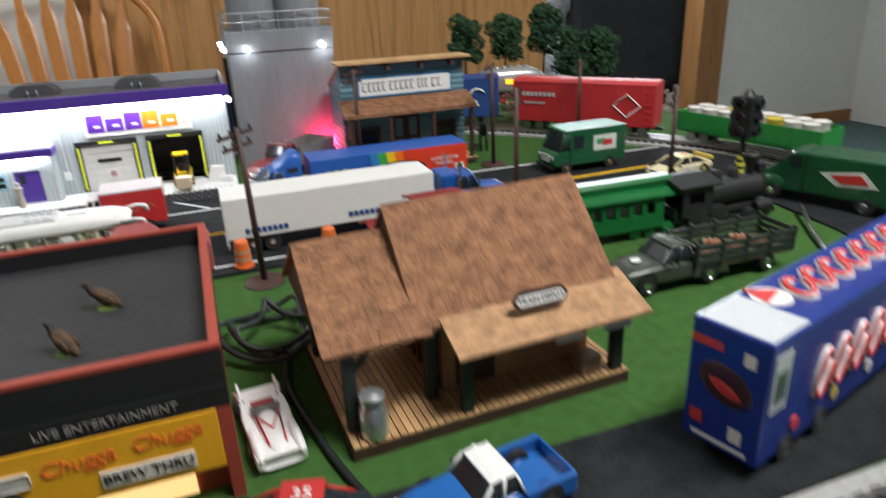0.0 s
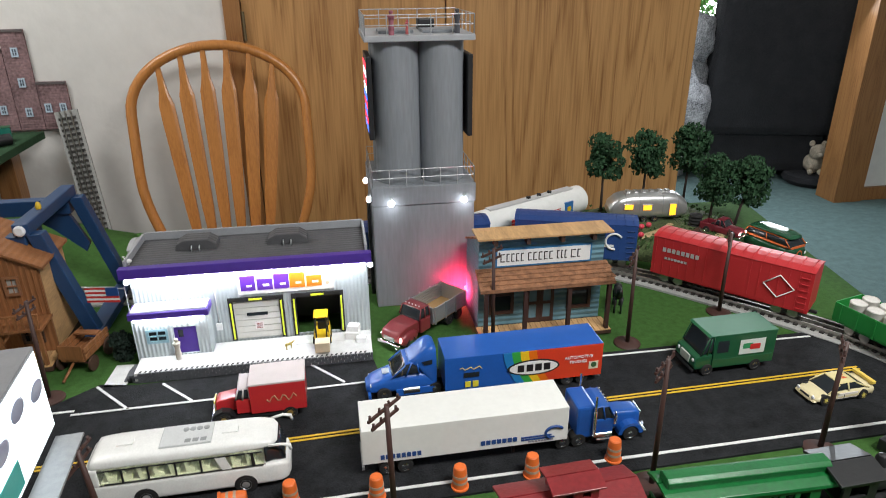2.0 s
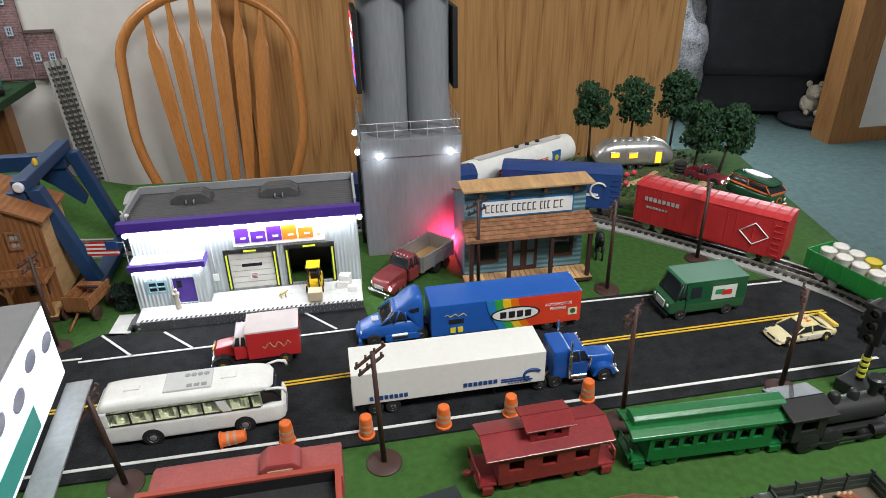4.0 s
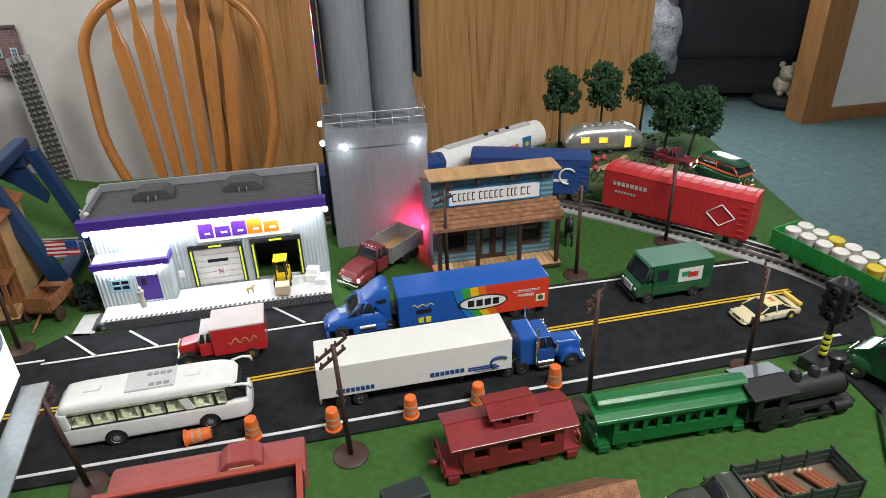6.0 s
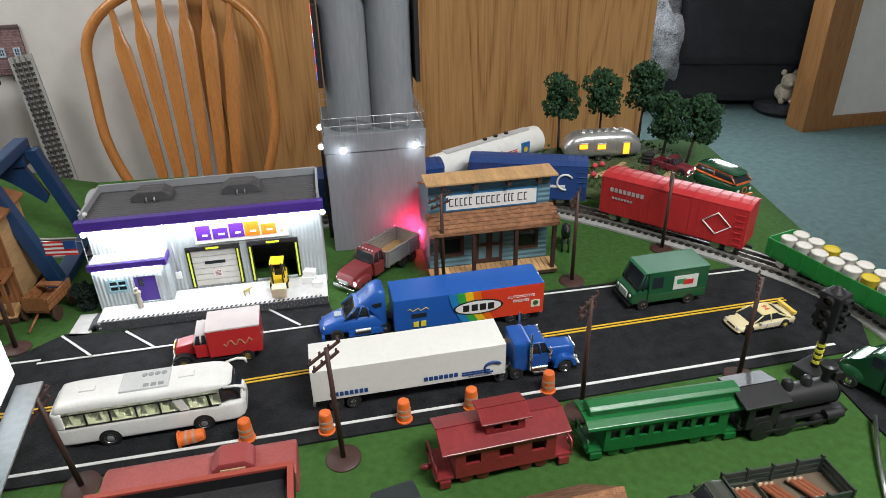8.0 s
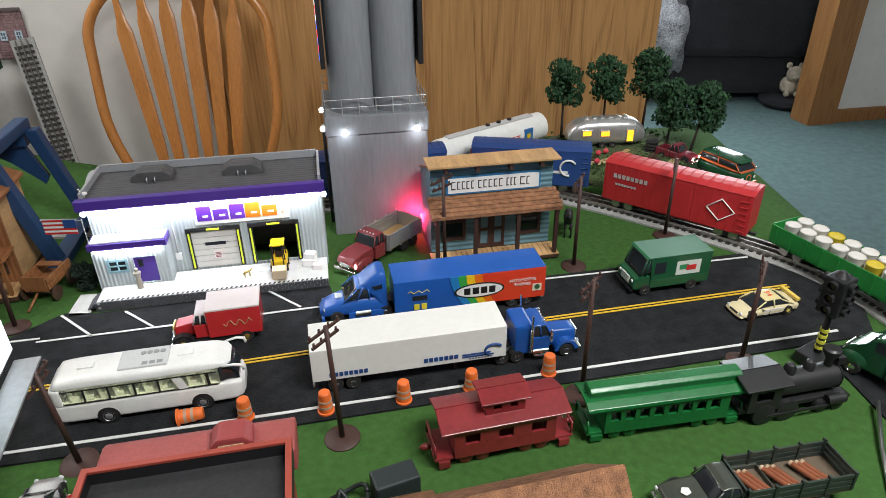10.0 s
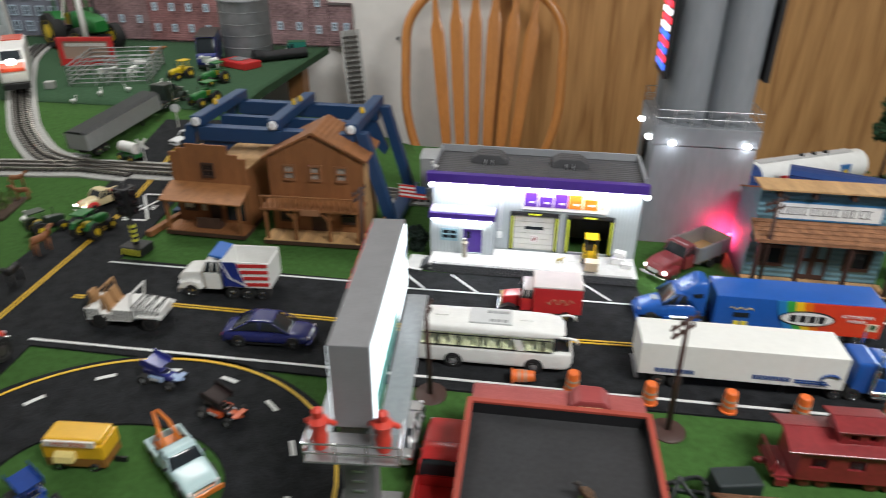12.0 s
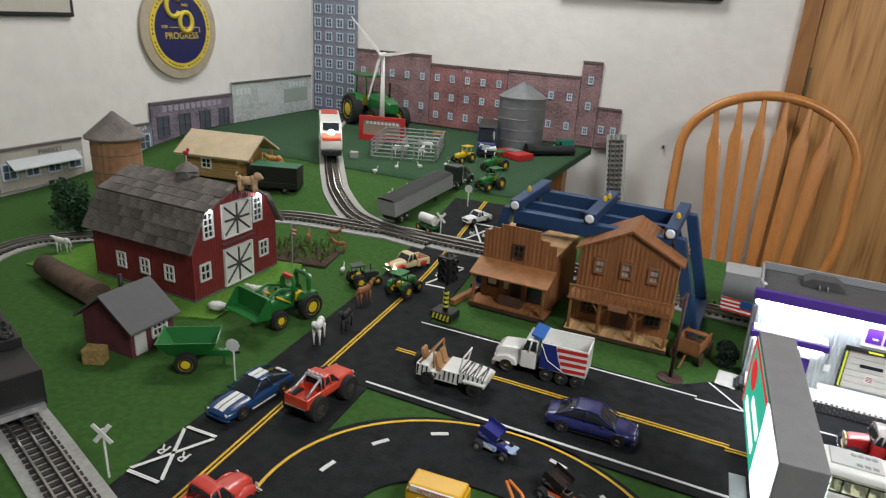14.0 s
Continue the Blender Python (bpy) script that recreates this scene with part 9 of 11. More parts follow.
def loco_toy():
    d = thing("toy_locomotive", 0.803, 0.688, 2, "black cast iron toy steam locomotive on the grass", "toy train car", "cast toy train", z=0.0005)
    d.matrix_basis = d.matrix_basis @ Matrix.Scale(1.1, 4)
    part("frame", box(B(), -0.07, 0.062, -0.016, 0.016, 0.013, 0.019, 0.001), CBLK, d)
    for y in (-0.022, 0.019):
        part("cab_side", holed(B(), -0.066, -0.028, 0.019, 0.05, y, y + 0.003, [(-0.058, -0.038, 0.032, 0.045)]), CBLK, d)
    part("cab_front", box(B(), -0.03, -0.027, -0.0188, 0.0188, 0.019, 0.05), CBLK, d)
    for s in (-1, 1):
        part("cab_roof", prism(B(), [(s * 0.026, 0.051), (s * 0.0004, 0.0575), (s * 0.0004, 0.0605), (s * 0.027, 0.054)], -0.075, -0.02, "x", 0.0008), CBLK, d)
        part("cylinder", cyl(B(), (0.034, s * 0.02, 0.0165), (0.056, s * 0.02, 0.0165), 0.006, seg=12), CBLK, d)
        part("side_rod", box(B(), -0.044, 0.036, s * 0.0235 - 0.001, s * 0.0235 + 0.001, 0.0105, 0.0135), CBLK, d)
    part("boiler", cyl(cyl(B(), (-0.027, 0, 0.034), (0.052, 0, 0.034), 0.0145, seg=22), (0.052, 0, 0.034), (0.057, 0, 0.034), 0.0155, 0.012, seg=22), CBLK, d)
    part("chimney", lathe(B(), [(0.0045, 0), (0.0045, 0.012), (0.0095, 0.02), (0.0095, 0.024), (0.007, 0.026)], (0.042, 0, 0.046), 16), CBLK, d)
    for x, r in ((0.018, 0.006), (-0.006, 0.0065)):
        part("dome", lathe(B(), [(r, 0), (r, 0.008), (r * 0.7, 0.012), (r * 0.2, 0.0135)], (x, 0, 0.046), 14), CBLK, d)
    part("headlamp", box(B(), 0.05, 0.06, -0.005, 0.005, 0.049, 0.059, 0.001), CBLK, d)
    part("cow_catcher", prism(B(), [(0.06, 0.002), (0.082, 0.002), (0.06, 0.017)], -0.016, 0.016, "y", 0, lambda u, v: 1 - 30 * max(0, u - 0.062)), CBLK, d)
    cast_wheels(d, CBLK, (-0.044, -0.016), 0.0135, 0.0195)
    cast_wheels(d, CBLK, (0.03, 0.05), 0.0078, 0.0175)


caboose(), coach_toy(), loco_toy()

# ---- power adapter, cable and rod ----
ad = thing("power_adapter", 0.316, 0.64, 12, "black power adapter with coiled cable", "adapter", z=0.0005)
part("case", box(B(), -0.024, 0.024, -0.014, 0.014, 0, 0.036, 0.003), paint(0.02, 0.028, 0.03, 0.5), ad)
CABLE = paint(0.012, 0.018, 0.018, 0.45)
for k, (r, ph) in enumerate(((0.03, 0.0), (0.036, 0.8), (0.027, 1.7))):
    lone("cable", tube(B(), [(0.262 + r * math.cos(a + ph) + 0.012 * math.sin(2 * a), 0.60 + r * 1.4 * math.sin(a + ph), 0.004 + 0.006 * k + 0.006 * (1 + math.sin(3 * a + k))) for a in (j * 0.25 for j in range(26))], 0.0026, 7), CABLE, 0, 0, 0, "coiled black power cable on the grass", "cable", "cables", z=0)
lone("cable", tube(B(), [(x, y, 0.0032) for x, y in spline([(0.266, 0.56), (0.262, 0.52), (0.272, 0.46), (0.285, 0.405), (0.30, 0.36)])], 0.0026, 7), CABLE, 0, 0, 0, "black power cable trailing over the grass", "cable", "cables", z=0)
lone("metal_rod", tube(B(), [(0.907, 0.659, 0.012), (0.862, 0.598, 0.006), (0.824, 0.54, 0.003)], 0.0026, 8), paint(0.45, 0.46, 0.47, 0.3, 0.9), 0, 0, 0, "thin metal rod lying on the grass", "rod", z=0)

# ---- trees and the camp mound ----
def leaf_clump(bm, c, r, n, size):
    for _ in range(n):
        v = Vector((random.gauss(0, 1), random.gauss(0, 1), random.gauss(0, 1))).normalized() * (r * random.uniform(0.55, 1.0))
        p = Vector(c) + Vector((v.x, v.y, v.z * 0.85))
        q = pose(p.x, p.y, p.z, random.uniform(0, 360), random.uniform(0, 360), random.uniform(0, 360))
        s = size * random.uniform(0.6, 1.3)
        vs = [bm.verts.new(q @ Vector(o)) for o in ((-s, -s * 0.6, 0), (s, -s * 0.6, 0.2 * s), (s * 0.7, s * 0.6, 0), (-s * 0.7, s * 0.7, 0.3 * s))]
        bm.faces.new(vs)


def tree(x, y, h, r, z=None, lean=(0, 0), label="small model tree with dense dark green foliage", dens=1.0):
    d = thing("tree", x, y, 0, label, "tree", "model trees", z=z)
    lx, ly = lean
    top = h - r * 0.9
    part("trunk", tube(B(), [(0, 0, -0.004), (lx * 0.3, ly * 0.3, top * 0.4), (lx * 0.7, ly * 0.7, top * 0.75), (lx, ly, top)], [0.0036, 0.0028, 0.0024, 0.001], 8), BARK, d)
    cs = []
    for i in range(13):
        a, u = i * 2.4, random.uniform(0.1, 0.6)
        c = (lx + math.cos(a) * r * u, ly + math.sin(a) * r * u, top - 0.15 * r + (-0.8 + 1.5 * i / 12) * r)
        cs.append(c)
        if i < 6:
            part("limb", tube(B(), [(lx * 0.6, ly * 0.6, top * 0.66), tuple((Vector(c) + Vector((lx * 0.7, ly * 0.7, top * 0.75))) / 2), c], [0.0017, 0.0012, 0.0006], 5), BARK, d)
    bm = B()
    for c in cs:
        leaf_clump(bm, c, r * random.uniform(0.36, 0.55), int(190 * dens), 0.0038)
    part("crown", bm, LEAF, d)
    return d


MOUND = material("mossy_ground", (0.06, 0.085, 0.03), 0.95, 0, 0.5, 0.02, 0.6)
SAND = material("sandy_path", (0.42, 0.32, 0.17), 0.95, 0, 0.25, 0.01, 0.4)


def mound():
    pts = [(0.762, 1.57), (0.762, 1.46), (0.80, 1.385), (0.87, 1.335), (0.95, 1.325), (1.03, 1.345), (1.075, 1.42), (1.10, 1.52), (1.05, 1.62), (0.93, 1.645), (0.82, 1.63)]
    edge = spline(pts, True, 5)[:-1]
    cx, cy = 0.93, 1.49
    d = thing("camp_mound", cx, cy, 0, "mossy model camp mound with sandy paths", "diorama", z=0.0)
    bm = B()
    rings = []
    for k, (s, z) in enumerate(((1.0, -0.001), (1.0, 0.012), (0.94, 0.022), (0.75, 0.027), (0.5, 0.03), (0.25, 0.032))):
        rings.append([bm.verts.new(((x - cx) * s, (y - cy) * s, z + (0.004 * noise.noise(Vector((x * 30, y * 30, k))) if k > 1 else 0))) for x, y in edge])
    for a, b in zip(rings, rings[1:]):
        for i in range(len(a)):
            j = (i + 1) % len(a)
            bm.faces.new((a[i], a[j], b[j], b[i])).smooth = True
    bm.faces.new(rings[-1])
    bmesh.ops.recalc_face_normals(bm, faces=bm.faces[:])
    part("earth", bm, MOUND, d)
    for path in ([(-0.13, -0.06), (-0.08, -0.075), (-0.02, -0.05), (0.02, -0.02)], [(0.03, -0.155), (0.06, -0.13), (0.1, -0.09), (0.12, -0.03)]):
        bm = B()
        pp = spline(path, False, 6)
        vs = []
        for i, (x, y) in enumerate(pp):
            x1, y1 = pp[min(i + 1, len(pp) - 1)]
            x0, y0 = pp[max(i - 1, 0)]
            n = Vector((-(y1 - y0), x1 - x0)).normalized() * 0.011
            vs.append([bm.verts.new((x + n.x * q, y + n.y * q, 0.0335 - 0.004 * (abs(q) > 0.5))) for q in (-1, -0.3, 0.3, 1)])
        for a, b in zip(vs, vs[1:]):
            for i in range(3):
                bm.faces.new((a[i], a[i + 1], b[i + 1], b[i])).smooth = True
        part("path", bm, SAND, d)
    bm = B()
    for _ in range(900):
        i = random.randrange(len(edge))
        s = random.uniform(0.3, 0.97)
        x, y = (edge[i][0] - cx) * s, (edge[i][1] - cy) * s
        if y < 0.02 or random.random() < 0.3:
            leaf_clump(bm, (x, y, 0.03), 0.004, 5, 0.0026)
    tagged(part("shrubs", bm, material("moss_tufts", (0.07, 0.13, 0.04), 0.9, 0, 0.6, 0.01, 0.2), d), kind="stuff")
    return d


mound()
MZ = 0.03
ALU = paint(0.62, 0.62, 0.62, 0.3, 0.75)


def camper():
    d = thing("travel_trailer", 0.912, 1.522, -6, "silver rounded travel trailer with lit windows", "trailer", z=MZ)
    L, W, H = 0.18, 0.062, 0.064
    hull = along([(-L / 2, 0.02, 0.032, W * 0.3), (-L / 2 + 0.005, 0.011, 0.045, W * 0.42), (-L / 2 + 0.02, 0.007, 0.058, W * 0.48), (-L / 2 + 0.045, 0.006, H, W * 0.5), (L / 2 - 0.045, 0.006, H, W * 0.5), (L / 2 - 0.02, 0.007, 0.058, W * 0.48), (L / 2 - 0.005, 0.011, 0.045, W * 0.42), (L / 2, 0.02, 0.032, W * 0.3)])
    shell = part("shell", loft(B(), hull, 3.2, 32, 0.06), ALU, d)
    for u in (-0.055, -0.025, 0.028, 0.062):
        part("seam", loft(B(), [(u - 0.0006, 0.0056, float(np.interp(u, [q[0] for q in hull], [q[2] for q in hull])) + 0.0005, W * 0.503), (u + 0.0006, 0.0056, float(np.interp(u, [q[0] for q in hull], [q[2] for q in hull])) + 0.0005, W * 0.503)], 3.2, 32, 0.06), SILVER, shell)
    GLOW = material("amber_window", (1.0, 0.4, 0.02), 0.4, 0, 0.1, 0.01, 0, emit=1.1)
    for x, z, w, h in ((-0.05, 0.038, 0.019, 0.011), (-0.008, 0.036, 0.019, 0.011), (0.05, 0.03, 0.014, 0.026)):
        f = part("window_frame", box(B(), x - w / 2 - 0.0015, x + w / 2 + 0.0015, -W / 2 - 0.0012, -W / 2 + 0.006, z - h / 2 - 0.0015, z + h / 2 + 0.0015, 0.0005), SILVER, d)
        part("lit_pane", box(B(), x - w / 2, x + w / 2, -W / 2 - 0.0018, -W / 2 - 0.001, z - h / 2, z + h / 2), GLOW, f)
    for i in range(6):
        part("roof_vent", box(B(), -0.05 + i * 0.018, -0.041 + i * 0.018, -0.007, 0.007, H - 0.001, H + 0.004, 0.0015), ALU, d)
    for u in (-0.012, 0.012):
        axle(d, u, W * 0.95, 0.0075, 0.006)


camper()
for x, y, h, r, z, ln in ((0.838, 1.6, 0.185, 0.052, MZ - 0.004, (-0.004, 0)), (0.948, 1.615, 0.185, 0.052, MZ - 0.004, (0, 0)), (1.04, 1.59, 0.205, 0.055, MZ - 0.004, (0.004, 0)), (1.06, 1.5, 0.155, 0.055, MZ - 0.004, (0.006, 0)), (1.108, 1.475, 0.16, 0.055, MZ - 0.014, (0.03, 0.004))):
    tree(x, y, h, r, z, ln)
pickup(1.035, 1.405, -58, 0.088, 0.036, 0.036, paint(0.16, 0.02, 0.03), "dark red pickup with glowing headlights on the mound", 0.0078, glow=True, z=MZ - 0.003)
a = radians(-58)
point_lamp("pickup_headlight_light", (1.035 + 0.05 * math.cos(a), 1.405 + 0.05 * math.sin(a), MZ + 0.016), 0.004, (1.0, 0.96, 0.88), 0.003)
for x, y, rot in ((0.815, 1.445, 10), (0.835, 1.425, -30)):
    f = thing("split_rail_fence", x, y, rot, "brown split-rail fence piece on the mound", "fence", z=MZ - 0.004)
    for u in (-0.016, 0.016):
        part("post", cyl(B(), (u, 0, 0), (u, 0, 0.02), 0.002, seg=6), BARK, f)
    for z in (0.008, 0.015):
        part("rail", cyl(B(), (-0.018, 0, z), (0.018, 0.001, z + 0.001), 0.0014, seg=6), DARK_WOOD, f)
dh = thing("dog_house", 0.968, 1.385, -25, "tiny brown wooden kennel on the mound", "kennel", z=MZ - 0.004)
part("wall", prism(B(), [(-0.011, 0), (0.011, 0), (0.011, 0.012), (0, 0.022), (-0.011, 0.012)], -0.011, 0.011), BROWN_WOOD, dh)
# the kennel is solid: a black disc paints the entrance's inner shade
part("doorway", shift(lathe(B(), [(0.005, 0), (0.005, 0.0006)], seg=14), pose(0, -0.011, 0.008, 90, 0, 0)), BLACKM, dh)
for s in (-1, 1):
    part("roof", prism(B(), [(s * 0.015, 0.009), (s * 0.0003, 0.0235), (s * 0.0003, 0.0255), (s * 0.0165, 0.011)], -0.014, 0.014), DARK_WOOD, dh)
tb = thing("picnic_table", 0.92, 1.42, 20, "small brown picnic table on the mound", "table", z=MZ - 0.004)
part("tabletop", box(B(), -0.016, 0.016, -0.008, 0.008, 0.014, 0.016), BROWN_WOOD, tb)
for s in (-1, 1):
    part("bench", box(B(), -0.016, 0.016, s * 0.014 - 0.003, s * 0.014 + 0.003, 0.008, 0.0095), BROWN_WOOD, tb)
    part("leg", prism(B(), [(-0.014, 0), (-0.011, 0), (0.006, 0.014), (0.003, 0.014)], s * 0.012 - 0.001, s * 0.012 + 0.001, "x"), BROWN_WOOD, tb)
ty = thing("tyre_stack", 0.998, 1.455, 0, "stack of old black tyres on the mound", "tyres", z=MZ - 0.003)
for i in range(4):
    part("tyre", lathe(B(), [(0.008, 0), (0.013, 0.001), (0.0145, 0.004), (0.013, 0.007), (0.008, 0.008)], (0.001 * (i % 2), 0, i * 0.0075), 18), TYRE, ty)
for x, y in ((0.846, 1.40), (0.868, 1.445), (0.888, 1.452)):
    ch = thing("flamingo_ornament", x, y, 30, "small red garden ornament on the mound", "ornament", "garden ornaments", z=MZ - 0.002)
    part("body", ball(B(), (0, 0, 0.013), (0.007, 0.006, 0.006), 10), paint(0.6, 0.05, 0.08), ch)
    part("stem", cyl(B(), (0, 0, 0), (0, 0, 0.01), 0.0012, seg=6), DARK_WOOD, ch)


def camper_van():
    d = thing("camper_van", 1.118, 1.345, -72, "green and orange vintage camper van", "van", z=0.0005)
    L, W, H = 0.118, 0.052, 0.056
    G, O = paint(0.015, 0.075, 0.035, 0.15), paint(0.62, 0.14, 0.04, 0.2)
    part("lower_body", loft(B(), along([(-L / 2, 0.012, 0.03, W * 0.38), (-L / 2 + 0.004, 0.008, 0.032, W * 0.46), (-L / 2 + 0.02, 0.007, 0.033, W * 0.5), (L / 2 - 0.02, 0.007, 0.033, W * 0.5), (L / 2 - 0.005, 0.008, 0.033, W * 0.45), (L / 2, 0.012, 0.029, W * 0.34)]), 4.5, 28), G, d)
    part("belt", loft(B(), along([(-L / 2 + 0.001, 0.0322, 0.0365, W * 0.42), (-L / 2 + 0.01, 0.0322, 0.0365, W * 0.485), (L / 2 - 0.018, 0.0322, 0.0365, W * 0.485), (L / 2 - 0.004, 0.0322, 0.0365, W * 0.4)], 4), 6, 24), O, d)
    cabin(d, [(-L / 2 + 0.002, 0.0362), (-L / 2 + 0.006, 0.048), (-L / 2 + 0.014, 0.051), (L / 2 - 0.024, 0.051), (L / 2 - 0.016, 0.048), (L / 2 - 0.006, 0.0362)], W * 0.95, O, 0.92, p=4.5)
    part("roof_top", loft(B(), along([(-L / 2 + 0.004, 0.0495, 0.052, W * 0.3), (-L / 2 + 0.01, 0.049, 0.0555, W * 0.41), (-L / 2 + 0.03, 0.049, 0.059, W * 0.445), (L / 2 - 0.035, 0.049, 0.059, W * 0.445), (L / 2 - 0.016, 0.049, 0.055, W * 0.4), (L / 2 - 0.011, 0.0495, 0.052, W * 0.3)]), 2.6, 28), G, d)
    part("bumper", box(B(), L / 2 - 0.001, L / 2 + 0.003, -W * 0.5, W * 0.5, 0.006, 0.011, 0.001), O, d)
    part("emblem", shift(lathe(B(), [(0.008, 0), (0.008, 0.0012)], seg=18), pose(L / 2 - 0.0006, 0, 0.021, 0, 90, 0)), O, d)
    part("emblem_ring", shift(lathe(B(), [(0.0055, 0), (0.0055, 0.0016)], seg=18), pose(L / 2 - 0.0006, 0, 0.021, 0, 90, 0)), G, d)
    lights(d, L / 2 - 0.001, 0.018, 0.021, 0.0036)
    for s in (-1, 1):
        part("mirror", tube(B(), [(L / 2 - 0.012, s * W * 0.48, 0.036), (L / 2 - 0.006, s * W * 0.62, 0.038)], 0.0012, 5), CHROME, d)
    for u in (-0.036, 0.034):
        axle(d, u, W, 0.0085, 0.008)


camper_van()


def tanker():
    d = thing("tanker_trailer", 0.645, 1.532, 27, "white tanker trailer with red and blue marks", "tanker", z=0.0005)
    R, L = 0.032, 0.30
    part("tank", cyl(cyl(cyl(B(), (-L / 2, 0, 0.058), (L / 2, 0, 0.058), R, seg=30), (L / 2, 0, 0.058), (L / 2 + 0.006, 0, 0.058), R * 0.97, R * 0.8, 30), (-L / 2 - 0.006, 0, 0.058), (-L / 2, 0, 0.058), R * 0.8, R * 0.97, 30), WHITE, d)
    part("catwalk", box(B(), -L * 0.42, L * 0.4, -0.009, 0.009, 0.0885, 0.092), paint(0.5, 0.5, 0.5, 0.5), d)
    for i in range(3):
        part("hatch", cyl(B(), (-0.01 + i * 0.032, 0, 0.092), (-0.01 + i * 0.032, 0, 0.096), 0.005, seg=12), BLACKM, d)
    y0 = -R - 0.0003
    blocks(d, "red_square", [(-0.086, -0.064, 0.046, 0.066)], RED, y0 + 0.001)
    blocks(d, "red_bars", [(-0.058 + i * 0.0152, -0.0455 + i * 0.0152, 0.049, 0.068 if i in (0, 4) else 0.0625) for i in range(8)], RED, y0 + 0.001)
    part("blue_panel", box(B(), 0.074, 0.1, y0 - 0.0002, y0 + 0.005, 0.046, 0.072), paint(0.03, 0.15, 0.4), d)
    part("yellow_star", shift(lathe(B(), [(0.007, 0), (0.007, 0.001)], seg=5), pose(0.087, y0 - 0.0004, 0.056, 90, 0, 0)), paint(0.75, 0.5, 0.03), d)
    blocks(d, "small_bars", [(0.11, 0.14, 0.05 + 0.005 * k, 0.0525 + 0.005 * k) for k in range(4)], paint(0.1, 0.12, 0.2), y0 + 0.003)
    part("frame", box(B(), -L * 0.48, L * 0.48, -0.014, 0.014, 0.02, 0.0268), SILVER, d)
    for u in (0.09, 0.115, -0.1):
        axle(d, u, 0.056, 0.0105, 0.014, WHITE)


tanker()


def quadruped(name, x, y, rot, s, mat, label, cat, z=None, neck=0.5):
    """A small toy animal, one plain mesh."""
    bm = B()
    ball(ball(ball(bm, (0, 0, 0.64 * s), (0.38 * s, 0.135 * s, 0.155 * s), 14), (-0.24 * s, 0, 0.66 * s), (0.17 * s, 0.14 * s, 0.17 * s), 12), (0.24 * s, 0, 0.65 * s), (0.15 * s, 0.13 * s, 0.17 * s), 12)
    tube(bm, [(0.34 * s, 0, 0.68 * s), (0.5 * s, 0, (0.7 + neck * 0.45) * s)], [0.12 * s, 0.08 * s], 8)
    ball(bm, (0.58 * s, 0, (0.72 + neck * 0.45) * s), (0.15 * s, 0.075 * s, 0.085 * s), 10)
    for u in (-0.3, 0.28):
        for v in (-0.1, 0.1):
            tube(bm, [(u * s, v * s, 0.55 * s), (u * s * 1.03, v * s, 0.25 * s), (u * s, v * s, 0)], [0.07 * s, 0.032 * s, 0.036 * s], 6)
    tube(bm, [(-0.4 * s, 0, 0.68 * s), (-0.52 * s, 0, 0.4 * s)], 0.03 * s, 5)
    return lone(name, bm, mat, x, y, rot, label, cat, z=z if z is not None else ground_z(x, y) + 0.0005)


def bird(x, y, rot, s, mat, label):
    bm = B()
    ball(bm, (0, 0, 0.5 * s), (0.45 * s, 0.28 * s, 0.28 * s), 10)
    tube(bm, [(0.3 * s, 0, 0.6 * s), (0.42 * s, 0, 1.15 * s)], [0.12 * s, 0.07 * s], 6)
    ball(bm, (0.46 * s, 0, 1.2 * s), (0.15 * s, 0.09 * s, 0.09 * s), 8)
    for v in (-0.12, 0.12):
        cyl(bm, (0, v * s, 0), (0, v * s, 0.3 * s), 0.05 * s, seg=5)
    return bm


def goose(x, y, rot, s, mat, label, z=None):
    lone("toy_goose", bird(x, y, rot, s, mat, label), mat, x, y, rot, label, "toy bird", "toy birds", z=z if z is not None else ground_z(x, y) + 0.0003)


PHORSE, PDARK, PBROWN = paint(0.75, 0.75, 0.73, 0.6), paint(0.015, 0.015, 0.016, 0.5), paint(0.26, 0.1, 0.04, 0.6)
quadruped("toy_horse", -0.757, 0.849, 290, 0.05, PHORSE, "white toy horse standing on the street", "toy horse", z=0.0034)
quadruped("toy_horse", -0.745, 0.915, 280, 0.042, PDARK, "dark toy horse standing on the street", "toy horse", z=0.0034)
quadruped("toy_horse", -0.775, 1.02, 80, 0.045, PBROWN, "brown toy horse standing on the street", "toy horse", z=0.0034)
quadruped("toy_horse", 0.698, 1.168, 250, 0.055, PDARK, "black toy horse beside the western store", "toy horse")
quadruped("toy_cow", -1.47, 0.885, 190, 0.045, PHORSE, "white and black toy cow on the grass", "toy cow", neck=0.1)
quadruped("toy_cow", -0.955, 0.925, 200, 0.04, PHORSE, "white and black toy cow by the barn", "toy cow", neck=0.1)
dog = ball(ball(B(), (0, 0, 0.024), (0.02, 0.0105, 0.0105), 14), (0.014, 0, 0.027), (0.0105, 0.0105, 0.0115), 12)
ball(ball(ball(dog, (0.024, 0, 0.036), (0.0105, 0.0095, 0.0095), 12), (0.033, 0, 0.0335), (0.0055, 0.005, 0.0045), 10), (-0.019, 0, 0.026), (0.008, 0.009, 0.0095), 12)
tube(dog, [(-0.024, 0, 0.029), (-0.029, 0, 0.038), (-0.024, 0, 0.043)], [0.0035, 0.0035, 0.0025], 8)
for u in (-0.018, 0.016):
    for v in (-0.006, 0.006):
        tube(dog, [(u, v, 0.022), (u, v, 0.008), (u + 0.002, v, 0.0)], [0.0052, 0.0042, 0.0048], 8)
for v in (-0.009, 0.009):
    ball(dog, (0.022, v, 0.036), (0.0035, 0.0022, 0.006), 8)
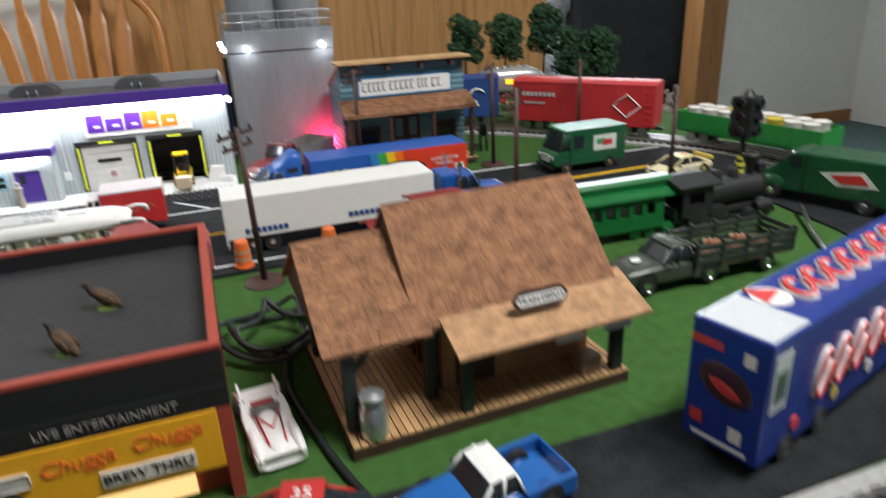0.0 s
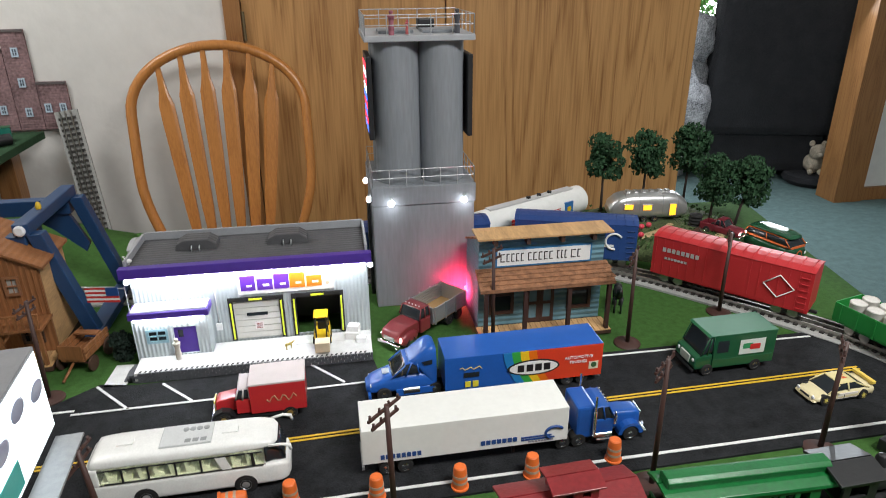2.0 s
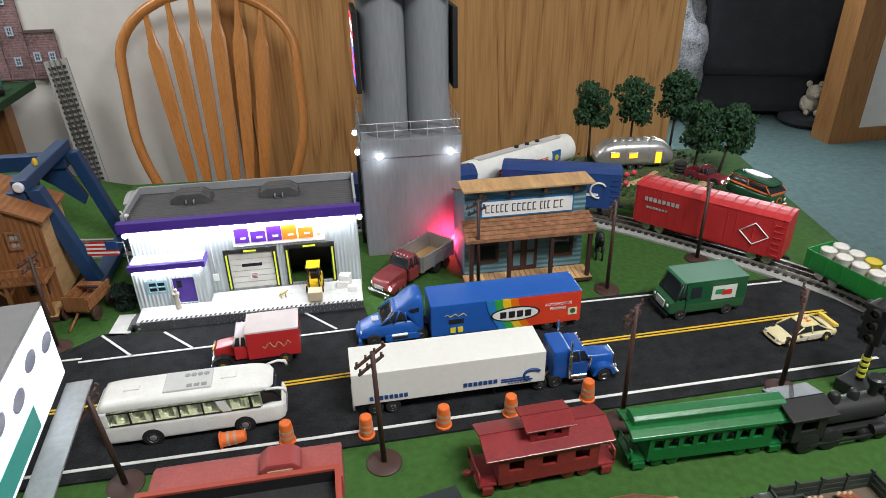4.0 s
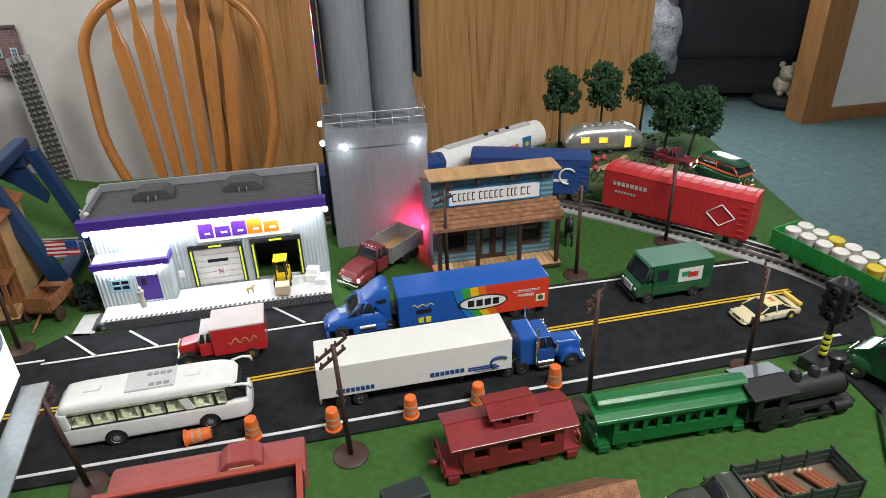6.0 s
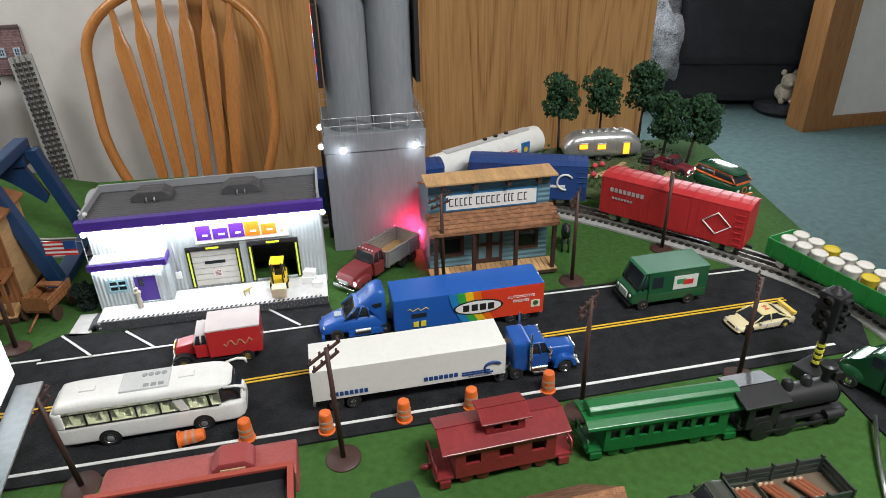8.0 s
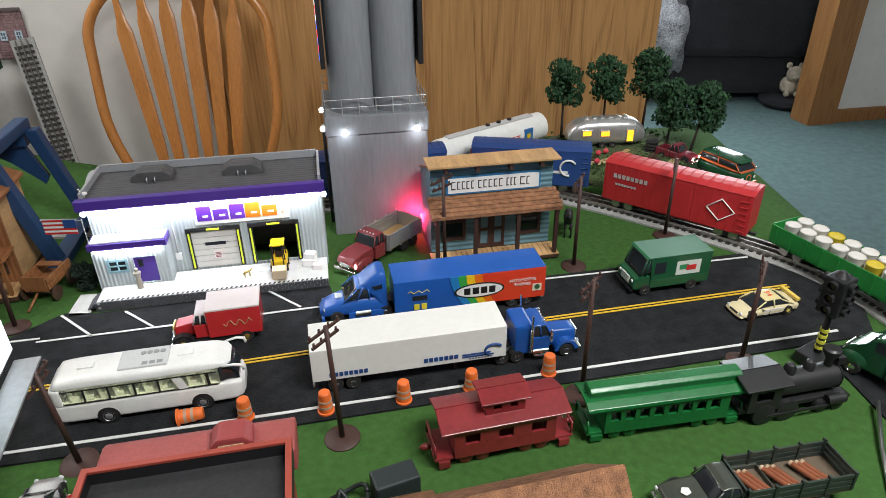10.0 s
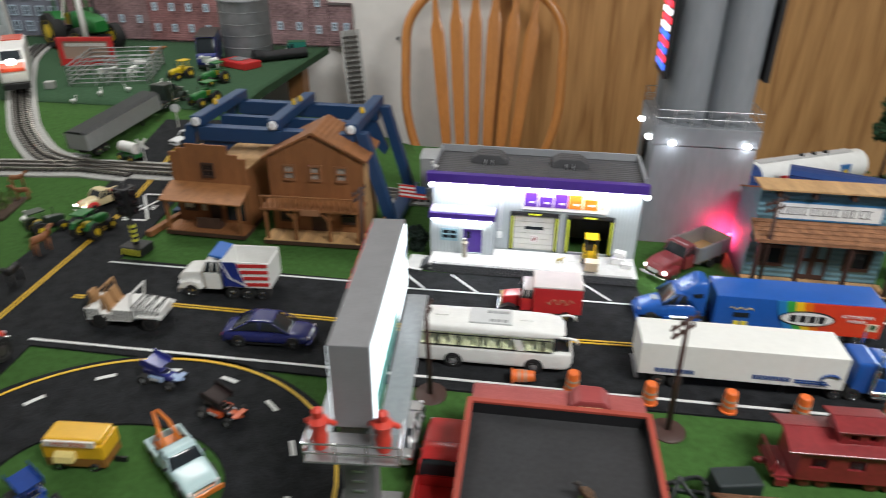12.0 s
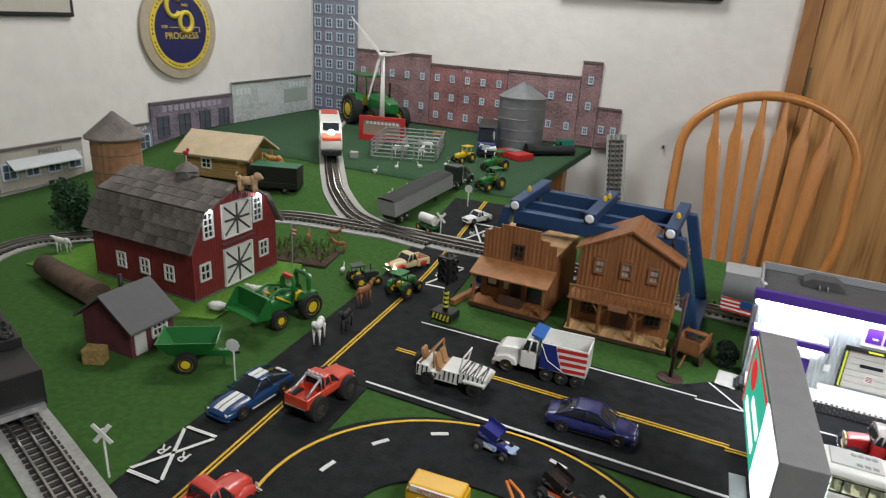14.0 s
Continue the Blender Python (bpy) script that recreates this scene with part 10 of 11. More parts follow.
lone("toy_dog", shift(dog, Matrix.Scale(0.82, 4)), material("tan_fur", (0.5, 0.32, 0.19), 0.85, 0, 0.2, 0.004, 0.4), -1.006, 0.965, 20, "tan toy dog standing on the barn roof", "toy dog", z=0.205)
for x, y, r in ((-0.93, 0.98, 40), (-0.94, 1.06, 200), (-0.90, 1.13, 100), (-1.03, 1.55, 60), (-1.0, 1.6, 150), (-1.16, 1.68, 20), (-1.12, 1.74, 90), (-1.06, 1.78, 200), (-1.0, 1.84, 10)):
    goose(x, y, r, 0.018, PHORSE, "white toy goose on the grass")
for x, y, r in ((-1.06, 1.22, 120), (-1.02, 1.27, 30), (-0.97, 1.22, 200)):
    quadruped("toy_deer", x, y, r, 0.034, PBROWN, "brown toy deer near the garden", "toy deer")
DUCKB, DUCKH = material("duck_brown", (0.085, 0.045, 0.022), 0.7, 0, 0.5, 0.002, 0.3), paint(0.03, 0.022, 0.018, 0.6)
for x, y, rot in ((0.152, 0.535, 172), (0.136, 0.477, 140)):
    dk = thing("toy_duck", x, y, rot, "brown toy duck on a tuft of grass on the cafe roof", "toy bird", "toy birds", z=0.0892)
    dk.matrix_basis = dk.matrix_basis @ Matrix.Scale(0.78, 4)
    part("grass_base", lathe(B(), [(0.0088, 0), (0.0084, 0.0012), (0.006, 0.0024), (0.002, 0.0026)], seg=11), paint(0.09, 0.14, 0.02, 0.9), dk, "small green grass base")
    bm = ball(B(), (0, 0, 0), (0.0115, 0.0062, 0.0062), 14)
    tube(bm, [(-0.008, 0, 0.001), (-0.017, 0, 0.0)], [0.0045, 0.0012], 8)
    for v in (-1, 1):
        ball(bm, (-0.002, v * 0.0052, 0.001), (0.009, 0.0018, 0.0042), 10)
    part("body", shift(bm, pose(0, 0, 0.0105, 0, -42, 0)), DUCKB, dk)
    hd = tube(B(), [(0.0075, 0, 0.014), (0.0105, 0, 0.018), (0.0108, 0, 0.0215)], [0.004, 0.0026, 0.0026], 8)
    ball(ball(hd, (0.0118, 0, 0.0232), (0.0038, 0.003, 0.003), 10), (0.0158, 0, 0.0225), (0.0026, 0.0014, 0.0008), 8)
    part("head", hd, DUCKH, dk, "dark head and bill")
    for v in (-1, 1):
        part("leg", cyl(B(), (0, v * 0.0025, 0.0015), (0.0005, v * 0.0025, 0.006), 0.0009, seg=6), paint(0.45, 0.2, 0.03, 0.6), dk)
goose(-0.088, 1.155, 200, 0.012, PHORSE, "small white toy bird on the depot roof edge", 0.1552)
quadruped("toy_dog", 0.135, 1.105, 30, 0.014, paint(0.5, 0.4, 0.12, 0.6), "small tan toy dog on the loading dock", "toy dog", z=0.0166, neck=0.2)


def figure(x, y, z, rot, s, mat, label):
    """A tiny doll, one plain shape."""
    bm = lathe(B(), [(0.12 * s, 0), (0.13 * s, 0.3 * s), (0.1 * s, 0.5 * s), (0.16 * s, 0.78 * s), (0.06 * s, 0.84 * s), (0.09 * s, 0.9 * s), (0.085 * s, 0.97 * s), (0.03 * s, 1.0 * s)], seg=10)
    lone("toy_figure", bm, mat, x, y, rot, label, "toy figure", "toy figures", z=z)


figure(-0.028, 1.105, 0.0166, 0, 0.036, paint(0.4, 0.36, 0.3, 0.6), "tiny toy figure on the loading dock")
figure(0.325, 1.262, 0.4642, 0, 0.036, paint(0.3, 0.1, 0.13, 0.6), "tiny toy figure on the silo platform")
figure(0.35, 1.268, 0.4642, 0, 0.022, paint(0.45, 0.1, 0.1, 0.6), "tiny toy figure on the silo platform")
figure(0.43, 1.272, 0.4642, 0, 0.036, paint(0.06, 0.06, 0.07, 0.6), "tiny toy figure on the silo platform")


def forklift():
    d = thing("forklift", 0.186, 1.115, -92, "yellow forklift holding a crate on the dock", "forklift", z=0.0166)
    Y = paint(0.75, 0.5, 0.02)
    part("body", box(B(), -0.024, 0.006, -0.0125, 0.0125, 0.005, 0.02, 0.002), Y, d)
    part("counterweight", box(B(), -0.03, -0.0242, -0.012, 0.012, 0.005, 0.023, 0.002), Y, d)
    for u in (-0.02, 0.002):
        for s in (-1, 1):
            part("cage_post", cyl(B(), (u, s * 0.01, 0.02), (u, s * 0.009, 0.046), 0.001, seg=6), BLACKM, d)
    part("cage_roof", box(B(), -0.022, 0.004, -0.011, 0.011, 0.046, 0.048, 0.0005), Y, d)
    part("seat", box(B(), -0.018, -0.008, -0.006, 0.006, 0.0202, 0.032, 0.001), BLACKM, d)
    for s in (-1, 1):
        part("mast", box(B(), 0.007, 0.01, s * 0.008 - 0.001, s * 0.008 + 0.001, 0.002, 0.05), BLACKM, d)
        part("fork", box(B(), 0.0101, 0.028, s * 0.006 - 0.0015, s * 0.006 + 0.0015, 0.003, 0.0042), SILVER, d)
    for u, r in ((-0.018, 0.0055), (0.002, 0.0065)):
        axle(d, u, 0.027, r, 0.006, Y)


forklift()
lone("crate", box(B(), -0.011, 0.011, -0.009, 0.009, 0, 0.016, 0.0006), paint(0.62, 0.52, 0.36, 0.7), 0.187, 1.087, -2, "pale wooden crate on the forklift", "crate", z=0.021)
for x, y, z, s in ((0.234, 1.125, 0.0166, 0.011), (0.236, 1.127, 0.0282, 0.009), (0.247, 1.11, 0.0166, 0.008)):
    lone("parcel", box(B(), -s, s, -s * 0.8, s * 0.8, 0, s * 1.05, 0.0005), paint(0.75, 0.75, 0.74, 0.6), x, y, random.uniform(-20, 20), "white parcel stacked on the loading dock", "parcel", "parcels", z=z)


def crane():
    """The blue gantry crane across the track."""
    d = thing("gantry_crane", -0.4, 1.318, 0, "blue gantry crane straddling the track", "crane", z=0.0)
    C = paint(0.013, 0.048, 0.13, 0.45)
    for y0 in (-0.09, 0.09):
        part("girder", box(B(), -0.152, 0.152, y0 - 0.011, y0 + 0.011, 0.160, 0.1878, 0.002), C, d)
        for e in (-1, 1):
            bm = prism(B(), [(y0 - 0.011, 0.190), (y0 + 0.011, 0.190), (y0 + 0.011, 0.0165), (y0 - 0.011, 0.0165)], e * 0.164 - 0.011, e * 0.164 + 0.011, "x", 0.002)
            for v in bm.verts:
                v.co.x += e * 0.05 * (0.19 - v.co.z) / 0.174
            part("leg", bm, C, d)
            part("knee_brace", prism(B(), [(e * 0.145, 0.1598), (e * 0.075, 0.1598), (e * 0.118, 0.128), (e * 0.162, 0.085), (e * 0.17, 0.1)], y0 - 0.005, y0 + 0.005), C, d)
    for x in (-0.15, 0.0, 0.148):
        b = part("cross_beam", box(B(), x - 0.0115, x + 0.0115, -0.103, 0.105, 0.1882, 0.208, 0.003), C, d)
        part("end_knob", shift(lathe(B(), [(0.0085, 0), (0.0085, 0.003), (0.006, 0.005)], seg=16), pose(x, -0.1032, 0.198, 90, 0, 0)), paint(0.75, 0.77, 0.8, 0.3), b)
    for x, y in ((-0.15, -0.02), (0.002, 0.005), (0.006, 0.03), (0.15, -0.03)):
        part("top_lamp", lathe(B(), [(0.004, 0), (0.005, 0.005), (0.003, 0.010), (0.001, 0.012)], (x, y, 0.2081), 10), paint(0.7, 0.45, 0.03), d)
    for e in (-1, 1):
        part("sill_beam", box(B(), e * 0.214 - 0.014, e * 0.214 + 0.014, -0.115, 0.115, 0.0, 0.0163, 0.002), C, d)
        part("hoist_wheel", shift(lathe(B(), [(0.003, -0.006), (0.017, -0.005), (0.017, 0.005), (0.003, 0.006)], seg=20), pose(e * 0.06, -0.02, 0.15, 90, 0, 0)), SILVER, d)
    part("hoist_rail", box(B(), -0.14, 0.14, -0.028, -0.012, 0.1672, 0.1878), C, d)
    return d


crane()
fl = thing("flag", -0.118, 1.127, -8, "small striped flag on a thin pole", "flag", z=0.108)
part("flag_pole", cyl(B(), (0.028, 0, 0.024), (-0.03, -0.004, 0.028), 0.0008, seg=6), SILVER, fl)
for i in range(7):
    part("stripe", box(B(), -0.028, 0.02 if i < 3 else 0.02, -0.004, -0.0034, 0.004 + i * 0.0034, 0.0073 + i * 0.0034), RED if i % 2 == 0 else WHITE, fl)
part("canton", box(B(), 0.002, 0.0202, -0.0046, -0.0033, 0.0145, 0.0278), NAVY, fl)
part("flag_bracket", cyl(B(), (0.028, 0, -0.108), (0.028, 0, 0.027), 0.0008, seg=6), SILVER, fl)
bm = B()
for c in ((0, 0, 0.012), (0.004, 0.004, 0.026), (-0.004, 0, 0.035)):
    leaf_clump(bm, c, 0.016, 420, 0.003)
lone("bush", bm, material("dark_bush", (0.008, 0.022, 0.014), 0.9, 0, 0.4, 0.01, 0.3), -0.118, 1.147, 0, "dark clipped bush beside the parcel depot", "bush")


def hay_wagon():
    d = thing("hay_wagon", -0.176, 1.152, 78, "small brown wooden farm wagon", "wagon")
    d.matrix_basis = d.matrix_basis @ Matrix.Scale(1.3, 4)
    for i in range(4):
        part("bed_plank", box(B(), -0.026, 0.026, -0.014 + i * 0.0072, -0.0076 + i * 0.0072, 0.015, 0.0175), BROWN_WOOD, d)
    for s in (-1, 1):
        for i in range(2):
            part("side_board", box(B(), -0.026, 0.026, s * 0.0155 - 0.001, s * 0.0155 + 0.001, 0.018 + i * 0.008, 0.0245 + i * 0.008), BROWN_WOOD, d)
    part("seat_board", box(B(), 0.006, 0.016, -0.014, 0.014, 0.032, 0.034), BROWN_WOOD, d)
    part("headboard", box(B(), -0.027, -0.0255, -0.014, 0.014, 0.018, 0.036), BROWN_WOOD, d)
    part("tongue", tube(B(), [(-0.026, 0, 0.013), (-0.05, 0, 0.003)], 0.0016, 6), BROWN_WOOD, d)
    for u, r in ((-0.018, 0.0095), (0.018, 0.0115)):
        for s in (-1, 1):
            w = part("wheel", shift(lathe(B(), [(r * 0.82, -0.001), (r, -0.001), (r, 0.001), (r * 0.82, 0.001)], seg=18), pose(u, s * 0.019, r, 90, 0, 0)), DARK_WOOD, d)
            bm = B()
            for k in range(4):
                a = k * math.pi / 4
                cyl(bm, (u - r * 0.85 * math.cos(a), s * 0.019, r - r * 0.85 * math.sin(a)), (u + r * 0.85 * math.cos(a), s * 0.019, r + r * 0.85 * math.sin(a)), 0.0008, seg=5)
            part("spokes", bm, DARK_WOOD, w)
        part("axle_beam", cyl(B(), (u, -0.019, r), (u, 0.019, r), 0.0014, seg=6), DARK_WOOD, d)


hay_wagon()

# ---- the running train ----
def rail_car_frame(name, x, y, rot, label, L):
    d = thing(name, x, y, rot, label, "train car", "model train", z=ground_z(x, y) + 0.0127)
    for s in (-1, 1):
        u = s * (L / 2 - 0.036)
        k = part("bogie", box(B(), u - 0.022, u + 0.022, -0.017, 0.017, 0.006, 0.014, 0.001), BLACKM, d)
        for du in (-0.013, 0.013):
            for v in (-1, 1):
                part("wheel", shift(lathe(B(), [(0.0085, -0.002), (0.0085, 0.002)], seg=14), pose(u + du, v * 0.0165, 0.0085, 90, 0, 0)), RAIL, k)
        part("coupler", box(B(), s * L / 2 - 0.006, s * (L / 2 + 0.010), -0.003, 0.003, 0.011, 0.015), BLACKM, d)
    part("underframe", box(B(), -L / 2 + 0.004, L / 2 - 0.004, -0.014, 0.014, 0.0142, 0.0188), BLACKM, d)
    return d


def boxcar(x, y, rot, mat, roof, label, L=0.27, H=0.092, W=0.064, mark=None):
    d = rail_car_frame("boxcar", x, y, rot, label, L)
    part("car_body", box(B(), -L / 2, L / 2, -W / 2, W / 2, 0.019, H, 0.0008), mat, d)
    part("roof", prism(B(), [(-W / 2 - 0.001, H + 0.0002), (W / 2 + 0.001, H + 0.0002), (W * 0.25, H + 0.005), (0, H + 0.0065), (-W * 0.25, H + 0.005)], -L / 2 - 0.001, L / 2 + 0.001, "x"), roof, d)
    for i in range(15):
        part("roof_rib", prism(B(), [(-W / 2, H + 0.001), (W / 2, H + 0.001), (W * 0.25, H + 0.0062), (0, H + 0.0078), (-W * 0.25, H + 0.0062)], -L / 2 + 0.006 + i * (L - 0.015) / 14, -L / 2 + 0.0085 + i * (L - 0.015) / 14, "x"), roof, d)
    for s in (-1, 1):
        part("sliding_door", box(B(), -0.032, 0.032, s * W / 2 - 0.0002, s * W / 2 + 0.0022, 0.022, H - 0.006, 0.0006), mat, d)
        part("door_rail", box(B(), -0.06, 0.07, s * W / 2, s * W / 2 + 0.003, 0.0195, 0.0215), mat, d)
        me = mesh_of("side_rib", box(B(), -0.0008, 0.0008, -0.0007, 0.0007, 0.0215, H - 0.003), mat)
        for i in range(18):
            u = -L / 2 + 0.006 + i * (L - 0.012) / 17
            if abs(u) > 0.035:
                part("side_rib", me, mat, d, m=pose(u, s * W / 2, 0))
        for i in range(6):
            part("ladder_rung", cyl(B(), (L / 2 - 0.018, s * (W / 2 + 0.002), 0.026 + i * 0.011), (L / 2 - 0.004, s * (W / 2 + 0.002), 0.026 + i * 0.011), 0.0007, seg=5), mat, d)
        if mark:
            part("white_mark", tube(B(), [(mark + 0.024 * c, s * (W / 2 + 0.0012), 0.056 + 0.02 * q) for c, q in ((-1, 0), (0, 1), (1, 0), (0, -1), (-1, 0))], 0.0013, 5), WHITE, d)
            blocks(d, "lettering_bars", [(-0.115 + i * 0.0085, -0.109 + i * 0.0085, 0.066, 0.074) for i in range(8)] + [(-0.11 + i * 0.006, -0.1055 + i * 0.006, 0.052, 0.056) for i in range(7)], WHITE, -W / 2 - 0.0006)
    return d


BXR, BXB = paint(0.48, 0.025, 0.03, 0.45), paint(0.02, 0.06, 0.22, 0.45)
boxcar(0.905, 1.163, -49, BXR, BXR, "red freight boxcar with a white diamond", mark=0.085, L=0.268)
b = boxcar(0.685, 1.362, -20, BXB, BXB, "blue freight boxcar with a white curved mark", L=0.235)
for s in (-1, 1):
    part("curved_mark", tube(B(), [(0.075 + 0.016 * math.cos(t), s * 0.0334, 0.058 + 0.016 * math.sin(t)) for t in (0.6 + 0.33 * k for k in range(14))], 0.0022, 5), WHITE, b)
    part("mark_bar", box(B(), 0.04, 0.075, s * 0.0326 - 0.0008, s * 0.0326 + 0.0008, 0.046, 0.051), WHITE, b)
boxcar(0.385, 1.386, 0, BXB, BXB, "dark blue freight boxcar behind the silo tower", L=0.25)
boxcar(-0.02, 1.377, 2, paint(0.33, 0.34, 0.35, 0.45), paint(0.36, 0.37, 0.38, 0.45), "silver grey freight boxcar behind the parcel depot", L=0.26)


def gondola():
    d = rail_car_frame("gondola_car", 1.058, 0.905, -76, "green gondola car loaded with white and yellow drums", 0.25)
    G = paint(0.015, 0.22, 0.04, 0.45)
    L, W = 0.25, 0.062
    part("floor_plate", box(B(), -L / 2, L / 2, -W / 2, W / 2, 0.019, 0.023), G, d)
    for s in (-1, 1):
        part("side", box(B(), -L / 2, L / 2, s * W / 2 - 0.0015, s * W / 2 + 0.0005, 0.0232, 0.052, 0.0005), G, d)
        part("end", box(B(), s * L / 2 - 0.0015, s * L / 2 + 0.0005, -W / 2 + 0.002, W / 2 - 0.002, 0.0232, 0.052, 0.0005), G, d)
        for i in range(9):
            part("side_rib", box(B(), -L / 2 + 0.01 + i * 0.0285, -L / 2 + 0.013 + i * 0.0285, s * (W / 2 + 0.0016) - 0.001, s * (W / 2 + 0.0016) + 0.001, 0.02, 0.051), G, d)
    return d


gondola()
m0 = pose(1.058, 0.905, 0.0127 + 0.0231, 0, 0, -76)
drum = lone("drum", lathe(B(), [(0.0125, 0), (0.0128, 0.001), (0.0122, 0.002), (0.0122, 0.0335), (0.0128, 0.0345), (0.0118, 0.036), (0.0112, 0.0345)], seg=20), paint(0.62, 0.6, 0.56, 0.5), 0, 0, 0, "weathered white drum standing in the gondola car", "drum", "gondola drums", z=0)
drum_y = lone("drum", lathe(B(), [(0.0125, 0), (0.0128, 0.001), (0.0122, 0.002), (0.0122, 0.0335), (0.0128, 0.0345), (0.0118, 0.036), (0.0112, 0.0345)], seg=20), paint(0.55, 0.42, 0.03, 0.5), 0, 0, 0, "yellow drum standing in the gondola car", "drum", "gondola drums", z=0)
k = 0
for i in range(8):
    for v in (-0.0142, 0.0142):
        m = m0 @ pose(-0.1 + i * 0.0285, v, 0)
        src = drum_y if (i, v > 0) in ((5, False), (2, True)) else drum
        if src is drum and k == 0:
            drum.matrix_basis = m
            k = 1
        elif src is drum_y and i == 5:
            drum_y.matrix_basis = m
        else:
            copy_thing(src, m)


def black_tender():
    d = rail_car_frame("steam_tender", -1.03, 0.478, 161, "black steam tender loaded with coal", 0.2)
    part("tank", box(B(), -0.1, 0.1, -0.032, 0.032, 0.019, 0.072, 0.002), CBLK, d)
    part("coal_board", box(B(), -0.02, 0.1, -0.03, 0.03, 0.0722, 0.086, 0.001), CBLK, d)
    bm = B()
    for _ in range(120):
        ball(bm, (random.uniform(-0.015, 0.095), random.uniform(-0.025, 0.025), 0.087), 0.004, 6, 0.5)
    tagged(part("coal", bm, paint(0.01, 0.01, 0.01, 0.4), d), kind="stuff")
    part("rear_step", box(B(), -0.108, -0.1002, -0.028, 0.028, 0.016, 0.024), SILVER, d)


black_tender()

# ---- farm ----
JD, JY = paint(0.015, 0.15, 0.03), paint(0.72, 0.52, 0.02)


def farm_tractor(x, y, rot, s, label, loader=False, mat=None, z=None, group="farm tractors"):
    d = thing("tractor", x, y, rot, label, "tractor", group, z=z if z is not None else ground_z(x, y) + 0.001)
    mat = mat or JD
    part("hood", loft(B(), along([(0.0, 0.02 * s, 0.044 * s, 0.0115 * s), (0.025 * s, 0.02 * s, 0.043 * s, 0.011 * s), (0.046 * s, 0.021 * s, 0.04 * s, 0.01 * s), (0.052 * s, 0.024 * s, 0.036 * s, 0.0075 * s)], 4), 4.5, 20), mat, d)
    part("chassis", box(B(), -0.025 * s, 0.045 * s, -0.007 * s, 0.007 * s, 0.012 * s, 0.02 * s), BLACKM, d)
    part("seat", box(B(), -0.022 * s, -0.006 * s, -0.008 * s, 0.008 * s, 0.026 * s, 0.04 * s, 0.002 * s), JY, d)
    for sd in (-1, 1):
        part("fender", prism(B(), [(-0.04 * s, 0.03 * s), (-0.034 * s, 0.042 * s), (-0.012 * s, 0.044 * s), (-0.004 * s, 0.034 * s), (-0.014 * s, 0.04 * s), (-0.032 * s, 0.038 * s)], sd * 0.02 * s - 0.006 * s, sd * 0.02 * s + 0.006 * s), mat, d)
        part("canopy_post", tube(B(), [(-0.03 * s, sd * 0.013 * s, 0.03 * s), (-0.028 * s, sd * 0.013 * s, 0.066 * s)], 0.0014 * s, 6), mat, d)
        wheel(d, 0, 0, 0.021 * s, 0.014 * s, JY, pose(-0.02 * s, sd * 0.025 * s, 0.021 * s))
        wheel(d, 0, 0, 0.015 * s, 0.011 * s, JY, pose(0.038 * s, sd * 0.022 * s, 0.015 * s))
    part("axle_beam", cyl(B(), (-0.02 * s, -0.025 * s, 0.021 * s), (-0.02 * s, 0.025 * s, 0.021 * s), 0.004 * s, seg=8), BLACKM, d)
    part("axle_beam", cyl(B(), (0.038 * s, -0.022 * s, 0.015 * s), (0.038 * s, 0.022 * s, 0.015 * s), 0.003 * s, seg=8), BLACKM, d)
    if loader:
        part("roll_arch", tube(B(), [(-0.028 * s, -0.015 * s, 0.03 * s), (-0.026 * s, -0.015 * s, 0.064 * s), (-0.024 * s, -0.011 * s, 0.07 * s), (-0.024 * s, 0.011 * s, 0.07 * s), (-0.026 * s, 0.015 * s, 0.064 * s), (-0.028 * s, 0.015 * s, 0.03 * s)], 0.0035 * s, 8), mat, d)
        part("front_arch", tube(B(), [(0.004 * s, -0.014 * s, 0.036 * s), (0.002 * s, -0.014 * s, 0.064 * s), (0.0, -0.01 * s, 0.07 * s), (0.0, 0.01 * s, 0.07 * s), (0.002 * s, 0.014 * s, 0.064 * s), (0.004 * s, 0.014 * s, 0.036 * s)], 0.0032 * s, 8), mat, d)
    else:
        part("canopy", box(B(), -0.04 * s, 0.004 * s, -0.017 * s, 0.017 * s, 0.066 * s, 0.069 * s, 0.001 * s), mat, d)
    for sd in (-1, 1):
        part("canopy_post", tube(B(), [(0.0, sd * 0.013 * s, 0.04 * s), (-0.002 * s, sd * 0.013 * s, 0.066 * s)], 0.0014 * s, 6), mat, d)
    part("exhaust", cyl(B(), (0.03 * s, 0.006 * s, 0.042 * s), (0.03 * s, 0.006 * s, 0.062 * s), 0.0016 * s, seg=6), BLACKM, d)
    if loader:
        for sd in (-1, 1):
            part("loader_arm", tube(B(), [(-0.004 * s, sd * 0.014 * s, 0.05 * s), (0.03 * s, sd * 0.015 * s, 0.06 * s), (0.064 * s, sd * 0.015 * s, 0.048 * s)], 0.0028 * s, 6), mat, d)
            part("lift_rod", tube(B(), [(0.01 * s, sd * 0.014 * s, 0.032 * s), (0.036 * s, sd * 0.015 * s, 0.05 * s)], 0.0018 * s, 6), JY, d)
        bk = [(0.062 * s, 0.032 * s), (0.066 * s, 0.03 * s), (0.092 * s, 0.034 * s), (0.091 * s, 0.036 * s), (0.068 * s, 0.035 * s), (0.066 * s, 0.062 * s), (0.062 * s, 0.062 * s)]
        b = part("bucket", prism(B(), bk, -0.036 * s, 0.036 * s), mat, d)
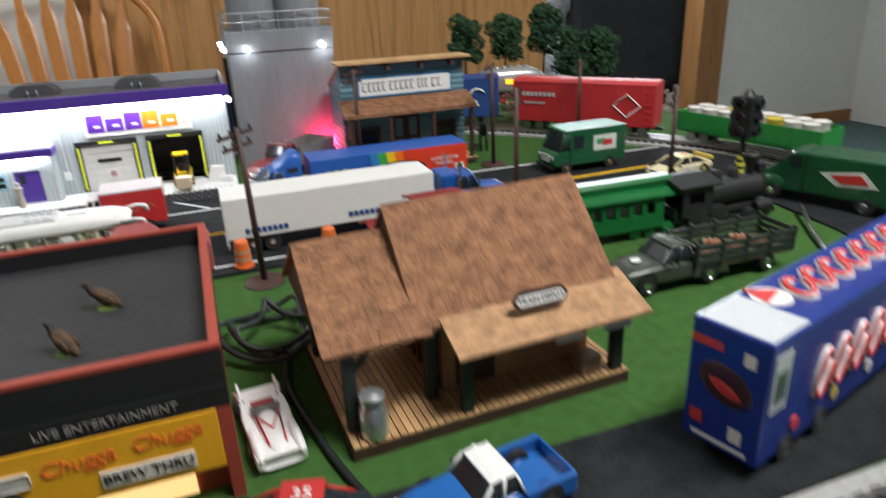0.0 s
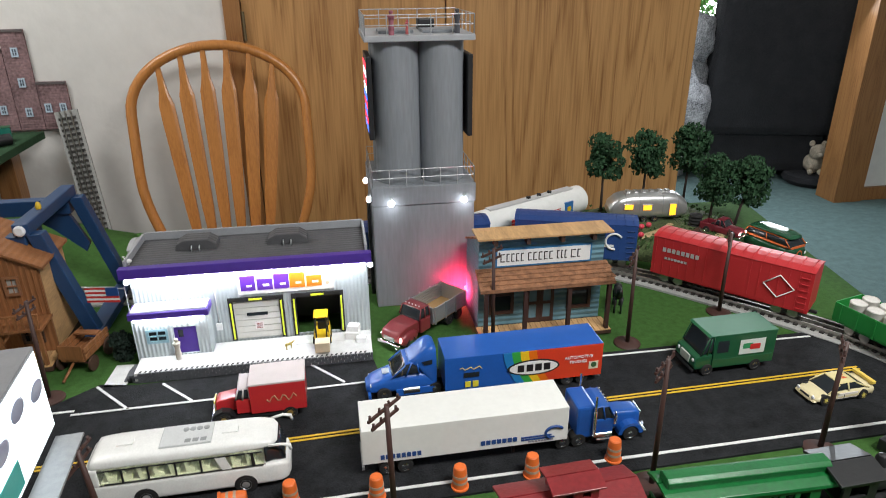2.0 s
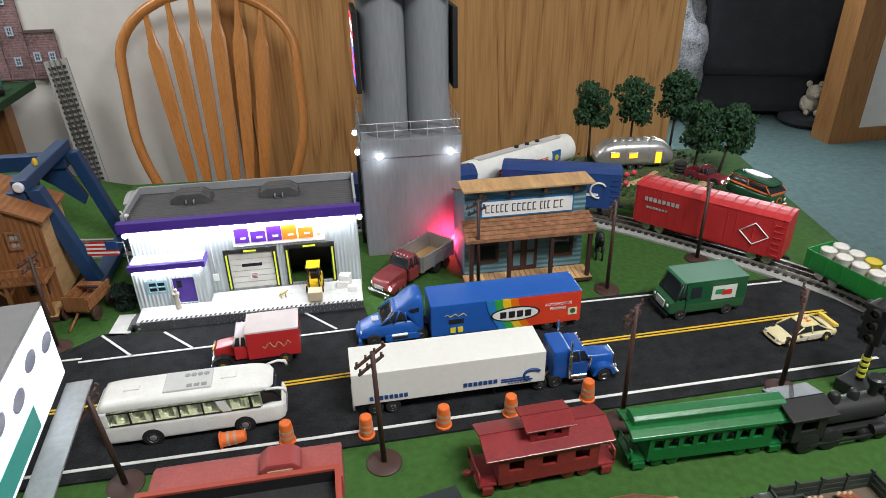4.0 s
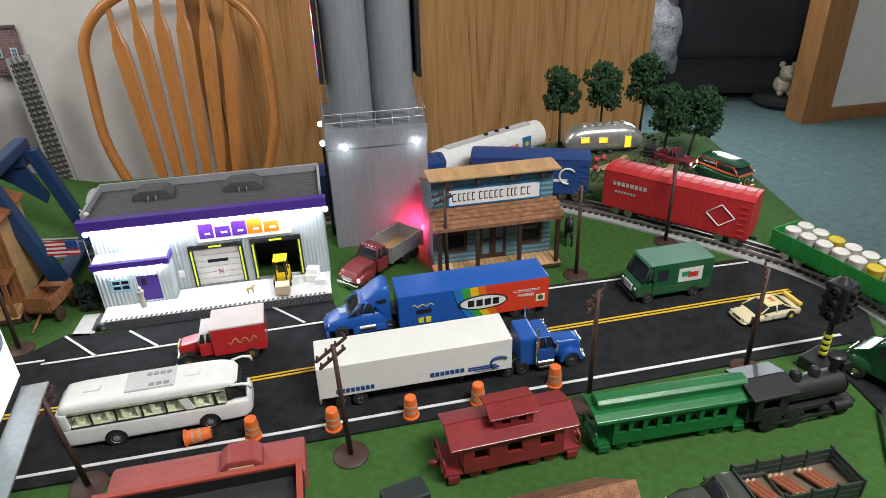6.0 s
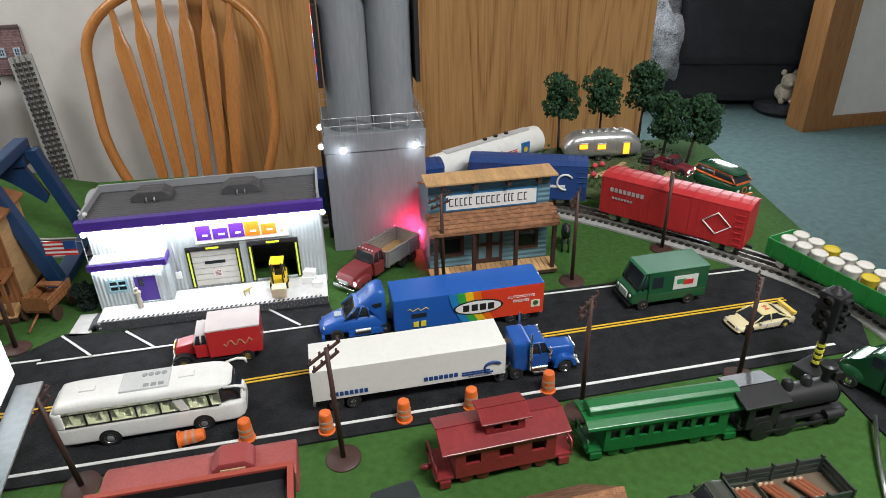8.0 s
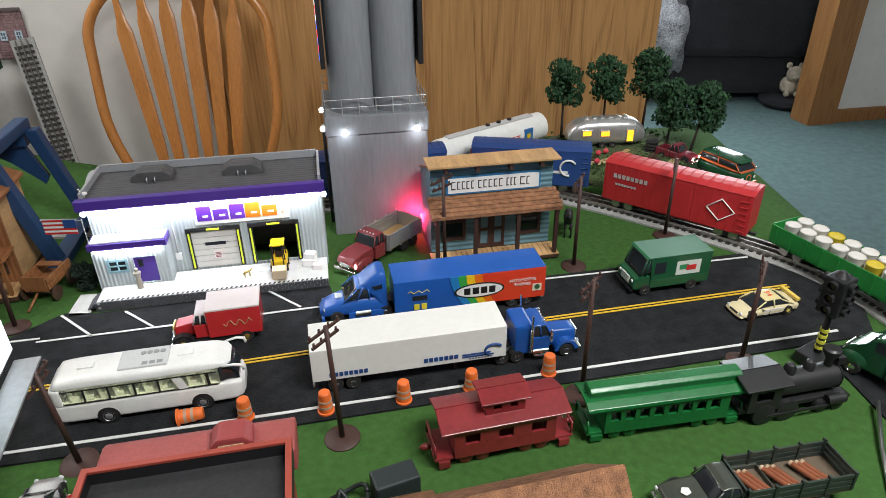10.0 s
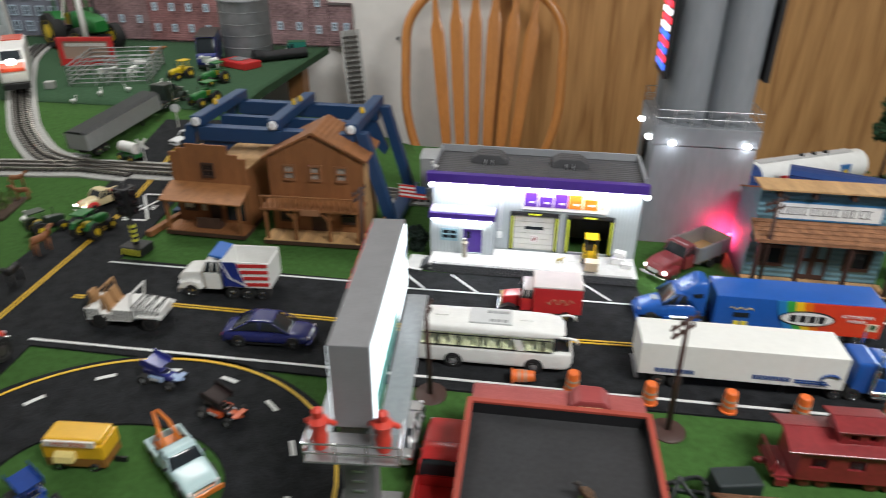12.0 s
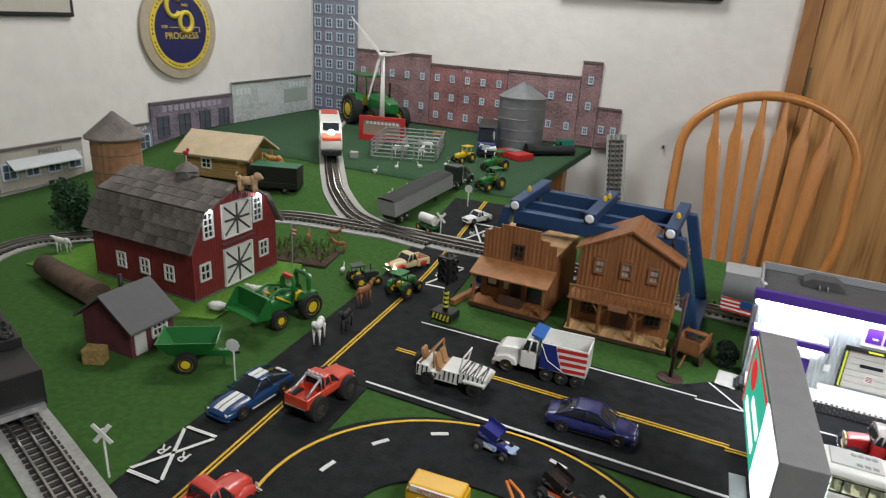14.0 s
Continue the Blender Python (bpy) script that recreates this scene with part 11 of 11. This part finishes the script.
        for sd in (-1, 1):
            part("bucket_side", prism(B(), [(0.064 * s, 0.0325 * s), (0.091 * s, 0.0345 * s), (0.07 * s, 0.062 * s), (0.064 * s, 0.062 * s)], sd * 0.0365 * s - 0.0008, sd * 0.0365 * s + 0.0008), mat, b)
        part("red_bar", box(B(), -0.003 * s, 0.004 * s, -0.01 * s, 0.01 * s, 0.0665 * s, 0.0735 * s, 0.001 * s), RED, d)
    return d


farm_tractor(-0.861, 0.9, 258, 1.18, "green loader tractor with a raised front bucket", True)
farm_tractor(-0.735, 1.105, 85, 0.78, "green tractor driving on the side street")
farm_tractor(-0.83, 1.10, 60, 0.7, "black and green small tractor beside the street", mat=paint(0.02, 0.035, 0.025))
farm_tractor(-0.80, 1.72, 250, 0.85, "green tractor parked on the back table")
farm_tractor(-0.86, 1.90, 250, 0.85, "green tractor parked on the back table")
farm_tractor(-0.985, 1.94, 250, 0.75, "yellow backhoe tractor on the back table", mat=JY)
farm_tractor(-1.56, 2.32, 332, 2.85, "large green tractor with huge yellow wheels in the corner")


def grain_cart():
    d = thing("grain_cart", -0.885, 0.685, 35, "green two-wheeled grain cart", "farm cart")
    bm = B()
    lo = [(-0.03, -0.018, 0.026), (0.03, -0.018, 0.026), (0.03, 0.018, 0.026), (-0.03, 0.018, 0.026)]
    hi = [(-0.046, -0.03, 0.052), (0.046, -0.03, 0.052), (0.046, 0.03, 0.052), (-0.046, 0.03, 0.052)]
    inner = [(x * 0.95, y * 0.93, z) for x, y, z in hi]
    floor = [(x * 0.92, y * 0.9, z + 0.003) for x, y, z in lo]
    rings = [[bm.verts.new(p) for p in r] for r in (lo, hi, inner, floor)]
    for a, b in zip(rings, rings[1:]):
        for i in range(4):
            bm.faces.new((a[i], a[(i + 1) % 4], b[(i + 1) % 4], b[i]))
    bm.faces.new(rings[0][::-1]), bm.faces.new(rings[-1])
    part("hopper", bm, JD, d)
    part("frame", box(B(), -0.025, 0.062, -0.005, 0.005, 0.016, 0.0255), JD, d)
    part("hitch", box(B(), 0.0622, 0.075, -0.003, 0.003, 0.018, 0.022), BLACKM, d)
    for s in (-1, 1):
        wheel(d, -0.002, s * 0.028, 0.0175, 0.012, JY)
    part("axle_beam", cyl(B(), (-0.002, -0.028, 0.0175), (-0.002, 0.028, 0.0175), 0.003, seg=8), BLACKM, d)
    part("jack", cyl(B(), (0.05, 0, 0), (0.05, 0, 0.018), 0.002, seg=6), JD, d)


grain_cart()
lone("log_trunk", tube(B(), [(-1.385, 0.785, 0.024), (-1.29, 0.765, 0.024), (-1.175, 0.745, 0.024)], [0.022, 0.023, 0.024], 16), material("bark_log", (0.1, 0.065, 0.045), 0.95, 0, 0.4, 0.012, 0.6), 0, 0, 0, "thick bark-covered log lying on the grass", "log", z=0)
lone("hay_bale", box(B(), -0.016, 0.016, -0.012, 0.012, 0, 0.026, 0.002), material("straw", (0.33, 0.22, 0.08), 0.95, 0, 0.4, 0.004, 0.6), -1.015, 0.613, 25, "square straw bale beside the shed", "hay bale")
tree(-1.545, 0.975, 0.142, 0.058)
sack = thing("feed_sack", -0.985, 0.845, 20, "white feed sack leaning by the barn", "sack", z=0.0042)
part("sack_body", ball(B(), (0, 0, 0.009), (0.018, 0.012, 0.009), 14, 0.25), PHORSE, sack)
gd = thing("garden_patch", -1.03, 1.165, 12, "brown garden bed with rows of corn plants", "garden")
part("soil", box(B(), -0.075, 0.075, -0.055, 0.055, 0, 0.006, 0.002), material("soil", (0.07, 0.045, 0.03), 0.95, 0, 0.4, 0.01, 0.6), gd)
bm = B()
for i in range(7):
    for j in range(4):
        x, y = -0.062 + i * 0.02, -0.04 + j * 0.026
        for q in range(6):
            a = random.uniform(0, 6.28)
            dx, dy = math.cos(a) * 0.008, math.sin(a) * 0.008
            vs = [bm.verts.new(p) for p in ((x - dy * 0.1, y + dx * 0.1, 0.006), (x + dy * 0.1, y - dx * 0.1, 0.006), (x + dx + dy * 0.08, y + dy - dx * 0.08, 0.02 + q * 0.003), (x + dx * 1.7, y + dy * 1.7, 0.017 + q * 0.003))]
            bm.faces.new(vs)
tagged(part("corn", bm, material("corn_leaf", (0.12, 0.2, 0.05), 0.8, 0, 0.4, 0.01, 0.1), gd), kind="stuff")
fp = thing("flag_pole", -1.0, 1.085, 0, "small flag pole on a round base", "flag pole")
part("pole_base", lathe(B(), [(0.017, 0), (0.017, 0.002), (0.004, 0.003)], seg=20), paint(0.12, 0.12, 0.12, 0.5), fp)
part("pole_shaft", cyl(B(), (0, 0, 0.002), (0, 0, 0.105), 0.0012, seg=8), SILVER, fp)
for i in range(5):
    part("stripe", box(B(), 0.001, 0.012, -0.0004, 0.0004, 0.08 + i * 0.0042, 0.084 + i * 0.0042), RED if i % 2 == 0 else WHITE, fp)


def round_tank(name, x, y, r, h, cone, mat, roofmat, label, z=None):
    d = thing(name, x, y, 0, label, "silo", z=z)
    part("wall", lathe(B(), [(r, 0), (r, h)], seg=32), mat, d)
    part("roof", lathe(B(), [(r * 1.22 if cone > 0.05 else r * 1.04, h - 0.004), (r * 1.22 if cone > 0.05 else r * 1.04, h), (r * 0.12, h + cone), (r * 0.06, h + cone + 0.004)], seg=16 if cone > 0.05 else 32), roofmat, d)
    for k in range(1, 5):
        part("hoop", lathe(B(), [(r + 0.0004, h * k / 5), (r + 0.0012, h * k / 5 + 0.001), (r + 0.0004, h * k / 5 + 0.002)], seg=32), roofmat, d)
    return d


round_tank("wooden_silo", -1.572, 1.125, 0.058, 0.215, 0.055, banded("barrel_staves", (0.36, 0.19, 0.1), "X", 0.014, 0.7, 0.4, 0.2), SLATE, "round wooden silo with a grey conical roof")
round_tank("grain_bin", -0.925, 2.29, 0.083, 0.185, 0.045, material("galvanized_bin", (0.2, 0.21, 0.22), 0.5, 0.4, 0.15, 0.02, 0.05), material("bin_roof", (0.2, 0.21, 0.22), 0.55, 0.4, 0.15, 0.02, 0.05), "grey corrugated grain bin with a low cone roof")


def cottage():
    d = thing("cottage", -1.60, 1.50, 12, "small tan log cottage with a pale roof and porch", "building")
    LW = banded("tan_logs", (0.42, 0.26, 0.1), "Z", 0.008, 0.7, 0.5, 0.15)
    part("wall", box(B(), -0.075, 0.1, -0.07, 0.07, 0, 0.075), LW, d)
    part("gable", prism(B(), [(-0.07, 0.075), (0.07, 0.075), (0, 0.115)], -0.0745, 0.0995, "x"), LW, d)
    for s in (-1, 1):
        part("roof", prism(B(), [(s * 0.095, 0.064), (s * 0.0004, 0.118), (s * 0.0004, 0.124), (s * 0.097, 0.07)], -0.09, 0.15, "x"), material("pale_roof", (0.52, 0.42, 0.28), 0.8, 0, 0.12, 0.02, 0.1), d)
    for y in (-0.06, 0.0, 0.06):
        part("porch_post", box(B(), 0.137, 0.143, y - 0.003, y + 0.003, 0, 0.075), LW, d)
    part("porch_floor", box(B(), 0.1002, 0.146, -0.07, 0.07, 0, 0.006), LW, d)
    part("door", box(B(), 0.1002, 0.102, -0.02, 0.005, 0.006, 0.055), DARK_WOOD, d)
    window(d, 0.0, 0.042, 0.03, 0.028, -0.071, WHITE)
    return d


cottage()
# ---- back table ----
def white_engine():
    d = rail_car_frame("diesel_engine", -1.43, 1.985, 110, "white and red diesel engine with a glowing headlamp", 0.27)
    d.matrix_basis = pose(-1.416, 1.811, ground_z(-1.42, 1.81) + 0.0127, 0, 0, 307) @ Matrix.Scale(1.12, 4)
    O = paint(0.6, 0.07, 0.03)
    part("car_body", box(B(), -0.135, 0.08, -0.03, 0.03, 0.019, 0.088, 0.004), WHITE, d)
    part("nose", prism(B(), [(0.0802, 0.019), (0.135, 0.019), (0.137, 0.045), (0.125, 0.06), (0.098, 0.066), (0.088, 0.09), (0.0802, 0.09)], -0.03, 0.03, "y", 0.004), WHITE, d)
    part("windscreen", prism(B(), [(0.099, 0.067), (0.0905, 0.086), (0.0925, 0.0865), (0.102, 0.067)], -0.022, 0.022), DARKGLASS, d)
    part("red_band", prism(B(), [(0.1265, 0.0605), (0.1385, 0.046), (0.1385, 0.054), (0.1285, 0.0645)], -0.026, 0.026), O, d)
    part("roof_red", box(B(), -0.13, -0.05, -0.024, 0.024, 0.0882, 0.091, 0.001), O, d)
    part("headlamp", shift(lathe(B(), [(0.0085, 0), (0.0085, 0.002), (0.005, 0.004)], seg=14), pose(0.1275, 0, 0.066, 0, 70, 0)), HEADLAMP, d)
    part("pilot", box(B(), 0.132, 0.142, -0.028, 0.028, 0.004, 0.0188, 0.002), BLACKM, d)
    return d


white_engine()
point_lamp("engine_headlamp_light", (-1.312, 1.675, 0.18), 0.04, (1.0, 0.92, 0.75), 0.005)
sg = thing("farm_sign", -1.36, 2.05, 12, "red framed farm signboard on the back table", "sign")
part("frame", holed(B(), -0.085, 0.085, 0.0, 0.088, -0.006, 0.006, [(-0.07, 0.07, 0.022, 0.076)]), RED, sg)
part("board", box(B(), -0.07, 0.07, -0.002, 0.002, 0.022, 0.076), paint(0.35, 0.25, 0.2, 0.6), sg)
blocks(sg, "sign_bars", [(-0.06 + i * 0.014, -0.05 + i * 0.014, 0.06, 0.07) for i in range(9)], WHITE, -0.0022)
wt = thing("wind_turbine", -1.41, 2.13, 14, "white model wind turbine", "wind turbine")
part("tower", tube(B(), [(0, 0, 0), (0, 0, 0.293)], [0.011, 0.006], 12), WHITE, wt)
part("nacelle", box(B(), -0.008, 0.008, -0.025, 0.018, 0.288, 0.302, 0.003), WHITE, wt)
for a in (48, 171, 286):
    part("blade", prism(B(), [(-0.004, 0.0), (0.004, 0.0), (0.007, 0.03), (0.0015, 0.165), (-0.0015, 0.165), (-0.004, 0.03)], -0.031, -0.0285), WHITE, wt, m=pose(0, 0, 0.295, 0, a - 90, 0))
part("hub", ball(B(), (0, -0.03, 0.295), 0.008, 10), WHITE, wt)


def cattle_pen():
    d = thing("cattle_pen", -1.17, 1.93, 20, "grey tubular cattle pen panels", "fence")
    G = paint(0.36, 0.37, 0.37, 0.4, 0.5)
    runs = [((-0.12, -0.1), (0.09, -0.1)), ((-0.12, 0.02), (0.09, 0.02)), ((-0.12, 0.16), (0.09, 0.16)), ((-0.12, -0.1), (-0.12, 0.16)), ((0.09, -0.1), (0.09, 0.16)), ((-0.02, -0.1), (-0.02, 0.02))]
    for (ax, ay), (bx, by) in runs:
        for k in range(5):
            part("rail", cyl(B(), (ax, ay, 0.008 + k * 0.012), (bx, by, 0.008 + k * 0.012), 0.0018, seg=6), G, d)
        n = 3
        for i in range(n + 1):
            part("post", cyl(B(), (ax + (bx - ax) * i / n, ay + (by - ay) * i / n, 0), (ax + (bx - ax) * i / n, ay + (by - ay) * i / n, 0.06), 0.0022, seg=6), G, d)


cattle_pen()
for x, y, r in ((-1.19, 1.88, 30), (-1.12, 1.9, 100), (-1.15, 2.0, 200)):
    quadruped("toy_cow", x, y, r, 0.045, PHORSE, "white and black toy cow in the pen", "toy cow", neck=0.1)
quadruped("toy_cow", -1.2, 2.18, 10, 0.05, paint(0.3, 0.13, 0.05, 0.6), "brown toy cow on the back table", "toy cow", neck=0.1)
t = box_trailer(-0.925, 1.515, 82, 0.26, 0.058, 0.022, 0.06, paint(0.36, 0.37, 0.38, 0.4, 0.3), "grey grain trailer with a black tarpaulin", z=ground_z(-0.925, 1.5))
t.matrix_basis = pose(-0.925, 1.515, ground_z(-0.925, 1.515) + 0.003, 0, 0, 82) @ pose(0, 0, 0, 0, -math.degrees(math.atan2(0.14, 1.0)) * 0.8, 0)
part("tarpaulin", prism(B(), [(-0.03, 0.0602), (0.03, 0.0602), (0.018, 0.066), (-0.018, 0.066)], -0.13, 0.13, "x", 0.001), paint(0.02, 0.022, 0.022, 0.7), t)
tractor_unit(-0.898, 1.705, 82, paint(0.02, 0.03, 0.025), "dark green semi tractor on the back table")
bt = step_van(-0.985, 2.13, 290, 0.19, 0.06, 0.1, paint(0.02, 0.03, 0.16), "blue toy truck parked on the back table", z=ground_z(-0.985, 2.13) + 0.001, logo=False, roof=paint(0.018, 0.014, 0.013, 0.5))
rt = thing("red_tool_case", -0.88, 2.12, -25, "red plastic tool case on the back table", "case")
part("case_body", box(B(), -0.06, 0.06, -0.035, 0.035, 0, 0.022, 0.004), RED, rt)
part("silver_plate", box(B(), -0.03, 0.02, -0.02, 0.02, 0.0222, 0.026, 0.001), SILVER, rt)
ft = thing("flashlight", -0.775, 2.25, 40, "black flashlight on the table edge", "flashlight")
part("barrel", cyl(B(), (-0.08, 0, 0.018), (0.07, 0, 0.018), 0.0165, seg=18), BLACKM, ft)
part("head", cyl(B(), (-0.11, 0, 0.021), (-0.08, 0, 0.02), 0.021, 0.0175, seg=18), BLACKM, ft)
quadruped("toy_dog", -0.94, 2.05, 200, 0.05, PHORSE, "white toy dog on the back table", "toy dog", neck=0.3)
quadruped("toy_dog", -1.45, 1.57, 200, 0.06, paint(0.5, 0.25, 0.08, 0.7), "tan toy dog near the cottage", "toy dog", neck=0.3)
round_van = thing("toy_tank", -0.84, 1.415, 160, "white tank on a green farm trailer", "farm tank")
part("tank", cyl(B(), (-0.024, 0, 0.03), (0.024, 0, 0.03), 0.0125, seg=18), PHORSE, round_van)
part("frame", box(B(), -0.028, 0.028, -0.012, 0.012, 0.01, 0.0174), JD, round_van)
for u in (-0.018, 0.018):
    axle(round_van, u, 0.034, 0.009, 0.007, JY)
step_van(-1.36, 1.455, 200, 0.16, 0.06, 0.075, paint(0.015, 0.013, 0.012, 0.5), "black model truck in front of the cottage", z=ground_z(-1.36, 1.455) + 0.001, logo=False)
lone("junction_box", box(B(), -0.012, 0.012, -0.012, 0.012, 0, 0.02, 0.002), paint(0.4, 0.4, 0.38, 0.6), -1.30, 1.78, 20, "small grey junction box beside the track", "box")
step_van(-0.77, 2.33, 200, 0.07, 0.035, 0.045, paint(0.02, 0.2, 0.15), "small teal toy van behind the grain bin", z=ground_z(-0.77, 2.33) + 0.001, logo=False)
lone("timber_beam", box(B(), -0.05, 0.05, -0.006, 0.006, 0, 0.012, 0.002), BROWN_WOOD, -0.618, 1.16, 80, "brown wooden beam beside the western house", "beam")
